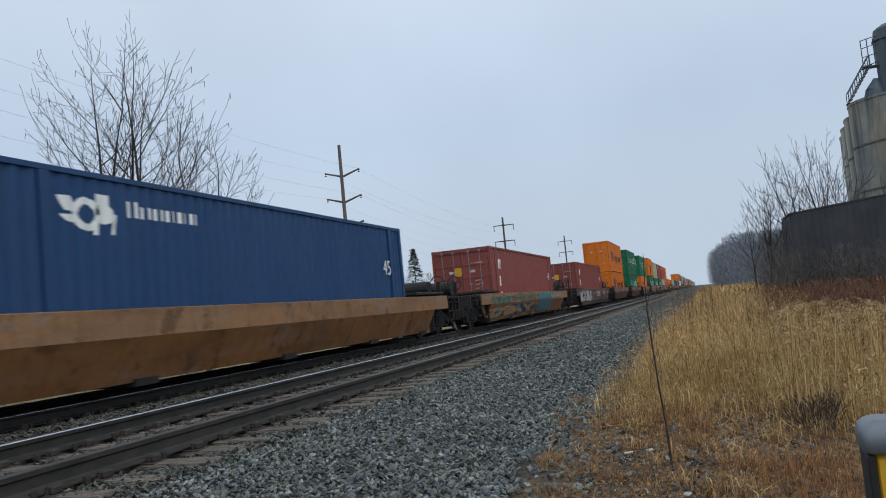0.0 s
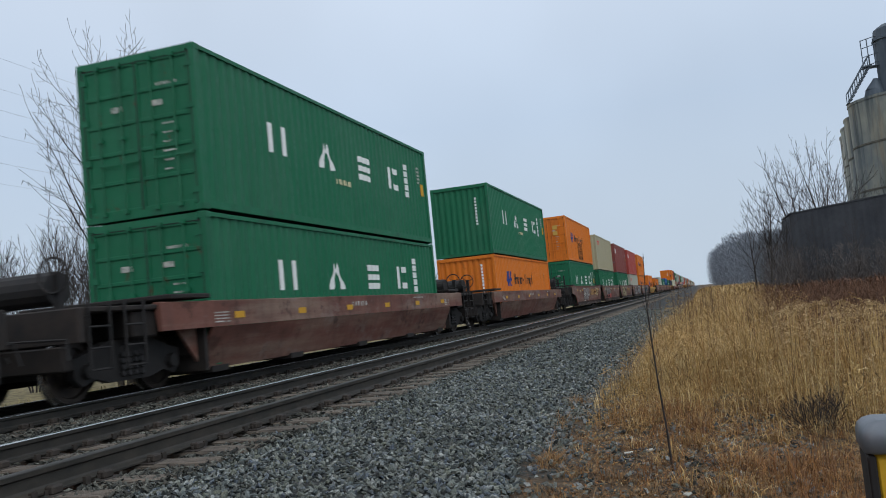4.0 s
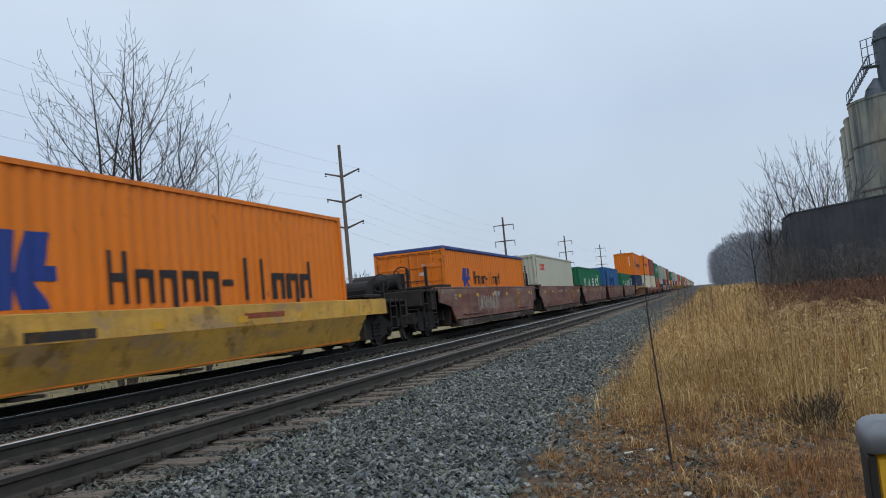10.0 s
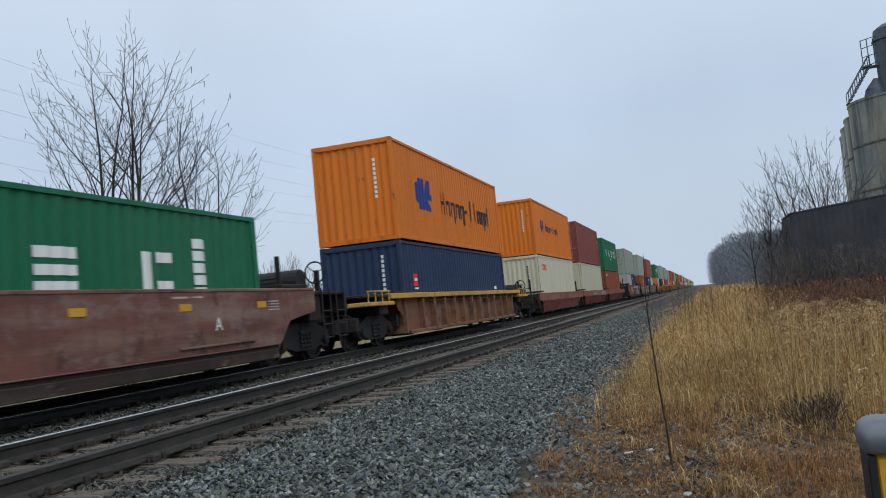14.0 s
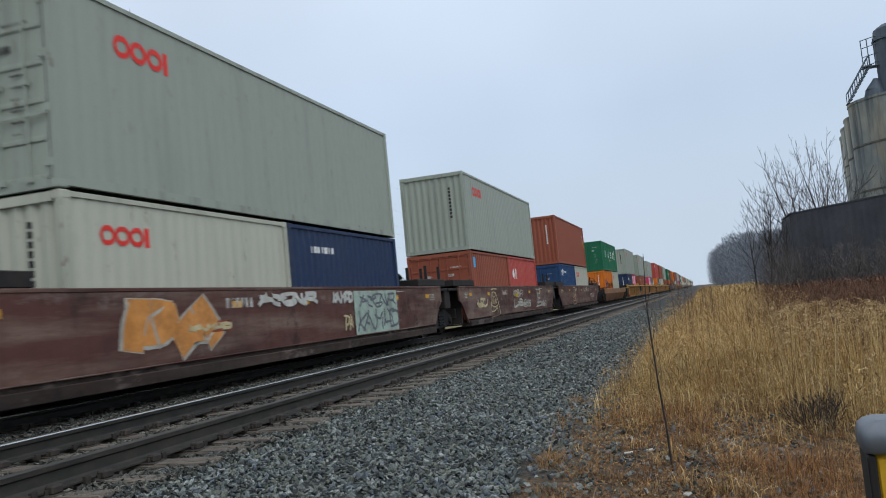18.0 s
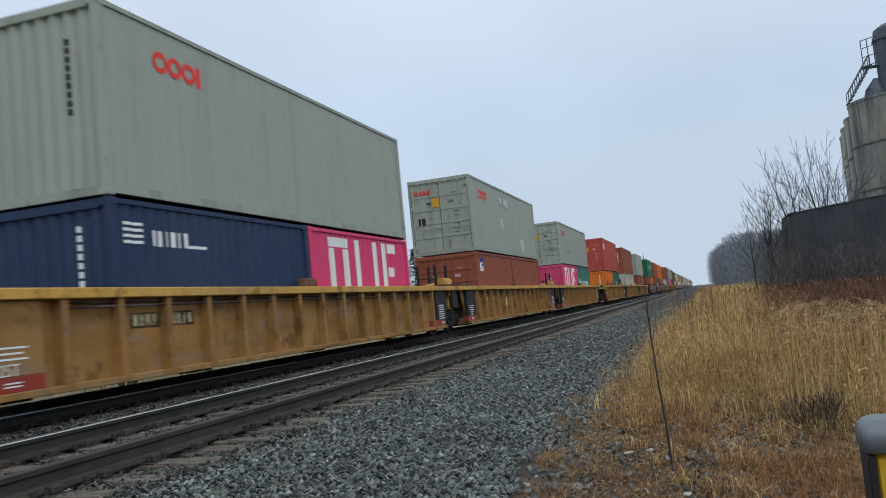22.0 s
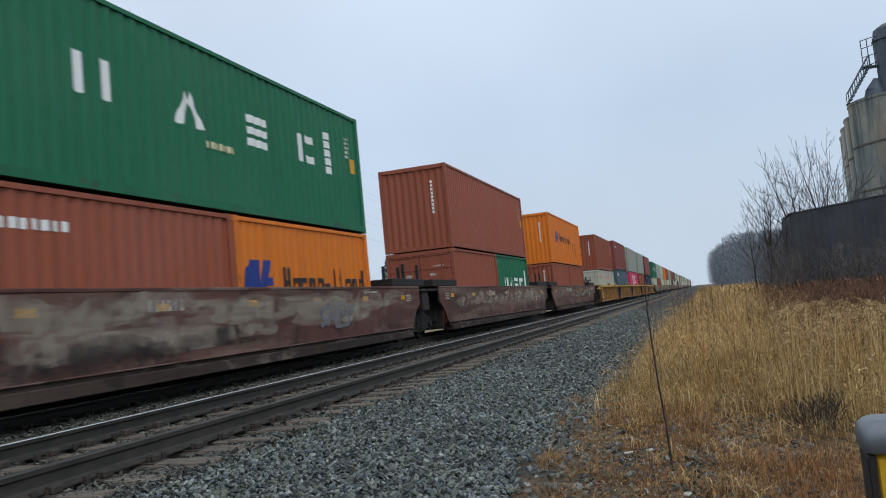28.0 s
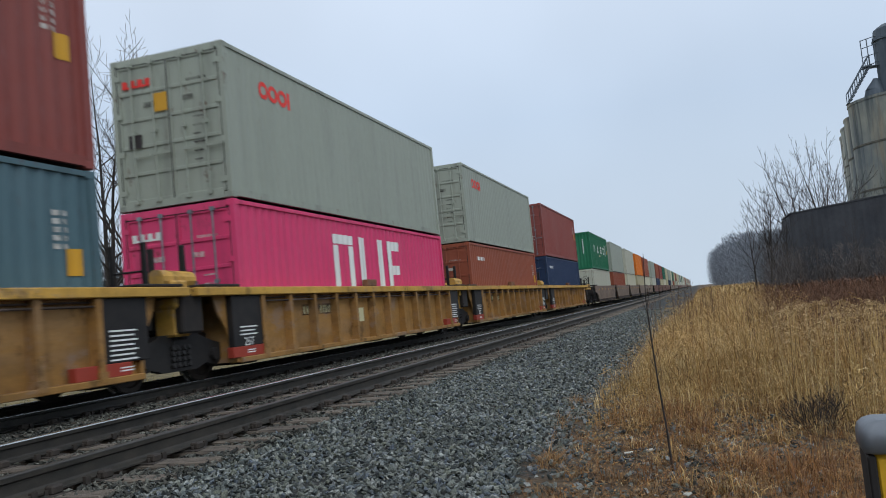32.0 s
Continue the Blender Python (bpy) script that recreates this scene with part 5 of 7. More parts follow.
                part("end_sill", f"esill{ek}{sy}", lambda bm: rounded(bm, -HW + 0.08, HW - 0.04, ya, yb, top - 0.48, top - 0.02, 0.015), DARK, root, "dark end beam")
                for off in (0.05, 0.75):
                    part("corner_ladder", f"clad{top}", lambda bm: ([tube(bm, (HW - 0.03, q, 0.42), (HW - 0.03, q, top + 0.05), 0.02, None, 6) for q in (-0.2, 0.2)], [tube(bm, (HW - 0.03, -0.2, z), (HW - 0.03, 0.2, z), 0.016, None, 6) for z in (0.44, 0.72, 1.0)]), IRON, root, "corner step ladder", (0, sy * (e - 0.3 - off), 0))
                part("release_lever", f"lever{ek}{sy}", lambda bm: (tube(bm, (0.1, sy * (e + 0.16), 0.9), (HW - 0.1, sy * (e + 0.16), 0.86), 0.016, None, 6), tube(bm, (HW - 0.1, sy * (e + 0.16), 0.86), (HW - 0.05, sy * (e + 0.2), 0.6), 0.016, None, 6)), IRON, root, "bent lever rod")
                part("air_tank", f"tank{top}", lambda bm: tube(bm, (-0.75, 0, top + 0.30), (0.65, 0, top + 0.30), 0.24, None, 16), IRON, root, "black air reservoir", (0, sy * (e - 0.55), 0))
                def wheel_stand(bm):
                    for i in range(16):
                        a, b = 6.2832 * i / 16, 6.2832 * (i + 1) / 16
                        tube(bm, (0.85 + 0.24 * math.cos(a), 0, top + 0.45 + 0.24 * math.sin(a)), (0.85 + 0.24 * math.cos(b), 0, top + 0.45 + 0.24 * math.sin(b)), 0.02, None, 5)
                    for a in (0.3, 2.4, 4.5):
                        tube(bm, (0.85, 0, top + 0.45), (0.85 + 0.24 * math.cos(a), 0, top + 0.45 + 0.24 * math.sin(a)), 0.012, None, 5)
                    box(bm, 0.80, 0.90, 0.03, 0.12, top - 0.02, top + 0.5)
                part("brake_wheel", f"bwheel{top}", wheel_stand, IRON, root, "", (0, sy * (e - 0.25), 0))
                part("hose", f"hose{top}", lambda bm: [tube(bm, (0.3 + 0.05 * i, 0.03 * i * i * 0.4, 0.7 - 0.12 * math.sin(i * 0.6)), (0.35 + 0.05 * i, 0.03 * (i + 1) ** 2 * 0.4, 0.7 - 0.12 * math.sin((i + 1) * 0.6)), 0.025, None, 6) for i in range(5)], RUBBER, root, "", (0, sy * (e + 0.05), 0))
    beams = (-hl + 0.6, -hl / 2, 0, hl / 2, hl - 0.6)
    high = FLOOR - 0.012 if bot < FLOOR else bot - 0.02
    if near:
        for y in beams:
            part("cross_beam", f"beam{kind}", lambda bm: box(bm, -1.25, 1.25, -0.25, 0.25, bot - 0.06, high), DARK, root, "", (0, y, 0))
    else:
        part("well_floor", f"wfloor{kind}", lambda bm: [box(bm, -1.25, 1.25, y - 0.25, y + 0.25, bot - 0.06, high) for y in beams], DARK, root)
    if near:
        wall = flat_wall(HW + 0.003)
        if style != "rib":
            nref = 0 if kind in ("tan53", "red40") else 7 if "53" in kind else 6
            for i in range(nref):
                y = -hl + 0.9 + i * (2 * hl - 1.8) / (nref - 1)
                part("reflector", "refl", lambda bm: box(bm, HW - 0.002, HW + 0.008, -0.15, 0.15, -0.055, 0.055), MARK["yellow"], root, "yellow reflector", (0, y, top - 0.24))
            bars = [rect(-hl + 0.15, top - 0.2 - i * 0.05, 0.45, 0.022) for i in range(4)] + [rect(hl - 0.7, top - 0.2 - i * 0.05, 0.42, 0.022) for i in range(4)]
            low = top - 0.30 if style == "flat" else top - 0.22
            tall = 0.17 if style == "flat" else 0.1
            for i in range(6):
                u = -hl + 5.6 + i * 0.15
                bars += [rect(u, low, 0.09, tall)]
            bars += [rect(hl - 3.5, top - 0.1, 0.8, 0.03)]
            if "brown" in kind:
                part("stencil", f"bars{kind}", decal(bars, wall, 0.0, 0.002), SPRAY["white"], root, "white stencilled bars")
        for k, (colour, style2, u0, u1, v0, v1) in enumerate(sprays):
            fold = bot + 0.62 * (top - bot)
            low = style == "kink" and v1 <= fold
            if style == "kink" and not low:
                v0 = max(v0, fold + 0.02)
                v1 = max(v1, v0 + 0.1)
            if style2 == "figure":
                polys = tall_figure(u0, v0)
            elif style2.startswith("tag"):
                _, count, wide = style2.split(":")
                polys = tag_strokes(int(count), u0, u1, v0, v1, float(wide), seed * 31 + int(count))
            elif style2 == "disc":
                polys = [oval(u0, (v0 + v1) / 2, (u1 - u0) / 2, (v1 - v0) / 2, 16)]
            elif style2 == "block":
                polys = [rect(u0, v0, u1 - u0, v1 - v0)]
            else:
                polys = spray(seed * 7 + k, u0, u1, v0, v1, style2)
            wx = flat_wall((HW if style != "rib" else HW - 0.188) + 0.005 + 0.004 * k)
            
            def scrawl(bm, polys=polys, wx=wx, low=low):
                decal(polys, wx)(bm)
                if low:
                    for v in bm.verts:
                        v.co.x -= (fold - v.co.z) * 0.296 / (fold - bot)
            part("graffiti", f"spray{seed}_{k}", scrawl, (SMEAR if style2 == "blob" or (style2, colour) == ("disc", "orange") else TAG)[colour], root, f"worn {colour.replace('_', ' ')} sprayed scrawl")
        if letter:
            words_on_side(root, letter, 0.30, (HW + 0.006, hl - 2.4 if letter != "E" else -1.0, 0.8))
    tagged(root, f"{CAR_WORDS[paint]} double-stack well car, " + {"flat": "plain steel sides", "kink": "bent steel sides", "rib": "ribbed steel sides"}[style], "freight car", "well cars of the train")
    return root


def load_unit(kind, s, ends, lower=(), upper=None, near=True, seed=0, sprays=(), letter="", half=6.096):
    """A car with its boxes; s: where the leading end of its boxes is at the start."""
    mid = s + half
    MOVERS.append((well_car(kind, ends, near, seed, sprays, letter), mid, 0.0))
    z = FLOOR
    tall = 0
    for i, (spec, paint, marks, doors) in enumerate(lower):
        ob, L, H = container(spec, paint, marks, doors, near, "tarp" if marks is marks_wing_small and kind == "brown40" and not upper and H_OPEN.get(round(s)) else "")
        off = 0 if L > 10 else (-3.05 if i == 0 else 3.05)
        MOVERS.append((ob, mid + off, z))
        tall = max(tall, H)
    if upper:
        spec, paint, marks, doors = upper
        ob, L, H = container(spec, paint, marks, doors, near)
        MOVERS.append((ob, mid, z + tall + 0.025))


H_OPEN = {239: 1}
# ends of units: (forward body end, forward truck, rearward body end, rearward truck)
IN40 = (7.75, 7.75, 7.7, 0)
FIRST40 = (9.4, 8.0, 7.7, 0)
LAST40 = (7.75, 7.75, 9.4, 8.0)
ONE40 = (9.4, 8.0, 9.4, 8.0)
IN53 = (9.8, 9.8, 9.75, 0)
FIRST53 = (11.2, 9.9, 9.75, 0)
LAST53 = (9.8, 9.8, 11.2, 9.9)
ONE53 = (11.2, 9.9, 11.2, 9.9)
N, A = marks_none, True

load_unit("tan53", 7.4, ONE53, [("45h", "blue", marks_horse, A)], half=6.858)
load_unit("tan53", 31.2, ONE53, [("45h", "maroon", marks_pair, A)], half=6.858, seed=2, sprays=(("teal", "blob", -8.2, 3.2, 0.28, 0.74), ("orange", "blob", -8.0, 0.5, 0.28, 0.74), ("black", "blob", -8.0, 0.0, 0.32, 0.72), ("orange", "blob", -8, 2.4, 0.86, 1.12), ("teal", "blob", -8.2, 0.0, 0.86, 1.14), ("blue", "blob", -6, -0.6, 0.3, 0.74), ("teal", "tag:4:0.20", -8.0, -0.8, 0.26, 0.78), ("orange", "tag:4:0.09", -8.0, -0.8, 0.30, 0.74), ("teal", "block", 0.8, 4.6, 0.30, 0.79), ("teal", "tag:4:0.26", 0.8, 4.6, 0.80, 1.2), ("slate", "tag:6:0.07", 0.9, 4.5, 0.34, 0.78), ("pale", "blob", 5.0, 7.6, 0.9, 1.1)))
load_unit("brownk53", 54.65, ONE53, [("45h", "maroon", marks_pair, A)], half=6.858, seed=3, sprays=(("slate", "tag:8:0.36", -8.3, -2.7, 0.30, 1.24), ("pale", "tag:8:0.27", -8.2, -2.8, 0.34, 1.2), ("blue", "blob", -7.4, -5.0, 0.7, 0.98), ("white", "tag:5:0.06", 0.6, 2.4, 0.66, 1.12), ("pale", "tag:5:0.05", 4.9, 5.8, 0.72, 1.1)))
load_unit("brownk", 77.4, ONE40, [("40", "orange", marks_wing, A)], ("40h", "orange", marks_wing, A), seed=4)
load_unit("brownk", 97.35, ONE40, [("40", "green", marks_four, A)], ("40h", "green", marks_four, A), seed=5)
load_unit("brownk", 117.4, ONE40, [("40", "orange", marks_wing_small, False)], ("40h", "green", marks_four, False), seed=6)
load_unit("brown40", 137.45, FIRST40, [("40h", "green", marks_four, A)], ("40h", "orange", marks_wing_rust, A), seed=7, sprays=(("orange", "blob", 0.3, 5.4, 0.75, 1.3), ("black", "tag:3:0.36", -3.1, -0.2, 0.40, 1.42), ("grey", "tag:3:0.26", -3.0, -0.3, 0.44, 1.40), ("white", "tag:5:0.06", -3.0, -0.3, 0.42, 1.40), ("tan", "tag:4:0.12", 0.5, 3.2, 0.80, 1.26), ("cream", "tag:3:0.09", 3.2, 5.2, 0.72, 1.38), ("cream", "tag:5:0.05", -5.0, -4.3, 1.0, 1.24)))
load_unit("brown40", 153.0, IN40, [("40", "green", marks_four, A)], ("40h", "tan", marks_rings, False), seed=8, sprays=(("yellow", "blob", -4.6, -0.9, 0.36, 1.3), ("black", "tag:3:0.62", -4.7, -1.3, 0.42, 1.44), ("grey", "tag:3:0.34", -4.5, -1.4, 0.62, 1.42), ("red", "block", -4.0, -1.9, 0.42, 0.70), ("red", "tag:1:0.30", -2.4, -1.2, 0.40, 0.84), ("black", "tag:1:0.10", -4.5, -2.0, 0.42, 0.74), ("mint", "tag:2:0.06", -5.6, -4.9, 1.02, 1.38), ("white", "tag:2:0.05", 1.6, 2.1, 1.0, 1.3)), letter="")
load_unit("brown40", 168.3, IN40, [("40", "green", marks_four, False)], ("40h", "maroon", marks_cai, A), seed=9, sprays=(("pale", "blob", -4.6, -1.2, 0.6, 1.36), ("cream", "tag:5:0.20", -4.7, -1.1, 0.36, 1.36), ("cream", "tag:4:0.16", -4.6, -1.2, 0.36, 1.0), ("black", "tag:7:0.05", -4.6, -1.2, 0.42, 1.3), ("tan", "tag:4:0.12", 0.6, 3.4, 0.88, 1.20), ("tan", "block", 0.4, 3.3, 0.70, 0.76)))
load_unit("brown40", 183.75, IN40, [("40", "white", marks_rings, False)], ("40h", "red", marks_cai, A), seed=10, sprays=(("cyan", "blob", -4.6, 4.8, 0.5, 1.35), ("white", "tag:7:0.07", -5.0, -0.6, 0.40, 1.42), ("slate", "tag:5:0.26", 0.9, 5.0, 0.40, 1.42), ("white", "tag:5:0.09", 0.9, 5.0, 0.38, 1.44), ("pale", "tag:7:0.04", 1.1, 5.1, 0.42, 1.40)))
load_unit("brown40", 199.2, LAST40, [("40", "orange", marks_wing_small, False)], ("40h", "orange", marks_wing_small, False), seed=11, sprays=(("pale", "tag:7:0.06", -5.7, -3.7, 1.02, 1.40), ("teal", "blob", -2.6, 4.6, 0.45, 1.35), ("cyan", "blob", -2.2, 4.8, 0.5, 1.35), ("cyan", "blob", -1.0, 4.0, 0.45, 1.2)), letter="B")
load_unit("bright", 219.0, ONE40, [("40h", "orange", marks_wing, False)], seed=12, sprays=(("rust", "block", 1.2, 2.6, 0.95, 1.02), ("black", "block", -3.6, -2.4, 0.78, 0.98)))
load_unit("brown40", 239.0, FIRST40, [("40", "orange", marks_wing_small, A)], seed=13, sprays=(("pale", "thin", -3.4, -0.4, 0.6, 1.2), ("orange", "disc", 3.2, 4.3, 0.5, 1.3)))
load_unit("brown40", 254.35, IN40, [("40h", "white", marks_rings, False)], seed=14, sprays=(("orange", "disc", 4.2, 5.5, 0.45, 1.35),))
load_unit("brown40", 269.75, IN40, [("40", "green", marks_four, False)], seed=15)
load_unit("brown40", 285.2, IN40, [("40h", "midblue", marks_old_blue, A)], seed=16, sprays=(("pale", "thin", 1.2, 1.9, 0.5, 1.25),), letter="E")
load_unit("brown40", 300.75, LAST40, [("40", "green", marks_four, False)], seed=17, letter="A")
load_unit("spine", 320.6, ONE40, [("40", "navy", marks_tal, False)], ("40h", "orange", marks_wing, False), seed=18, sprays=(("pale", "block", 1.0, 1.3, 0.6, 1.0), ("pale", "block", 2.2, 2.5, 0.6, 1.0)))
load_unit("red40", 340.6, FIRST40, [("40h", "cream", marks_rings, False)], ("40h", "orange", marks_wing_small, False), seed=19)
load_unit("red40", 356.25, IN40, [("40h", "cream", N, A)], ("40h", "maroon", N, A), seed=20, sprays=(("pale", "fat", 2.6, 5.4, 0.25, 1.05), ("pale", "thin", -2.6, 0.0, 0.8, 1.05)))
load_unit("red40", 371.8, LAST40, [("40", "brown", marks_sign, False)], ("40h", "green", marks_four, False), seed=21, sprays=(("rust_pale", "tag:14:0.05", -4.4, 1.6, 0.74, 1.10), ("rust_pale", "tag:9:0.06", 2.4, 5.2, 0.84, 1.06), ("rust_pale", "tag:2:0.07", -4.2, -3.2, 0.28, 0.66), ("rust_pale", "tag:5:0.05", 1.0, 2.4, 0.3, 0.66)))
load_unit("brown53", 393.7, FIRST53, [("20", "white", marks_rings, False), ("20", "navy", marks_bars, False)], ("40h", "grey", marks_rings, A), seed=22, sprays=(("pale", "tag:2:0.56", -5.5, -3.0, 0.40, 1.42), ("orange", "tag:2:0.46", -5.45, -3.05, 0.44, 1.40), ("rust", "block", -4.0, -2.75, 0.78, 0.96), ("cream", "tag:6:0.05", -3.95, -2.8, 0.80, 0.94), ("white", "tag:5:0.08", -1.8, 0.4, 1.12, 1.42), ("white", "tag:6:0.07", 1.2, 2.2, 1.12, 1.42), ("mint", "block", 2.3, 5.0, 0.40, 1.40), ("slate", "tag:6:0.06", 2.4, 4.9, 0.44, 0.98), ("slate", "tag:5:0.05", 2.6, 4.8, 0.98, 1.36), ("cream", "tag:2:0.05", 1.7, 2.1, 0.5, 0.9)))
load_unit("brown53", 413.4, IN53, [("20", "brown", marks_dot, A), ("20", "red", marks_cai, False)], ("40h", "grey", marks_rings, False), seed=23, sprays=(("cream", "figure", -5.1, 0, 0.34, 0), ("cream", "tag:3:0.09", -6.7, -5.4, 0.68, 1.08), ("pale", "tag:2:0.08", -0.9, 1.0, 0.56, 1.0), ("pale", "tag:5:0.05", -0.8, 0.9, 1.0, 1.36), ("pale", "tag:7:0.06", 1.0, 2.5, 0.5, 0.92), ("pale", "tag:1:0.06", 4.0, 5.0, 0.42, 1.38), ("pale", "tag:1:0.08", 4.2, 4.8, 0.62, 1.18), ("pale", "tag:5:0.06", 5.0, 6.3, 0.46, 0.78), ("yellow", "disc", -0.4, 0.4, 1.02, 1.18)))
load_unit("brown53", 433.0, LAST53, [("20", "blue", marks_horse, A), ("20", "white", marks_rings, False)], ("40h", "brown", N, False), seed=24, sprays=(("cream", "figure", -3.95, 0, 0.34, 0), ("pale", "tag:8:0.06", 1.2, 3.6, 1.06, 1.40), ("pale", "tag:6:0.05", 4.4, 6.4, 0.62, 1.0)))
load_unit("tan53", 456.6, ONE53, [("20", "orange", marks_wing, False), ("20", "white", marks_rings, False)], ("40", "green", marks_four, A), seed=25)
load_unit("rib53", 480.2, FIRST53, [("20", "navy", marks_flagbars, False), ("20", "pink", marks_block, False)], ("40h", "grey", marks_rings, False), seed=26)
load_unit("rib53", 499.85, IN53, [("20", "brown", marks_square_blue, A), ("20", "brown", N, False)], ("40h", "grey", marks_patched, A), seed=27)
load_unit("rib53", 519.5, LAST53, [("20", "pink", marks_block, A), ("20", "teal", marks_ship, False)], ("40", "grey", marks_rings_dashes, A), seed=28)
load_unit("rib53", 543.1, FIRST53, [("20", "orange", marks_wing, False), ("20", "darkgreen", marks_capital, False)], ("40h", "red", marks_cai, A), seed=29)
load_unit("rib53", 562.4, IN53, [("20", "white", marks_rings, A), ("20", "white", marks_rings, False)], ("40h", "brown", N, False), seed=30)
load_unit("rib53", 581.5, LAST53, [("20", "brown", N, False), ("20", "brown", N, False)], ("40h", "grey", N, A), seed=31)
load_unit("brown53", 605.7, FIRST53, [("20", "brown", marks_bars, A), ("20", "orange", marks_wing, False)], ("40h", "green", marks_four, A), seed=32, sprays=(("pale", "blob", -8, 7, 0.9, 1.38), ("pale", "blob", -6, 0.5, 0.62, 0.9), ("black", "blob", -8, 0, 0.4, 0.8), ("pale", "blob", -0.6, 0.6, 0.8, 1.3), ("pale", "blob", 2.0, 4.2, 0.45, 1.3), ("pale", "blob", 2.2, 5.2, 0.5, 1.3), ("slate", "tag:5:0.07", 2.5, 4.2, 0.6, 1.2), ("white", "tag:2:0.08", -7.2, -6.2, 0.7, 1.2)))
load_unit("brown53", 625.3, IN53, [("20", "brown", N, A), ("20", "green", marks_four_short, False)], ("40h", "brown", N, False), seed=33, sprays=(("pale", "thin", 4.0, 5.4, 0.8, 1.35), ("pale", "blob", -7, 7, 0.8, 1.36)), letter="C")
load_unit("brown53", 644.8, LAST53, [("20", "brown", N, False), ("20", "brown", N, False)], ("40h", "orange", marks_wing_streaks, False), seed=34, sprays=(("pale", "thin", -4.2, -2.0, 1.1, 1.4), ("pale", "blob", -2, 8, 0.75, 1.36)), letter="A")
load_unit("rib40", 666.2, FIRST40, [("20", "white", marks_rings, A), ("20", "white", marks_rings, False)], ("40h", "brown", N, False), seed=35)
load_unit("rib40", 681.8, IN40, [("40h", "steel", marks_apl, A)], ("40h", "maroon", marks_bars, A), seed=36)
load_unit("rib40", 697.46, IN40, [("40h", "pink", marks_block, A)], ("40h", "grey", marks_rings, A), seed=37)
load_unit("rib40", 713.0, IN40, [("40h", "brown", marks_bars, A)], ("40h", "grey", marks_rings, A), seed=38)
load_unit("rib40", 728.4, LAST40, [("40h", "navy", marks_bars, A)], ("40h", "maroon", N, A), seed=39)
load_unit("grey40", 748.3, FIRST40, [("40", "white", N, A)], ("40h", "green", marks_four, False), seed=40)
load_unit("grey40", 763.8, IN40, [("40", "brown", N, False)], ("40h", "grey", N, A), seed=41)
load_unit("grey40", 779.3, IN40, [("40", "cream", N, False)], ("40h", "white", N, False), seed=42)
load_unit("grey40", 794.8, IN40, [("40", "tan", N, False)], ("40h", "orange", N, False), seed=43)
load_unit("grey40", 810.3, LAST40, [("40", "cream", N, False)], ("40h", "brown", N, False), seed=44)

# rest of the train, far off down the line: mostly pale paints imitate haze
far = random.Random(5)
s_far = 830.3
for pack in range(7):
    for i in range(5):
        ends = FIRST40 if i == 0 else (LAST40 if i == 4 else IN40)
        low = far.choice(("cream", "white", "brown", "grey", "white", "navy", "tan"))
        up = far.choice(("grey", "cream", "white", "tan", "grey", "brown", "steel", "darkgreen", "maroon"))
        load_unit("grey40" if pack % 2 else "brown40", s_far, ends, [("40", low, N, False)], ("40h", up, N, False), near=False)
        s_far += 15.5
    s_far += 4.5


# ---- bare trees ----
TIPS = []


def grow(bm_limb, bm_twig, p, d, length, r, depth, rnd, kids, spread, fine):
    """One branch as a smooth taper that turns upwards, then its children."""
    segs = (8, 6, 4, 3)[depth]
    wob = (0.07, 0.12, 0.17, 0.2)[depth]
    end = max(fine, r * 0.22)
    pts, rad = [p.copy()], [r]
    for i in range(segs):
        d = (d + Vector((rnd.uniform(-1, 1), rnd.uniform(-1, 1), rnd.uniform(-0.4, 0.4))) * wob + Vector((0, 0, 0.075 if depth else 0.01))).normalized()
        pts.append(pts[-1] + d * length / segs)
        rad.append(r + (end - r) * (i + 1) / segs)
    bm = bm_limb if depth < 2 else bm_twig
    for i in range(segs):
        tube(bm, pts[i], pts[i + 1], rad[i], rad[i + 1], (7, 5, 4, 3)[depth], False)
    if depth >= 2:
        TIPS.append(pts[-1])
    if depth >= 3:
        return
    n = kids[depth] + rnd.randint(-1, 1)
    for k in range(n + 1):
        f = 1.0 if k == n else (0.34 if depth == 0 else 0.22) + (0.64 if depth == 0 else 0.74) * (k + rnd.random() * 0.7) / n
        i = min(segs - 1, int(f * segs))
        q = pts[i].lerp(pts[i + 1], f * segs - i) if f < 1 else pts[-1]
        axis = (pts[i + 1] - pts[i]).normalized()
        side = Matrix.Rotation(k * 2.4 + rnd.uniform(-0.7, 0.7), 3, axis) @ axis.orthogonal().normalized()
        nd = (axis + side * rnd.uniform(0.45, 1.0) * spread).normalized() if f < 1 else axis
        ll = length * rnd.uniform(0.85, 1.15) * ((0.62 - 0.36 * f) if depth == 0 else (0.56 - 0.22 * f))
        here = rad[i] + (rad[i + 1] - rad[i]) * (f * segs - i)
        grow(bm_limb, bm_twig, q, nd, ll, max(fine, here * 0.6 if f < 1 else here), depth + 1, rnd, kids, spread, fine)


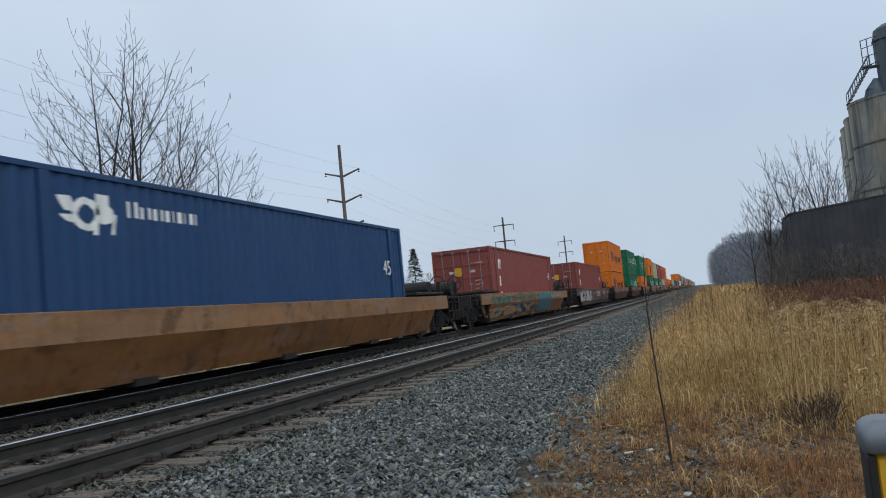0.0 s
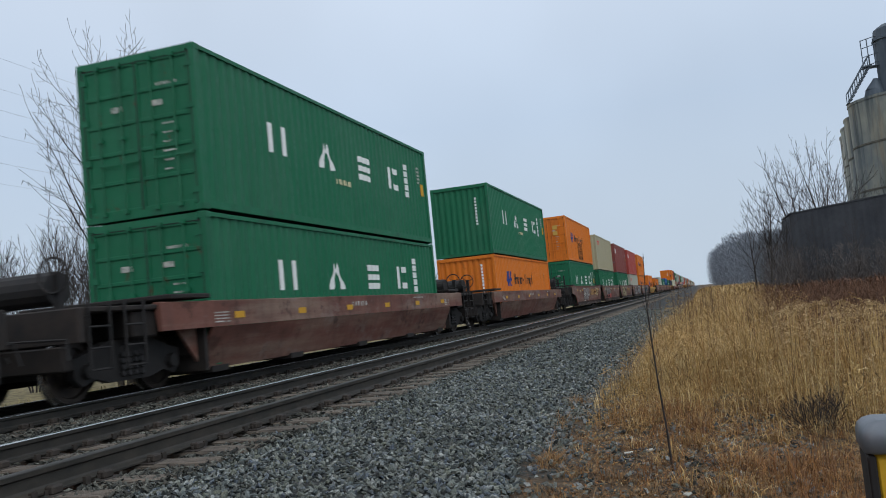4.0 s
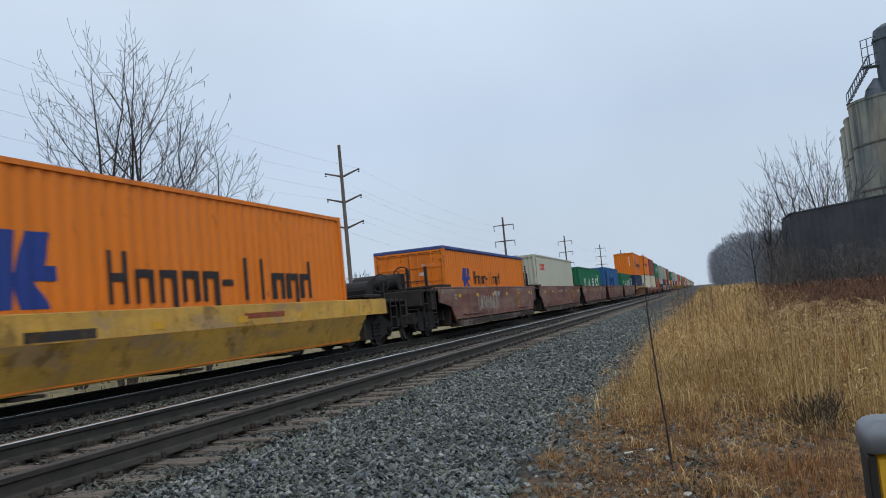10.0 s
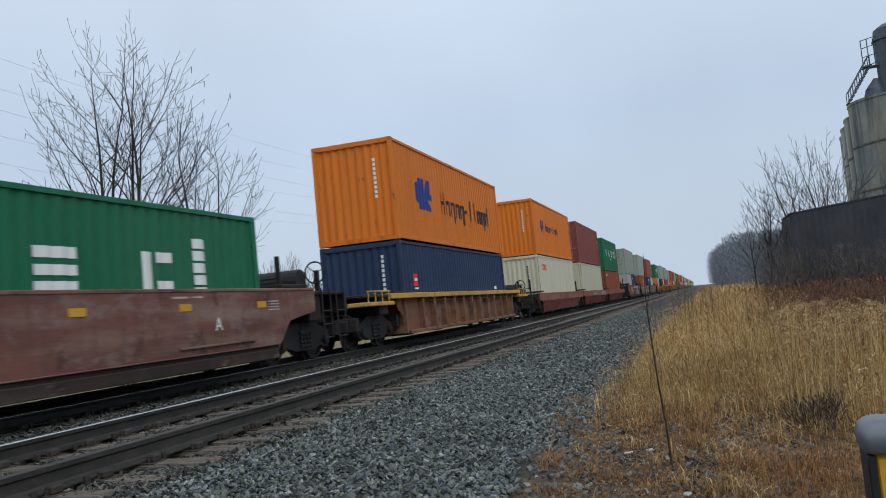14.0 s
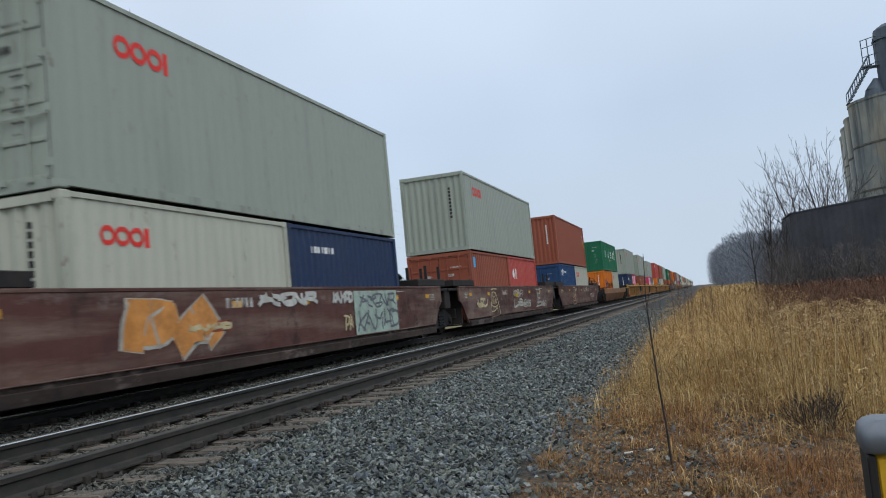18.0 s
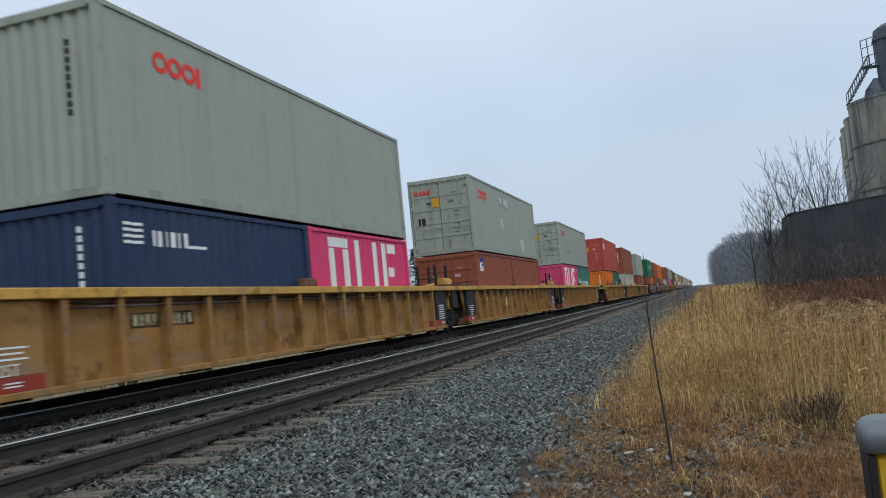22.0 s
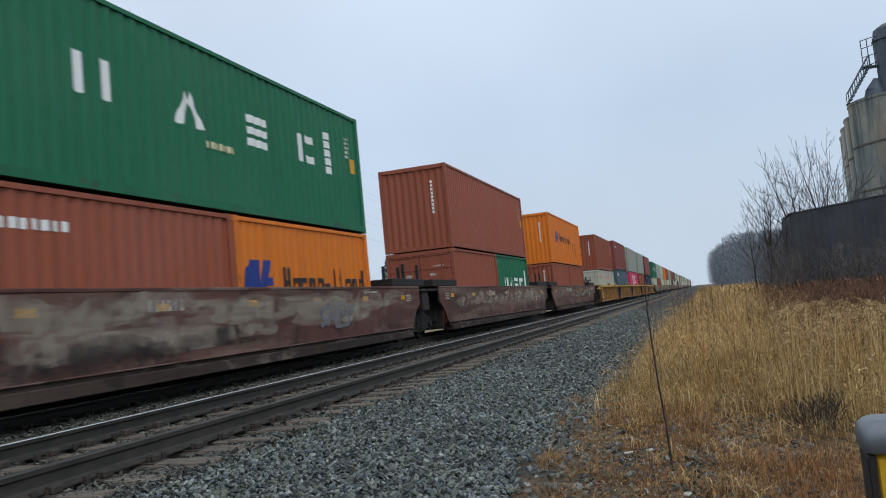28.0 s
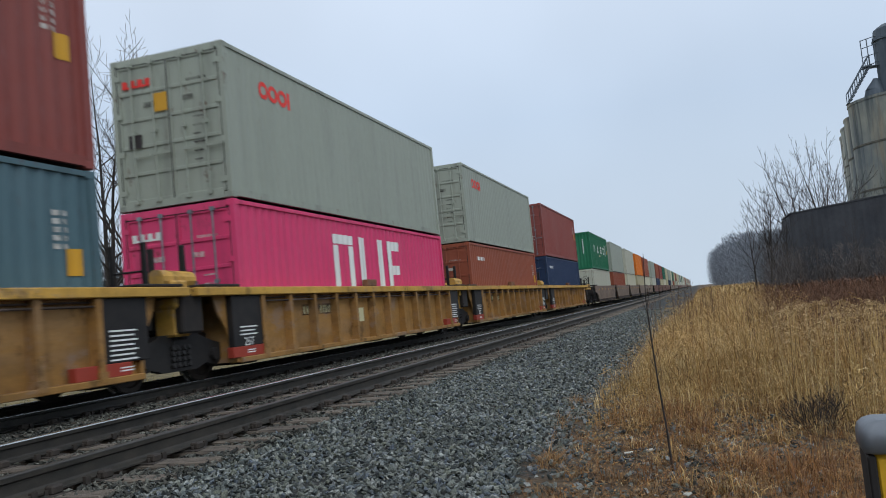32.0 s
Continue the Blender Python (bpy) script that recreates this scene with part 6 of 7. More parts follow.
def bare_tree(seed, height, stems, lean=0.25, spread=1.0, name="bare_tree", label="leafless tree with thin grey branches behind the tracks", thick=1.0, kids=(9, 6, 3), fine=0.006):
    rnd = random.Random(seed)
    root = new(name)
    bl, bt = bmesh.new(), bmesh.new()
    TIPS.clear()
    for k in range(stems):
        a = 6.2832 * k / stems + rnd.uniform(-0.4, 0.4)
        tip = lean * rnd.uniform(0.6, 1.3)
        d = Vector((tip * math.cos(a), tip * math.sin(a), 1)).normalized()
        off = 0.02 * height
        grow(bl, bt, Vector((off * math.cos(a), off * math.sin(a), -0.1)), d, height * rnd.uniform(0.72, 0.9), 0.0125 * height * thick / math.sqrt(stems) * 1.25, 0, rnd, kids, spread, fine)
    top = max((v.co.z for v in bt.verts), default=height)
    TIPS[:] = [q * (height / top) for q in TIPS]
    for bm, nm, mat in ((bl, "trunk", BARK), (bt, "crown", TWIG)):
        for v in bm.verts:
            v.co *= height / top
        me = bpy.data.meshes.new(nm)
        bm.to_mesh(me)
        bm.free()
        me.materials.append(mat)
        ob = new(nm, me)
        ob.parent = root
    tagged(root, label, "tree")
    return root


def put(ob, x, y, z=None, turn=0, k=1.0):
    ob.matrix_world = pose(x, y, ground_z(x, y) if z is None else z, 0, 0, turn) @ Matrix.Diagonal((k, k, k, 1))
    return ob


def build_left_trees():
    big = put(bare_tree(11, 12.4, 5, 0.15, 1.2, label="tall many-stemmed leafless tree with a few dry seed pods", thick=1.5, kids=(7, 5, 2), fine=0.008), -17.4, 21.4, turn=40)
    # seed pods hang from its twigs
    rnd = random.Random(8)
    bm = bmesh.new()
    for p in rnd.sample([q for q in TIPS if 5.0 < q.z < 10.2], 110):
        tube(bm, p, p + Vector((rnd.uniform(-0.04, 0.04), rnd.uniform(-0.04, 0.04), -rnd.uniform(0.12, 0.22))), 0.013, 0.009, 4)
    me = bpy.data.meshes.new("seed_pods")
    bm.to_mesh(me)
    bm.free()
    me.materials.append(BARK)
    pods = new("seed_pods", me)
    pods.parent = big
    tagged(pods, "brown dry seed pods", kind="stuff")
    put(bare_tree(12, 10.7, 1, 0.04, 1.1, thick=0.75, kids=(8, 4, 2), fine=0.008), -17.8, 26.2, turn=10)
    third = bare_tree(13, 9.6, 1, 0.04, 1.1, thick=0.75, kids=(9, 4, 2), fine=0.008, label="leafless tree leaning over the line, thin grey branches")
    third.matrix_world = pose(-18.1, 27.2, ground_z(-18.1, 27.2), 0, 7, 0) @ pose(0, 0, 0, 0, 0, 200)
    kinds = [bare_tree(20 + i, 5.6, 4, 0.26, 0.8, "bare_shrub", "leafless grey thicket shrub beyond the tracks", thick=0.8, kids=(7, 4, 2), fine=0.006) for i in range(3)]
    rnd = random.Random(3)
    spots = [(-19.6 - rnd.uniform(0, 5), rnd.uniform(15, 30)) for i in range(16)] + [(-20.5 - rnd.uniform(0, 7), rnd.uniform(28, 48)) for i in range(14)]
    for i in range(16):
        y = rnd.uniform(45, 120)
        spots.append((-rnd.uniform(20, 30) - y * 0.12, y))
    for i, (x, y) in enumerate(spots):
        m = pose(x, y, ground_z(x, y) - 0.05, 0, 0, rnd.uniform(0, 360))
        k = rnd.uniform(0.8, 1.2)
        if i < 3:
            kinds[i].matrix_world = m
            ob = kinds[i]
        else:
            ob = copy_thing(kinds[i % 3], m)
        ob.scale = (k, k, k)
        ob["group"] = "shrubs beyond the tracks"


build_left_trees()


def conifer(x, y, h, seed):
    rnd = random.Random(seed)
    root = new("conifer")
    me_mat = PINE
    bm = bmesh.new()
    tube(bm, (0, 0, -0.2), (0, 0, h * 0.96), 0.14, 0.02, 7)
    trunk = bpy.data.meshes.new("trunk")
    bm.to_mesh(trunk)
    bm.free()
    trunk.materials.append(BARK)
    t = new("trunk", trunk)
    t.parent = root
    bm = bmesh.new()
    for i in range(1500):
        f = rnd.random() ** 0.8
        z = h * (0.08 + 0.92 * f)
        rr = (1 - f) * h * 0.24 * rnd.uniform(0.5, 1.1) + 0.05
        a = rnd.uniform(0, 6.28)
        c = Vector((rr * math.cos(a), rr * math.sin(a), z - rr * 0.25))
        o = Vector((math.cos(a), math.sin(a), rnd.uniform(-0.5, 0.2))) * rnd.uniform(0.2, 0.5)
        s = Vector((-math.sin(a), math.cos(a), rnd.uniform(-0.3, 0.3))) * rnd.uniform(0.08, 0.2)
        bm.faces.new([bm.verts.new(c - s), bm.verts.new(c + o), bm.verts.new(c + s)])
    me = bpy.data.meshes.new("crown")
    bm.to_mesh(me)
    bm.free()
    me.materials.append(me_mat)
    c = new("crown", me)
    c.parent = root
    put(root, x, y)
    tagged(root, "small dark evergreen tree in the mist", "tree")


PINE = per_island("evergreen_needles", ((44, 58, 50), (58, 70, 60), (70, 80, 72)), 0.9)
conifer(-32, 91, 9.0, 1)
conifer(-32, 82.5, 7.6, 2)
conifer(-36, 96, 6.5, 3)


# ---- utility poles and wires ----
def utility_pole(x, y, h, arms, vee, width=3.1):
    root = new("utility_pole")
    z0 = ground_z(x, y)
    def shaft(bm):
        tube(bm, (0, 0, -0.3), (0, 0, h), 0.20, 0.13, 10)
    part("shaft", f"shaft{h:.2f}", shaft, POLEWOOD, root)
    for k, za in enumerate(arms):
        for sx in (-1, 1):
            rise = vee
            a = part("crossarm", f"arm{vee}{sx}{width}", lambda bm: tube(bm, (sx * 0.08, 0.0, 0), (sx * width / 2, 0, rise), 0.09, 0.06, 6), POLEWOOD, root, "", (0, 0.17, za))
            part("insulator", f"ins{sx}{vee}{width}", lambda bm: [tube(bm, (sx * (width / 2 - 0.06), 0, rise - 0.04 - i * 0.14), (sx * (width / 2 - 0.06), 0, rise - 0.12 - i * 0.14), 0.05, 0.09, 7) for i in range(6 if vee == 0 else 2)], IRON, a)
    root.matrix_world = pose(x, y, z0)
    tagged(root, "tall weathered wooden power pole with crossarms", "utility pole", "power poles along the line")
    return root, z0


POLES = ((60.9, 15.1, 0.45), (118.5, 13.7, 0.0), (176.9, 14.3, 0.0), (244, 15.6, 0.0), (312, 16.6, 0.0), (375, 17.0, 0.0))
pole_tops = []
for py, ptop, vee in POLES:
    pz = ground_z(-27, py)
    hh = ptop - pz
    step = 2.15 if vee else 2.4
    first = 2.6 if vee else 1.2
    arms = [hh - first - i * step for i in range(3)]
    utility_pole(-27, py, hh, arms, vee)
    pole_tops.append((py, [pz + a + (vee or -0.85) for a in arms]))
pole_tops.insert(0, (2.0, [z + 0.6 for z in pole_tops[0][1]]))
pole_tops.insert(0, (-60.0, [z + 0.6 for z in pole_tops[0][1]]))
for sx in (-1.5, 1.5):
    for k in range(3):
        bm = bmesh.new()
        ring_before = None
        for (ya, za), (yb, zb) in zip(pole_tops, pole_tops[1:]):
            for i in range(13):
                f = i / 12
                q = Vector((-27 + sx, ya + (yb - ya) * f, za[k] + (zb[k] - za[k]) * f - 4 * 0.9 * f * (1 - f)))
                here = [bm.verts.new(q + 0.0045 * Vector(o)) for o in ((1, 0, 0), (0, 0, 1), (-1, 0, 0), (0, 0, -1))]
                if ring_before:
                    for j in range(4):
                        bm.faces.new((ring_before[j], ring_before[(j + 1) % 4], here[(j + 1) % 4], here[j]))
                ring_before = here
        me = bpy.data.meshes.new("power_line")
        bm.to_mesh(me)
        bm.free()
        me.materials.append(GALV)
        tagged(new("power_line", me), "thin grey overhead power line between wooden poles", "power line", "overhead lines")


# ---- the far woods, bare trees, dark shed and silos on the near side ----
def twig_mass(name, trees, mat, label, per=170, seed=1, width=0.05, long=1.0):
    r = np.random.default_rng(seed)
    V, F = [], []
    base = 0
    for x, y, h in trees:
        n = per
        t = r.uniform(0.12, 1.0, n)
        rad = h * 0.30 * np.sqrt(np.clip(1.05 - (t * 1.4 - 0.75) ** 2, 0.02, 1)) * r.uniform(0.1, 1.0, n) ** 0.6
        a = r.uniform(0, 6.283, n)
        p = np.stack([x + rad * np.cos(a), y + rad * np.sin(a), h * t], 1)
        ln = h * long * r.uniform(0.08, 0.26, n)
        d = np.stack([np.cos(a) * 0.7, np.sin(a) * 0.7, r.uniform(0.3, 1.4, n)], 1) + r.normal(0, 0.3, (n, 3))
        d /= np.linalg.norm(d, axis=1)[:, None]
        w = np.stack([np.ones(n), r.uniform(-0.4, 0.4, n), r.uniform(-0.3, 0.3, n)], 1) * (width * h / 12 * r.uniform(0.6, 1.8, n))[:, None]
        z0 = ground_z(x, y)
        p[:, 2] += z0
        V.append(np.stack([p - w, p + w, p + d * ln[:, None]], 1).reshape(-1, 3))
        F.append(np.arange(base, base + 3 * n).reshape(-1, 3))
        base += 3 * n
        tr = np.array([[x - 0.01 * h, y, z0], [x + 0.01 * h, y, z0], [x, y, z0 + h * 0.85]])
        V.append(tr)
        F.append(np.array([[base, base + 1, base + 2]]))
        base += 3
    ob = new(name, quick_mesh(name, np.vstack(V), np.vstack(F), mat))
    tagged(ob, label, "woods", kind="stuff")


def build_woods():
    r = random.Random(4)
    trees = []
    for i in range(150):
        y = r.uniform(150, 300)
        ang = 0.020 + 0.15 * r.random() ** 1.3
        trees.append((ang * y, y, min(0.055, 0.036 + 0.7 * (ang - 0.02)) * y * r.uniform(0.72, 1.1)))
    twig_mass("far_woods", trees, HAZEWOOD, "grey misty belt of leafless woods along the line", 1500, 1, 0.028, 0.45)
    trees = []
    for i in range(60):
        y = r.uniform(84, 125)
        trees.append(((0.068 + 0.06 * r.random()) * y, y, r.uniform(0.028, 0.062) * y))
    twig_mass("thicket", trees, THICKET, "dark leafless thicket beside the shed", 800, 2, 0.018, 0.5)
    trees = []
    for i in range(44):
        y = r.uniform(54, 61)
        trees.append(((0.085 + 0.16 * r.random()) * y, y, r.uniform(1.0, 3.2)))
    twig_mass("thicket", trees, BRUSH, "dark brush along the foot of the shed", 900, 6, 0.035, 0.6)
    trees = [(-r.uniform(45, 110) - 0.1 * y, y, r.uniform(6, 11)) for y in [r.uniform(60, 420) for _ in range(200)]]
    twig_mass("far_woods", trees, HAZEWOOD, "grey misty leafless woods beyond the power line", 340, 3, 0.07, 0.6)


BRUSH = per_island("dark_brush", ((82, 78, 76), (96, 90, 86), (70, 68, 68), (108, 98, 88)), 0.95)
# Twigs lightened and blued to sit between the brush and the hazed woods.
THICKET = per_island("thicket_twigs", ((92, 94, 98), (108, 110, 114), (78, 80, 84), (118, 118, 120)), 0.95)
build_woods()

SHED = painted("dark_shed_cladding", (54, 57, 62), 0.5, 0.1, 0.25, 0.8)
SHED_Y = 62.0


def build_shed():
    root = new("shed")
    def wall(bm):
        xs = np.arange(6.6, 40, 0.22)
        n = len(xs)
        lo = [bm.verts.new((x, -0.02 * (i % 2), -0.3)) for i, x in enumerate(xs)]
        hi = [bm.verts.new((x, -0.02 * (i % 2), 5.35 + (x - 6) * 0.085)) for i, x in enumerate(xs)]
        for i in range(n - 1):
            bm.faces.new((lo[i], lo[i + 1], hi[i + 1], hi[i]))
    part("wall", "shedwall", wall, SHED, root)
    part("wall", "shedside", lambda bm: plate_yz(bm, [(0.0, -0.3), (6, -0.3), (6, 5.3), (0.0, 5.3)], 6.55, 6.65), SHED, root)
    def roof(bm):
        v = [bm.verts.new(c) for c in ((6.53, -0.06, 5.40), (40, -0.06, 8.3), (40, 6, 8.3), (6.53, 6, 5.40), (6.53, -0.06, 5.48), (40, -0.06, 8.40), (40, 6, 8.40), (6.53, 6, 5.48))]
        for f in ((0, 1, 2, 3), (4, 5, 6, 7), (0, 1, 5, 4), (1, 2, 6, 5), (2, 3, 7, 6), (3, 0, 4, 7)):
            bm.faces.new([v[i] for i in f])
    part("roof", "shedroof", roof, SHED, root)
    root.matrix_world = pose(0, SHED_Y, ground_z(12, SHED_Y) + 0.25, 0, 0, 0)
    tagged(root, "long dark grey corrugated shed behind bare trees", "shed")


build_shed()


def silo(y, ang, top, r, wide=True):
    x = ang * y + r
    root = new("silo")
    z0 = ground_z(x, y) - 0.1
    h = top - z0
    def shell(bm):
        n = 28
        prof = [(r, 0), (r, h - 0.25), (r + 0.06, h - 0.25), (r + 0.06, h), (0.1, h + 0.15)]
        rings = [[bm.verts.new((q * math.cos(6.2832 * i / n), q * math.sin(6.2832 * i / n), z)) for i in range(n)] for q, z in prof]
        for a, b in zip(rings, rings[1:]):
            for i in range(n):
                bm.faces.new((a[i], a[(i + 1) % n], b[(i + 1) % n], b[i]))
    part("shell", f"shell{y}", shell, CONCRETE, root)
    for k in range(1, 4):
        z = h * k / 4
        def hoop(bm):
            n = 28
            prof = [(r + 0.003, z - 0.10), (r + 0.06, z - 0.08), (r + 0.06, z + 0.08), (r + 0.003, z + 0.10)]
            rings = [[bm.verts.new((q * math.cos(6.2832 * i / n), q * math.sin(6.2832 * i / n), zz)) for i in range(n)] for q, zz in prof]
            for a, b in zip(rings, rings[1:]):
                for i in range(n):
                    bm.faces.new((a[i], a[(i + 1) % n], b[(i + 1) % n], b[i]))
        part("joint_band", f"hoop{y}{k}", hoop, STAIN, root, "dark stained joint")
    root.matrix_world = pose(x, y, z0)
    tagged(root, "tall weathered pale concrete grain silo", "silo", "grain silos")
    return x


STAIN = grimy("dark_concrete_joint", (78, 76, 68), (112, 106, 92), 1.0, 0.9)
silo(84, 0.1810, 0.78 + 84 * 0.1845, 4.6)
silo(91, 0.1750, 0.78 + 91 * 0.1690, 4.6)
silo(98, 0.1705, 0.78 + 98 * 0.159, 4.6)
silo(106, 0.1685, 0.78 + 106 * 0.150, 4.6)


def build_headhouse():
    """Dark elevator tower on the silo with an open stair up its side."""
    root = new("elevator_tower")
    y, zb = 84.0, 0.78 + 84 * 0.1845
    x0, zt = 0.2115 * y, 0.78 + 84 * 0.268
    steel = grimy("dark_tower_steel", (58, 68, 78), (88, 98, 106), 0.9, 0.7, 0, 0.3, (1, 1, 0.3))
    part("tower", "tower", lambda bm: (tube(bm, (x0 + 1.85, 0, zb), (x0 + 1.85, 0, zt - 1.5), 1.55, None, 18), tube(bm, (x0 + 1.85, 0, zt - 1.5), (x0 + 1.85, 0, zt - 1.35), 1.72, None, 18),
                                       tube(bm, (x0 + 1.85, 0, zt - 1.35), (x0 + 1.85, 0, zt - 0.45), 1.6, 1.5, 18), tube(bm, (x0 + 1.85, 0, zt - 0.45), (x0 + 1.85, 0, zt), 1.5, 0.85, 18)), steel, root)
    part("hopper", "hopper", lambda bm: (tube(bm, (x0 - 0.2, 0, zb), (x0 - 0.1, 0, zb + 1.0), 1.0, 0.85, 12), tube(bm, (x0 - 0.1, 0, zb + 1.0), (x0 + 0.1, 0, zb + 2.1), 0.85, 0.25, 12)), steel, root, "dark conical hopper")
    a, b = Vector((0.1815 * y, 0, zb + 0.1)), Vector((0.2075 * y, 0, zb + 3.4))
    for off in (-0.5, 0.5):
        for up in (0.0, 0.95):
            part("stair_rail", f"strail{off}{up}", lambda bm: tube(bm, a + Vector((0, off, up)), b + Vector((0, off, up)), 0.06, None, 5), steel, root)
    for i in range(11):
        p = a.lerp(b, i / 10)
        part("stanchion", "stanch", lambda bm: (tube(bm, (0, -0.5, 0), (0, -0.5, 0.95), 0.035, None, 5), tube(bm, (0, 0.5, 0), (0, 0.5, 0.95), 0.035, None, 5), box(bm, -0.15, 0.15, -0.5, 0.5, -0.03, 0.03)), steel, root, "", tuple(p))
    # ladder cage from the head of the stair up to the cap
    xl, xr, z0, z1 = 0.2005 * y, 0.2130 * y, zb + 3.3, zb + 5.7
    for x in (xl, 0.5 * (xl + xr), xr):
        part("ladder_post", "ladpost", lambda bm: tube(bm, (0, -0.5, 0), (0, -0.5, 2.5), 0.045, None, 5), steel, root, "", (x, 0, z0))
    for z in (z0, z0 + 0.85, z0 + 1.7, z0 + 2.45):
        part("ladder_rail", "ladrail", lambda bm: tube(bm, (0, -0.5, 0), (xr - xl + 0.4, -0.5, 0.28), 0.04, None, 5), steel, root, "", (xl, 0, z))
    part("landing", "landing", lambda bm: box(bm, xl, xr + 0.4, -0.6, 0.6, z0 - 0.06, z0), steel, root)
    root.matrix_world = pose(0, y, 0)
    tagged(root, "dark steel elevator tower with open stair above the silos", "elevator tower")


build_headhouse()


def build_right_trees():
    rnd = random.Random(14)
    lab = "leafless grey tree beside the dark shed"
    spots = [(0.074, 66, 8.6), (0.086, 69, 9.6), (0.112, 72, 12.4), (0.126, 71, 12.8), (0.064, 64, 6.8), (0.097, 70, 9.2), (0.140, 73, 13.0), (0.153, 72, 12.6), (0.165, 75, 11.0), (0.182, 74, 10.0), (0.132, 57, 5.2), (0.17, 56, 5.0), (0.092, 60, 6.6)]
    protos = [bare_tree(40 + i, 9.0, (1, 3, 1, 2)[i], 0.24, 0.95, label=lab, thick=0.8, kids=((8, 4, 2), (5, 3, 2), (7, 4, 2), (6, 3, 2))[i], fine=0.009) for i in range(4)]
    for i, (ang, y, h) in enumerate(spots):
        m = pose(ang * y, y, ground_z(ang * y, y) - 0.1, 0, 0, rnd.uniform(0, 360))
        if i < 4:
            ob = protos[i]
            ob.matrix_world = m
        else:
            ob = copy_thing(protos[i % 4], m)
        k = h / 9.0
        ob.scale = (k, k, k)
        ob["group"] = "trees by the shed"


build_right_trees()


# ---- dry grass and weeds ----
def blades(name, x, y, h, w, mat, label, seed, lean=0.35, bend=0.5, zoff=0.0):
    """Bent grass blades, three points a side, in one mesh."""
    r = np.random.default_rng(seed)
    n = len(x)
    z = np.array([ground_z(a, b) for a, b in zip(x, y)]) - 0.02 + zoff
    a = r.uniform(0, 6.283, n)
    dirn = np.stack([np.cos(a), np.sin(a), np.zeros(n)], 1)
    wide = np.stack([-np.sin(a), np.cos(a), np.zeros(n)], 1) * (w * 0.5)[:, None]
    le = r.uniform(0, lean, n)[:, None] * h[:, None]
    be = r.uniform(0, bend, n)[:, None] * h[:, None]
    p0 = np.stack([x, y, z], 1)
    up = np.zeros((n, 3))
    up[:, 2] = h
    b = a + r.normal(0, 1.1, n)
    curl = np.stack([np.cos(b), np.sin(b), np.zeros(n)], 1)
    p1 = p0 + up * r.uniform(0.45, 0.75, n)[:, None] + dirn * le * 0.6
    p2 = p0 + up * r.uniform(0.6, 1.0, n)[:, None] + dirn * le + curl * be
    V = np.stack([p0 - wide, p0 + wide, p1 + wide * 0.8, p1 - wide * 0.8, p2], 1).reshape(-1, 3)
    k = np.arange(n)[:, None] * 5
    me = bpy.data.meshes.new(name)
    faces = [tuple(q) for q in (k + np.array([0, 1, 2, 3])).tolist()] + [tuple(q) for q in (k + np.array([3, 2, 4])).tolist()]
    me.from_pydata(V.tolist(), [], faces)
    me.materials.append(mat)
    ob = new(name, me)
    tagged(ob, label, "grass", kind="stuff")
    return ob


GOLD = per_island("dry_golden_grass", ((196, 164, 103), (216, 188, 127), (128, 99, 60), (240, 216, 160), (70, 54, 36), (206, 172, 108), (158, 124, 76), (92, 70, 46)), 0.85, (182, 132, 70), 0.55)
RUST = per_island("rusty_brown_weeds", ((92, 60, 42), (112, 76, 50), (66, 46, 36), (126, 92, 62), (52, 38, 32)), 0.9, (80, 52, 40), 0.3)
LITTER = per_island("dead_leaves", ((166, 114, 66), (122, 94, 62), (186, 146, 90), (80, 65, 51), (168, 144, 106), (62, 52, 43), (180, 120, 62)), 0.9, (104, 78, 52), 0.8)
RUSSET = per_island("russet_undergrowth", ((160, 108, 60), (112, 80, 50), (184, 134, 76), (74, 55, 41), (138, 96, 56), (100, 78, 56)), 0.9, (122, 84, 52), 0.7)
STEM = grimy("dead_weed_stem", (104, 78, 56), (66, 50, 40), 4.0, 0.9)
FLUFF = per_island("pale_seed_fluff", ((176, 148, 104), (150, 122, 82), (196, 172, 130)), 0.95)


def build_far_verge():
    """Low olive grass beyond the train's track, seen under the cars."""
    r = np.random.default_rng(63)
    n = 16000
    y = 7 + 60 * r.random(n) ** 1.4
    x = -12.3 - 5.0 * r.random(n) ** 1.3
    blades("verge_grass", x, y, r.uniform(0.05, 0.26, n), r.uniform(0.008, 0.022, n), VERGE, "low olive and straw grass beyond the train", 61, 0.5, 0.6)


VERGE = per_island("olive_verge_grass", ((150, 136, 84), (118, 112, 66), (172, 158, 104), (92, 90, 56), (134, 118, 70)), 0.9, (104, 100, 62), 0.7)


def left_edge(y):
    """Where the grass begins beside the ballast."""
    return -1.1 + 0.010 * np.clip(y - 8, 0, 60) - 0.10 * np.sin(y * 0.9)


def stand(x, y):
    """Height of the grass at a place: broad clumps, small tufts with gaps between, lower towards the gravel."""
    broad = np.array([noise.noise((a * 0.8, b * 0.8, 5)) for a, b in zip(x, y)])
    tuft = np.array([noise.noise((a * 3.1, b * 2.3, 11)) for a, b in zip(x, y)])
    e = left_edge(y)
    ramp = np.clip((y - 6.6 + 1.5 * np.clip(x - 0.1, 0, 1.0) - 0.9 * broad - 0.6 * tuft) / 2.4, 0.0, 1) * np.clip((x - e) / 0.7 + 0.25, 0.2, 1)
    bush = 0.5 * np.exp(-(((x - 0.72) / 0.26) ** 2 + ((y - 6.5) / 0.45) ** 2))
    return (0.10 + np.clip(0.42 + 0.50 * broad + 0.52 * tuft, 0.1, 1.0) * ramp) * (1 - 0.5 * bush), broad, tuft, ramp


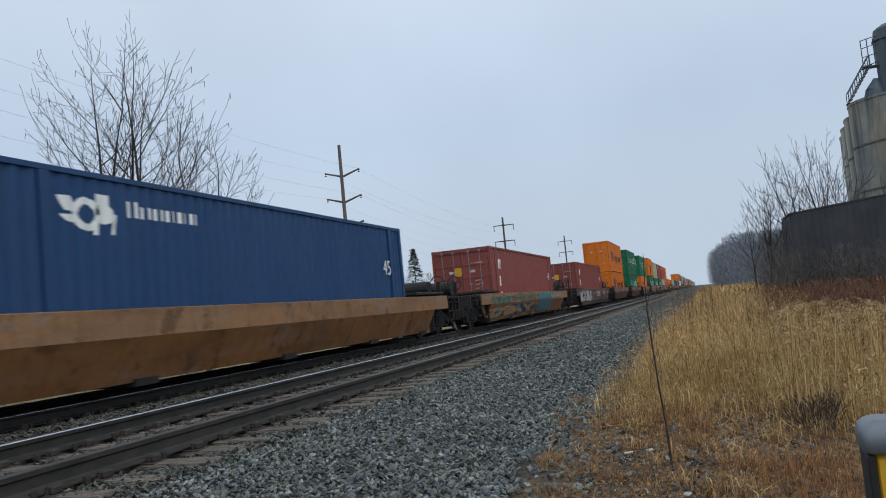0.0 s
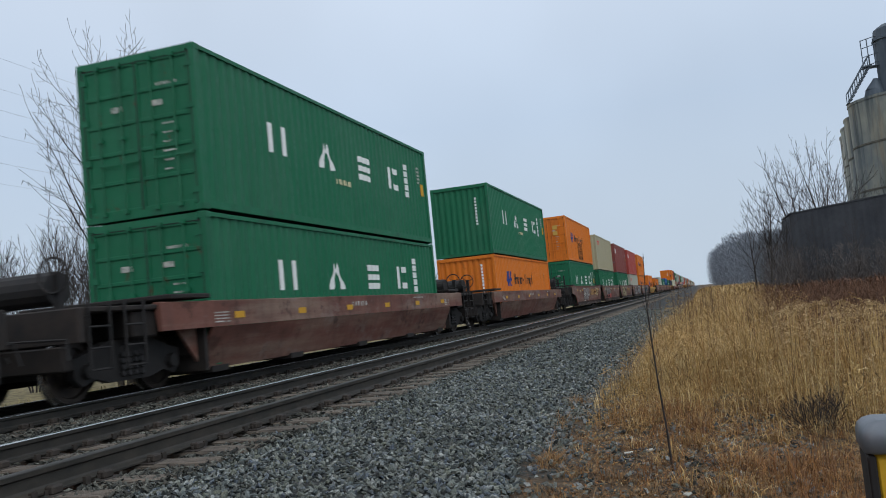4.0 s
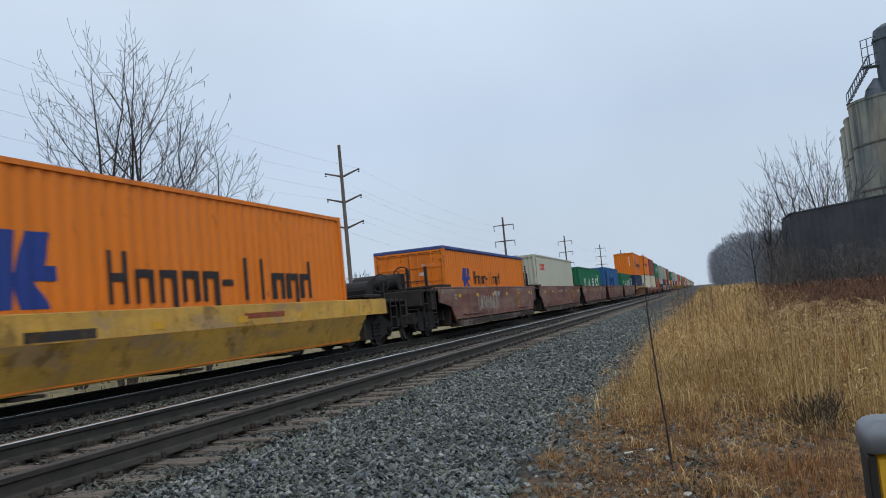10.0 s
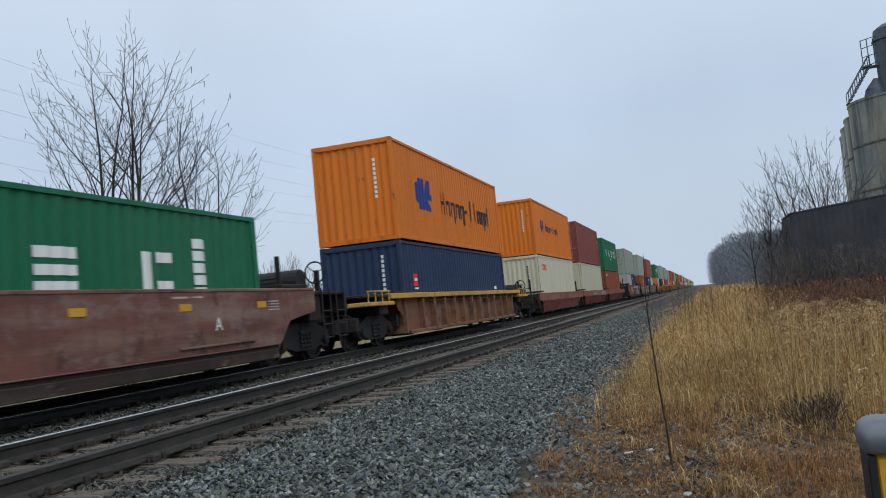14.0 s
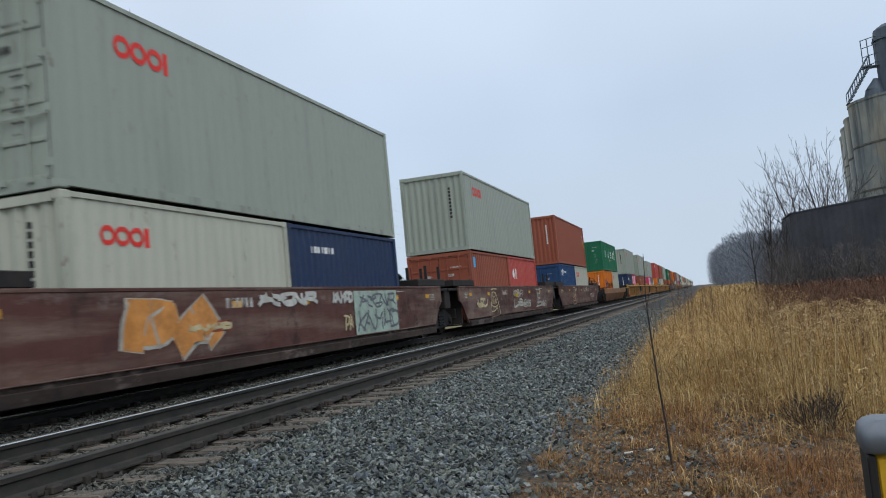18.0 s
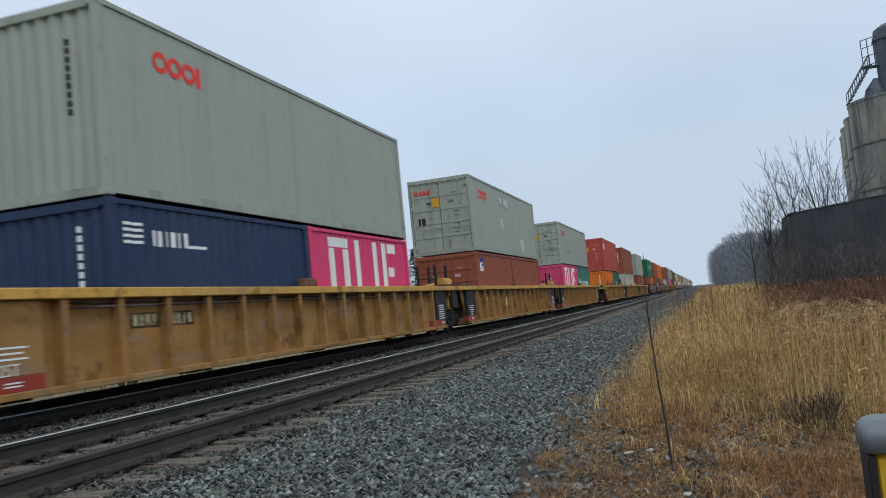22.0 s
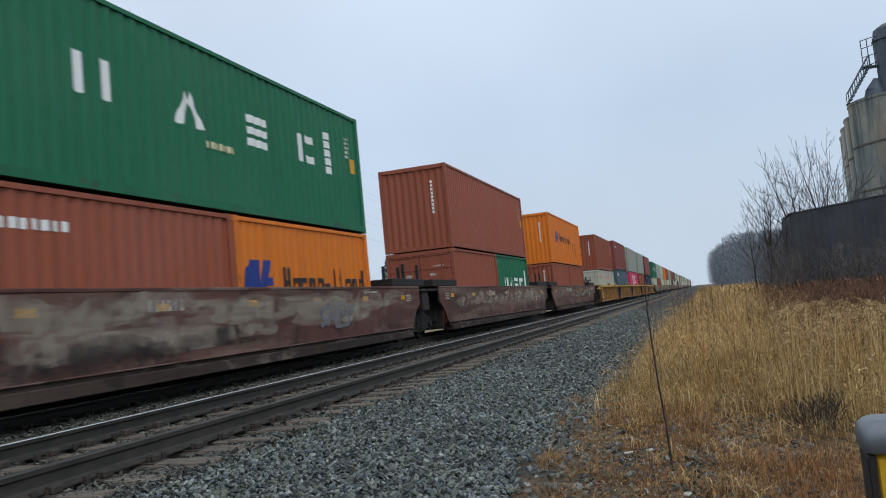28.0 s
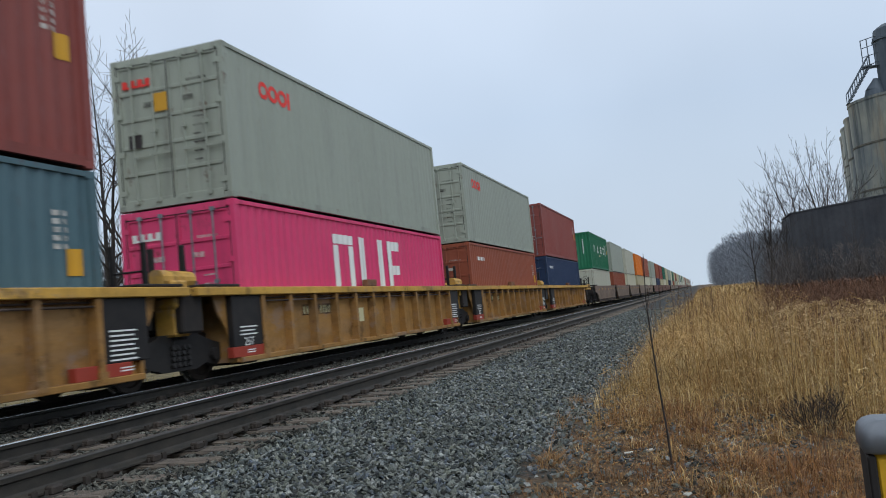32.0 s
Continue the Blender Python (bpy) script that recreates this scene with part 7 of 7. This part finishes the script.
def build_grass():
    r = np.random.default_rng(21)
    # near stand of tall grass
    n = 130000
    y = 4.9 + 11.1 * r.random(n) ** 0.9
    x = left_edge(y) + (r.random(n) ** 0.95) * (0.30 * y + 3.2)
    h, broad, tuft, ramp = stand(x, y)
    keep = r.random(n) < (0.04 + 0.96 * ramp) * np.clip(0.62 + 0.6 * broad + 1.1 * tuft, 0.06, 1)
    x, y, broad, ramp, h = x[keep], y[keep], broad[keep], ramp[keep], h[keep]
    h = h * r.uniform(0.35, 1.25, len(x))
    back = (y > 10.4 + 1.2 * broad) & (x / y > 0.078 + 0.03 * broad)
    blades("brown_weeds", x[back], y[back], h[back] * 0.95, r.uniform(0.003, 0.007, back.sum()), RUST, "dark rusty brown weeds behind the golden grass", 7, 0.4, 0.55)
    x, y, h = x[~back], y[~back], h[~back]
    blades("dry_grass", x, y, h, r.uniform(0.0026, 0.0066, len(x)), GOLD, "tall dry golden grass at the edge of the gravel", 1, 0.48, 0.66)
    # middle
    n = 70000
    y = 16 + 24 * r.random(n) ** 1.2
    x = left_edge(y) + (r.random(n) ** 1.1) * (0.24 * y + 3.5)
    brown = x > 0.070 * y + 0.35 * r.normal(size=n)
    h = r.uniform(0.45, 0.95, n) * np.clip(0.25 + (x - left_edge(y)) * 0.5, 0.25, 1)
    sel = ~brown
    blades("dry_grass", x[sel], y[sel], h[sel], r.uniform(0.006, 0.015, sel.sum()), GOLD, "dry golden grass further along the line", 2)
    blades("brown_weeds", x[brown], y[brown], h[brown] * 1.08, r.uniform(0.006, 0.015, brown.sum()), RUST, "rusty brown winter weeds", 3)
    # far
    n = 42000
    y = 40 + 140 * r.random(n) ** 1.5
    x = left_edge(y) + (r.random(n) ** 1.3) * (0.22 * y + 4)
    brown = x > 0.062 * y + r.normal(size=n) * 0.6
    h = r.uniform(0.6, 1.15, n) * np.clip(0.25 + (x - left_edge(y)) * 0.4, 0.25, 1)
    sel = ~brown
    blades("dry_grass", x[sel], y[sel], h[sel], r.uniform(0.03, 0.07, sel.sum()), GOLD, "far strip of dry grass beside the track", 4)
    blades("brown_weeds", x[brown], y[brown], h[brown], r.uniform(0.03, 0.07, brown.sum()), RUST, "far rusty brown weeds before the woods", 5)
    # low dead stuff in front, over the gravel
    n = 95000
    y = r.uniform(3.2, 9.0, n)
    x = left_edge(y) - 0.25 + r.random(n) * (0.28 * y + 2.0)
    patch = np.array([noise.noise((a * 1.1, b * 1.1, 9)) for a, b in zip(x, y)])
    tuft = np.array([noise.noise((a * 4.0, b * 4.0, 2)) for a, b in zip(x, y)])
    keep = r.random(n) < np.clip(0.42 + 1.1 * patch + 1.5 * tuft + 0.10 * (y - 5), 0.05, 1)
    x, y, tuft = x[keep], y[keep], tuft[keep]
    tall = np.clip(0.04 + 0.2 * tuft, 0.02, 0.15) * r.uniform(0.4, 1.3, len(x))
    blades("dead_grass", x, y, tall, r.uniform(0.002, 0.005, len(x)), LITTER, "flattened orange-brown dead grass and leaves", 6, 1.6, 1.3)
    pick = (r.random(len(x)) < np.clip(0.05 + 0.8 * tuft, 0.0, 0.5)) & (x > left_edge(y) + 0.35 + 0.25 * np.clip(6.5 - y, 0, 3))
    xg, yg = x[pick] + r.normal(0, 0.02, pick.sum()), y[pick] + r.normal(0, 0.02, pick.sum())
    blades("dry_grass", xg, yg, tall[pick] * 1.1 + 0.02, r.uniform(0.0025, 0.006, len(xg)), GOLD, "thin tufts of dry golden grass in the gravel", 8, 0.9, 1.0)
    n = 26000
    y = r.uniform(4.3, 8.2, n)
    x = left_edge(y) + 0.25 + r.random(n) * (0.28 * y + 1.4)
    clump = np.array([noise.noise((a * 1.4, b * 1.4, 15)) + 0.7 * noise.noise((a * 4.5, b * 4.5, 16)) for a, b in zip(x, y)])
    keep = r.random(n) < np.clip(0.22 + 1.3 * clump + 0.28 * np.clip(x, -1, 1.2) + 0.10 * (y - 6), 0.0, 1)
    x, y, clump = x[keep], y[keep], clump[keep]
    blades("russet_grass", x, y, np.clip(0.10 + 0.22 * clump, 0.05, 0.34) * r.uniform(0.4, 1.2, len(x)), r.uniform(0.002, 0.005, len(x)), RUSSET, "matted russet undergrowth at the foot of the grass", 9, 0.8, 0.9)
    n = 15000
    y = r.uniform(3.4, 9, n)
    x = left_edge(y) + 0.05 + r.random(n) * (0.28 * y + 1.6)
    V, F = [], []
    for i in range(n):
        c = np.array([x[i], y[i], ground_z(x[i], y[i]) + r.uniform(0.01, 0.05)])
        m = np.array(Euler((r.uniform(-0.7, 0.7), r.uniform(-0.7, 0.7), r.uniform(0, 6.28))).to_matrix())
        s = r.uniform(0.006, 0.018)
        V.append(np.array([(-1, 0, 0.2), (0, -0.45, 0), (1, 0, 0.25), (0, 0.45, 0)]) * s @ m.T + c)
        F.append(np.arange(4 * i, 4 * i + 4))
    ob = new("leaf_litter", quick_mesh("leaf_litter", np.vstack(V), np.vstack(F), LITTER))
    tagged(ob, "scattered orange-brown fallen leaves on the gravel", "leaves", kind="stuff")


build_grass()
build_far_verge()


def build_specks():
    """Seed heads and curled leaf tips that roughen the top of the grass."""
    r = np.random.default_rng(44)
    n = 90000
    y = 6.4 + 17 * r.random(n) ** 1.3
    x = left_edge(y) + 0.1 + r.random(n) * (0.29 * y + 2.6)
    h, broad, tuft, ramp = stand(x, y)
    keep = (r.random(n) < 0.15 + 0.85 * ramp) & (x / y < 0.10 + 0.03 * broad)
    x, y, h = x[keep], y[keep], h[keep]
    n = len(x)
    h = h * r.uniform(0.45, 1.2, n)
    p = np.stack([x, y, np.array([ground_z(a, b) for a, b in zip(x, y)]) + h], 1)
    s = (0.004 + 0.0004 * y) * r.uniform(0.5, 1.4, n)
    d = r.normal(size=(n, 3)) * s[:, None]
    w = r.normal(size=(n, 3)) * (s * 0.35)[:, None]
    V = np.stack([p - w, p + w, p + d], 1).reshape(-1, 3)
    ob = new("grass_heads", quick_mesh("grass_heads", V, np.arange(3 * n).reshape(-1, 3), SEED))
    tagged(ob, "small pale seed heads and curled tips of the dry grass", "grass", kind="stuff")
    # curled, broken and crossing leaves through the upper part of the stand
    n = 60000
    y = 6.2 + 12 * r.random(n) ** 1.15
    x = left_edge(y) + 0.05 + r.random(n) * (0.29 * y + 2.6)
    h, broad, tuft, ramp = stand(x, y)
    keep = r.random(n) < (0.06 + 0.94 * ramp) * np.clip(0.7 + 0.5 * broad + 0.9 * tuft, 0.1, 1)
    x, y, h, broad = x[keep], y[keep], h[keep], broad[keep]
    n = len(x)
    p = np.stack([x, y, np.array([ground_z(a, b) for a, b in zip(x, y)]) + h * r.uniform(0.3, 1.1, n)], 1)
    d = r.normal(size=(n, 3)) * (1, 1, 0.8)
    d *= (r.uniform(0.03, 0.10, n) / np.linalg.norm(d, axis=1))[:, None]
    bend = r.normal(size=(n, 3)) * 0.022
    w = r.normal(size=(n, 3)) * 0.0011
    V = np.stack([p - w, p + w, p + d * 0.55 + bend + w, p + d * 0.55 + bend - w, p + d], 1).reshape(-1, 3)
    k = np.arange(n)[:, None] * 5
    brown = (y > 10.4 + 1.2 * broad) & (x / y > 0.078 + 0.03 * broad)
    for sel, mat, lab in ((~brown, GOLD, "curled and broken leaves of the dry golden grass"), (brown, RUST, "curled leaves of the rusty brown weeds")):
        kk = k[sel]
        me = bpy.data.meshes.new("grass_curls")
        used = (kk + np.arange(5)).reshape(-1)
        j = np.arange(len(kk))[:, None] * 5
        me.from_pydata(V[used].tolist(), [], [tuple(q) for q in (j + np.array([0, 1, 2, 3])).tolist()] + [tuple(q) for q in (j + np.array([3, 2, 4])).tolist()])
        me.materials.append(mat)
        tagged(new("grass_curls", me), lab, "grass", kind="stuff")


SEED = per_island("dry_seed_heads", ((200, 164, 98), (160, 122, 66), (214, 186, 130), (126, 94, 52)), 0.9, (160, 118, 62), 0.5)
build_specks()


def build_weeds():
    """Goldenrod with pale fluffy heads, dark upright stems, one thin bare stalk by the gravel."""
    r = random.Random(31)
    bm_s, bm_f, bm_t = bmesh.new(), bmesh.new(), bmesh.new()
    for i in range(430):
        y = r.uniform(7.0, 11.2)
        x = y * r.uniform(0.080, 0.26)
        z0 = ground_z(x, y)
        h = r.uniform(0.50, 0.92)
        p = Vector((x, y, z0))
        q = p + Vector((r.uniform(-0.12, 0.12), r.uniform(-0.12, 0.12), h))
        tube(bm_t, p, q, 0.003, 0.002, 4, False)
        # a plume that arches over and hangs
        a = r.uniform(0, 6.2832)
        out = Vector((math.cos(a), math.sin(a), 0))
        size = r.uniform(0.08, 0.17)
        for k in range(46):
            f = r.random()
            c = q + out * size * f + Vector((0, 0, size * (0.5 * f - 0.95 * f * f)))
            wide = 0.016 * (1 - 0.6 * f)
            c += Vector((r.gauss(0, wide), r.gauss(0, wide), r.gauss(0, wide)))
            d = (out * 0.4 + Vector((r.uniform(-1, 1), r.uniform(-1, 1), r.uniform(-1, 0.6)))) * 0.020
            s = Vector((r.uniform(-1, 1), r.uniform(-1, 1), r.uniform(-1, 1))) * 0.0050
            bm_f.faces.new([bm_f.verts.new(c - s), bm_f.verts.new(c + s), bm_f.verts.new(c + d)])
    for i in range(150):
        if i % 3:
            y = r.uniform(12, 30)
            x = -0.9 + r.random() * (0.5 + 0.05 * y)
        else:
            y = r.uniform(9, 30)
            x = y * r.uniform(-0.03, 0.2)
        z0 = ground_z(x, y)
        h = r.uniform(0.7, 1.3)
        lean = r.uniform(-0.09, 0.09)
        top = Vector((x + lean, y, z0 + h))
        tube(bm_s, (x, y, z0), top, 0.0032 + 0.0001 * y, 0.0018, 4, False)
        for k in range(r.randint(1, 5)):
            f = r.uniform(0.5, 0.95)
            c = Vector((x + lean * f, y, z0 + h * f))
            tube(bm_s, c, c + Vector((r.uniform(-0.07, 0.07), 0, r.uniform(0.05, 0.12))), 0.003, 0.0015, 3, False)
    for bm, nm, mat, lab in ((bm_s, "weed_stems", STEM, "dark brown upright dead weed stems"), (bm_t, "plume_stems", GOLD, "thin straw stems of the plumed grass"), (bm_f, "weed_heads", FLUFF, "pale fluffy seed heads on dead weeds")):
        me = bpy.data.meshes.new(nm)
        bm.to_mesh(me)
        bm.free()
        me.materials.append(mat)
        tagged(new(nm, me), lab, "weeds", kind="stuff")
    # the bare stalk
    root = new("dead_stalk")
    base = Vector((-0.30, 5.45, ground_z(-0.30, 5.45)))
    pts = [Vector((0, 0, 0)), Vector((-0.008, 0, 0.28)), Vector((-0.03, 0, 0.62)), Vector((-0.042, 0, 0.95)), Vector((-0.046, 0, 1.12)), Vector((-0.03, 0, 1.42))]
    part("stalk", "stalk", lambda bm: [tube(bm, a, b, 0.0085 - 0.0013 * i, 0.0085 - 0.0013 * (i + 1), 6, False) for i, (a, b) in enumerate(zip(pts, pts[1:]))], BARK, root)
    for i in range(9):
        a = pts[2].lerp(pts[4], i / 9)
        part("twig", f"stwig{i}", lambda bm: tube(bm, a, a + Vector((0.03 * (-1) ** i, 0.01, 0.05 + 0.01 * i)), 0.003, 0.0015, 4), BARK, root)
    root.matrix_world = pose(*base)
    tagged(root, "single thin dark dead weed stalk standing in the gravel", "weed")
    tall = new("dead_stalk")
    way = [Vector((0, 0, 0)), Vector((-0.03, 0, 0.45)), Vector((-0.10, 0, 0.9)), Vector((-0.13, 0, 1.3))]
    part("stalk", "stalk_tall", lambda bm: [tube(bm, a, b, 0.018 - 0.004 * i, 0.014 - 0.004 * i, 6, False) for i, (a, b) in enumerate(zip(way, way[1:]))], BARK, tall)
    for i in range(8):
        a = way[1].lerp(way[3], i / 8)
        part("twig", f"ttwig{i}", lambda bm: tube(bm, a, a + Vector((0.07 * (-1) ** i, 0.02, 0.10)), 0.005, 0.003, 4), BARK, tall)
    tall.matrix_world = pose(2.08, 9.9, ground_z(2.08, 9.9))
    tagged(tall, "tall dark dead weed stalk in the brown grass", "weed")
    # dark dead bush in the grass
    bush = bare_tree(77, 0.42, 8, 0.5, 0.9, "dead_bush", "small dark dead bush among the dry grass", 0.6, (6, 4, 2), 0.0011)
    put(bush, 0.72, 6.6)


build_weeds()


# ---- the yellow guard post beside the camera ----
def build_post():
    root = new("guard_post")
    yel = painted("worn_yellow_post", (206, 160, 40), 0.6, 0.5, 0.2, 0.6)
    part("post", "gpostbody", lambda bm: rounded(bm, 0.0, 0.16, -0.05, 0.05, 0.0, 0.868, 0.012), yel, root, "worn yellow painted steel")
    def cap(bm):
        rings = []
        for z, i in ((0.868, 0.004), (0.872, 0.0), (0.896, 0.0), (0.908, 0.004), (0.917, 0.013), (0.922, 0.028)):
            rings.append([bm.verts.new(c) for c in ((-0.010 + i, -0.048 + 0.5 * i, z), (0.002 + i, -0.062 + i, z), (0.165 - i, -0.062 + i, z), (0.177 - i, -0.048 + 0.5 * i, z), (0.177 - i, 0.048 - 0.5 * i, z), (0.165 - i, 0.062 - i, z), (0.002 + i, 0.062 - i, z), (-0.010 + i, 0.048 - 0.5 * i, z))])
        for a, b in zip(rings, rings[1:]):
            for k in range(8):
                bm.faces.new((a[k], a[(k + 1) % 8], b[(k + 1) % 8], b[k])).smooth = True
        bm.faces.new(rings[0][::-1])
        bm.faces.new(rings[-1])
    part("cap", "gpostcap", cap, GALV, root, "dull grey metal cap")
    # Black strip puts the post's shaded left side into its colour.
    part("edge_strip", "gpoststrip", lambda bm: rounded(bm, -0.006, 0.008, -0.055, 0.055, 0.01, 0.865, 0.003), IRON, root, "black rubbed edge")
    root.matrix_world = pose(0.248, 1.62, ground_z(0.248, 1.62), 0, 0, -3)
    tagged(root, "short yellow steel guard post with grey cap", "post")
    # pale scraps on the gravel
    scrap = painted("pale_scrap", (170, 170, 160), 0.3, 0.1, 0.1)
    for k, (x, y) in enumerate(((-0.62, 6.0), (-0.48, 6.1), (-0.2, 4.75))):
        ob = new("scrap", mesh_of(f"scrap{k}", lambda bm: rounded(bm, -0.035 + 0.008 * k, 0.03, -0.018, 0.02, 0.0, 0.01, 0.004), scrap))
        ob.matrix_world = pose(x, y, ground_z(x, y) + 0.03, 4, -6, 30 * k)
        tagged(ob, "pale scrap of litter lying on the gravel", "litter")


build_post()


# ---- the train runs ----
def motions():
    for ob, s, z in MOVERS:
        walk(ob, [(0.0, pose(XT, s, z)), (SECONDS, pose(XT, s - SPEED * SECONDS, z))])


motions()
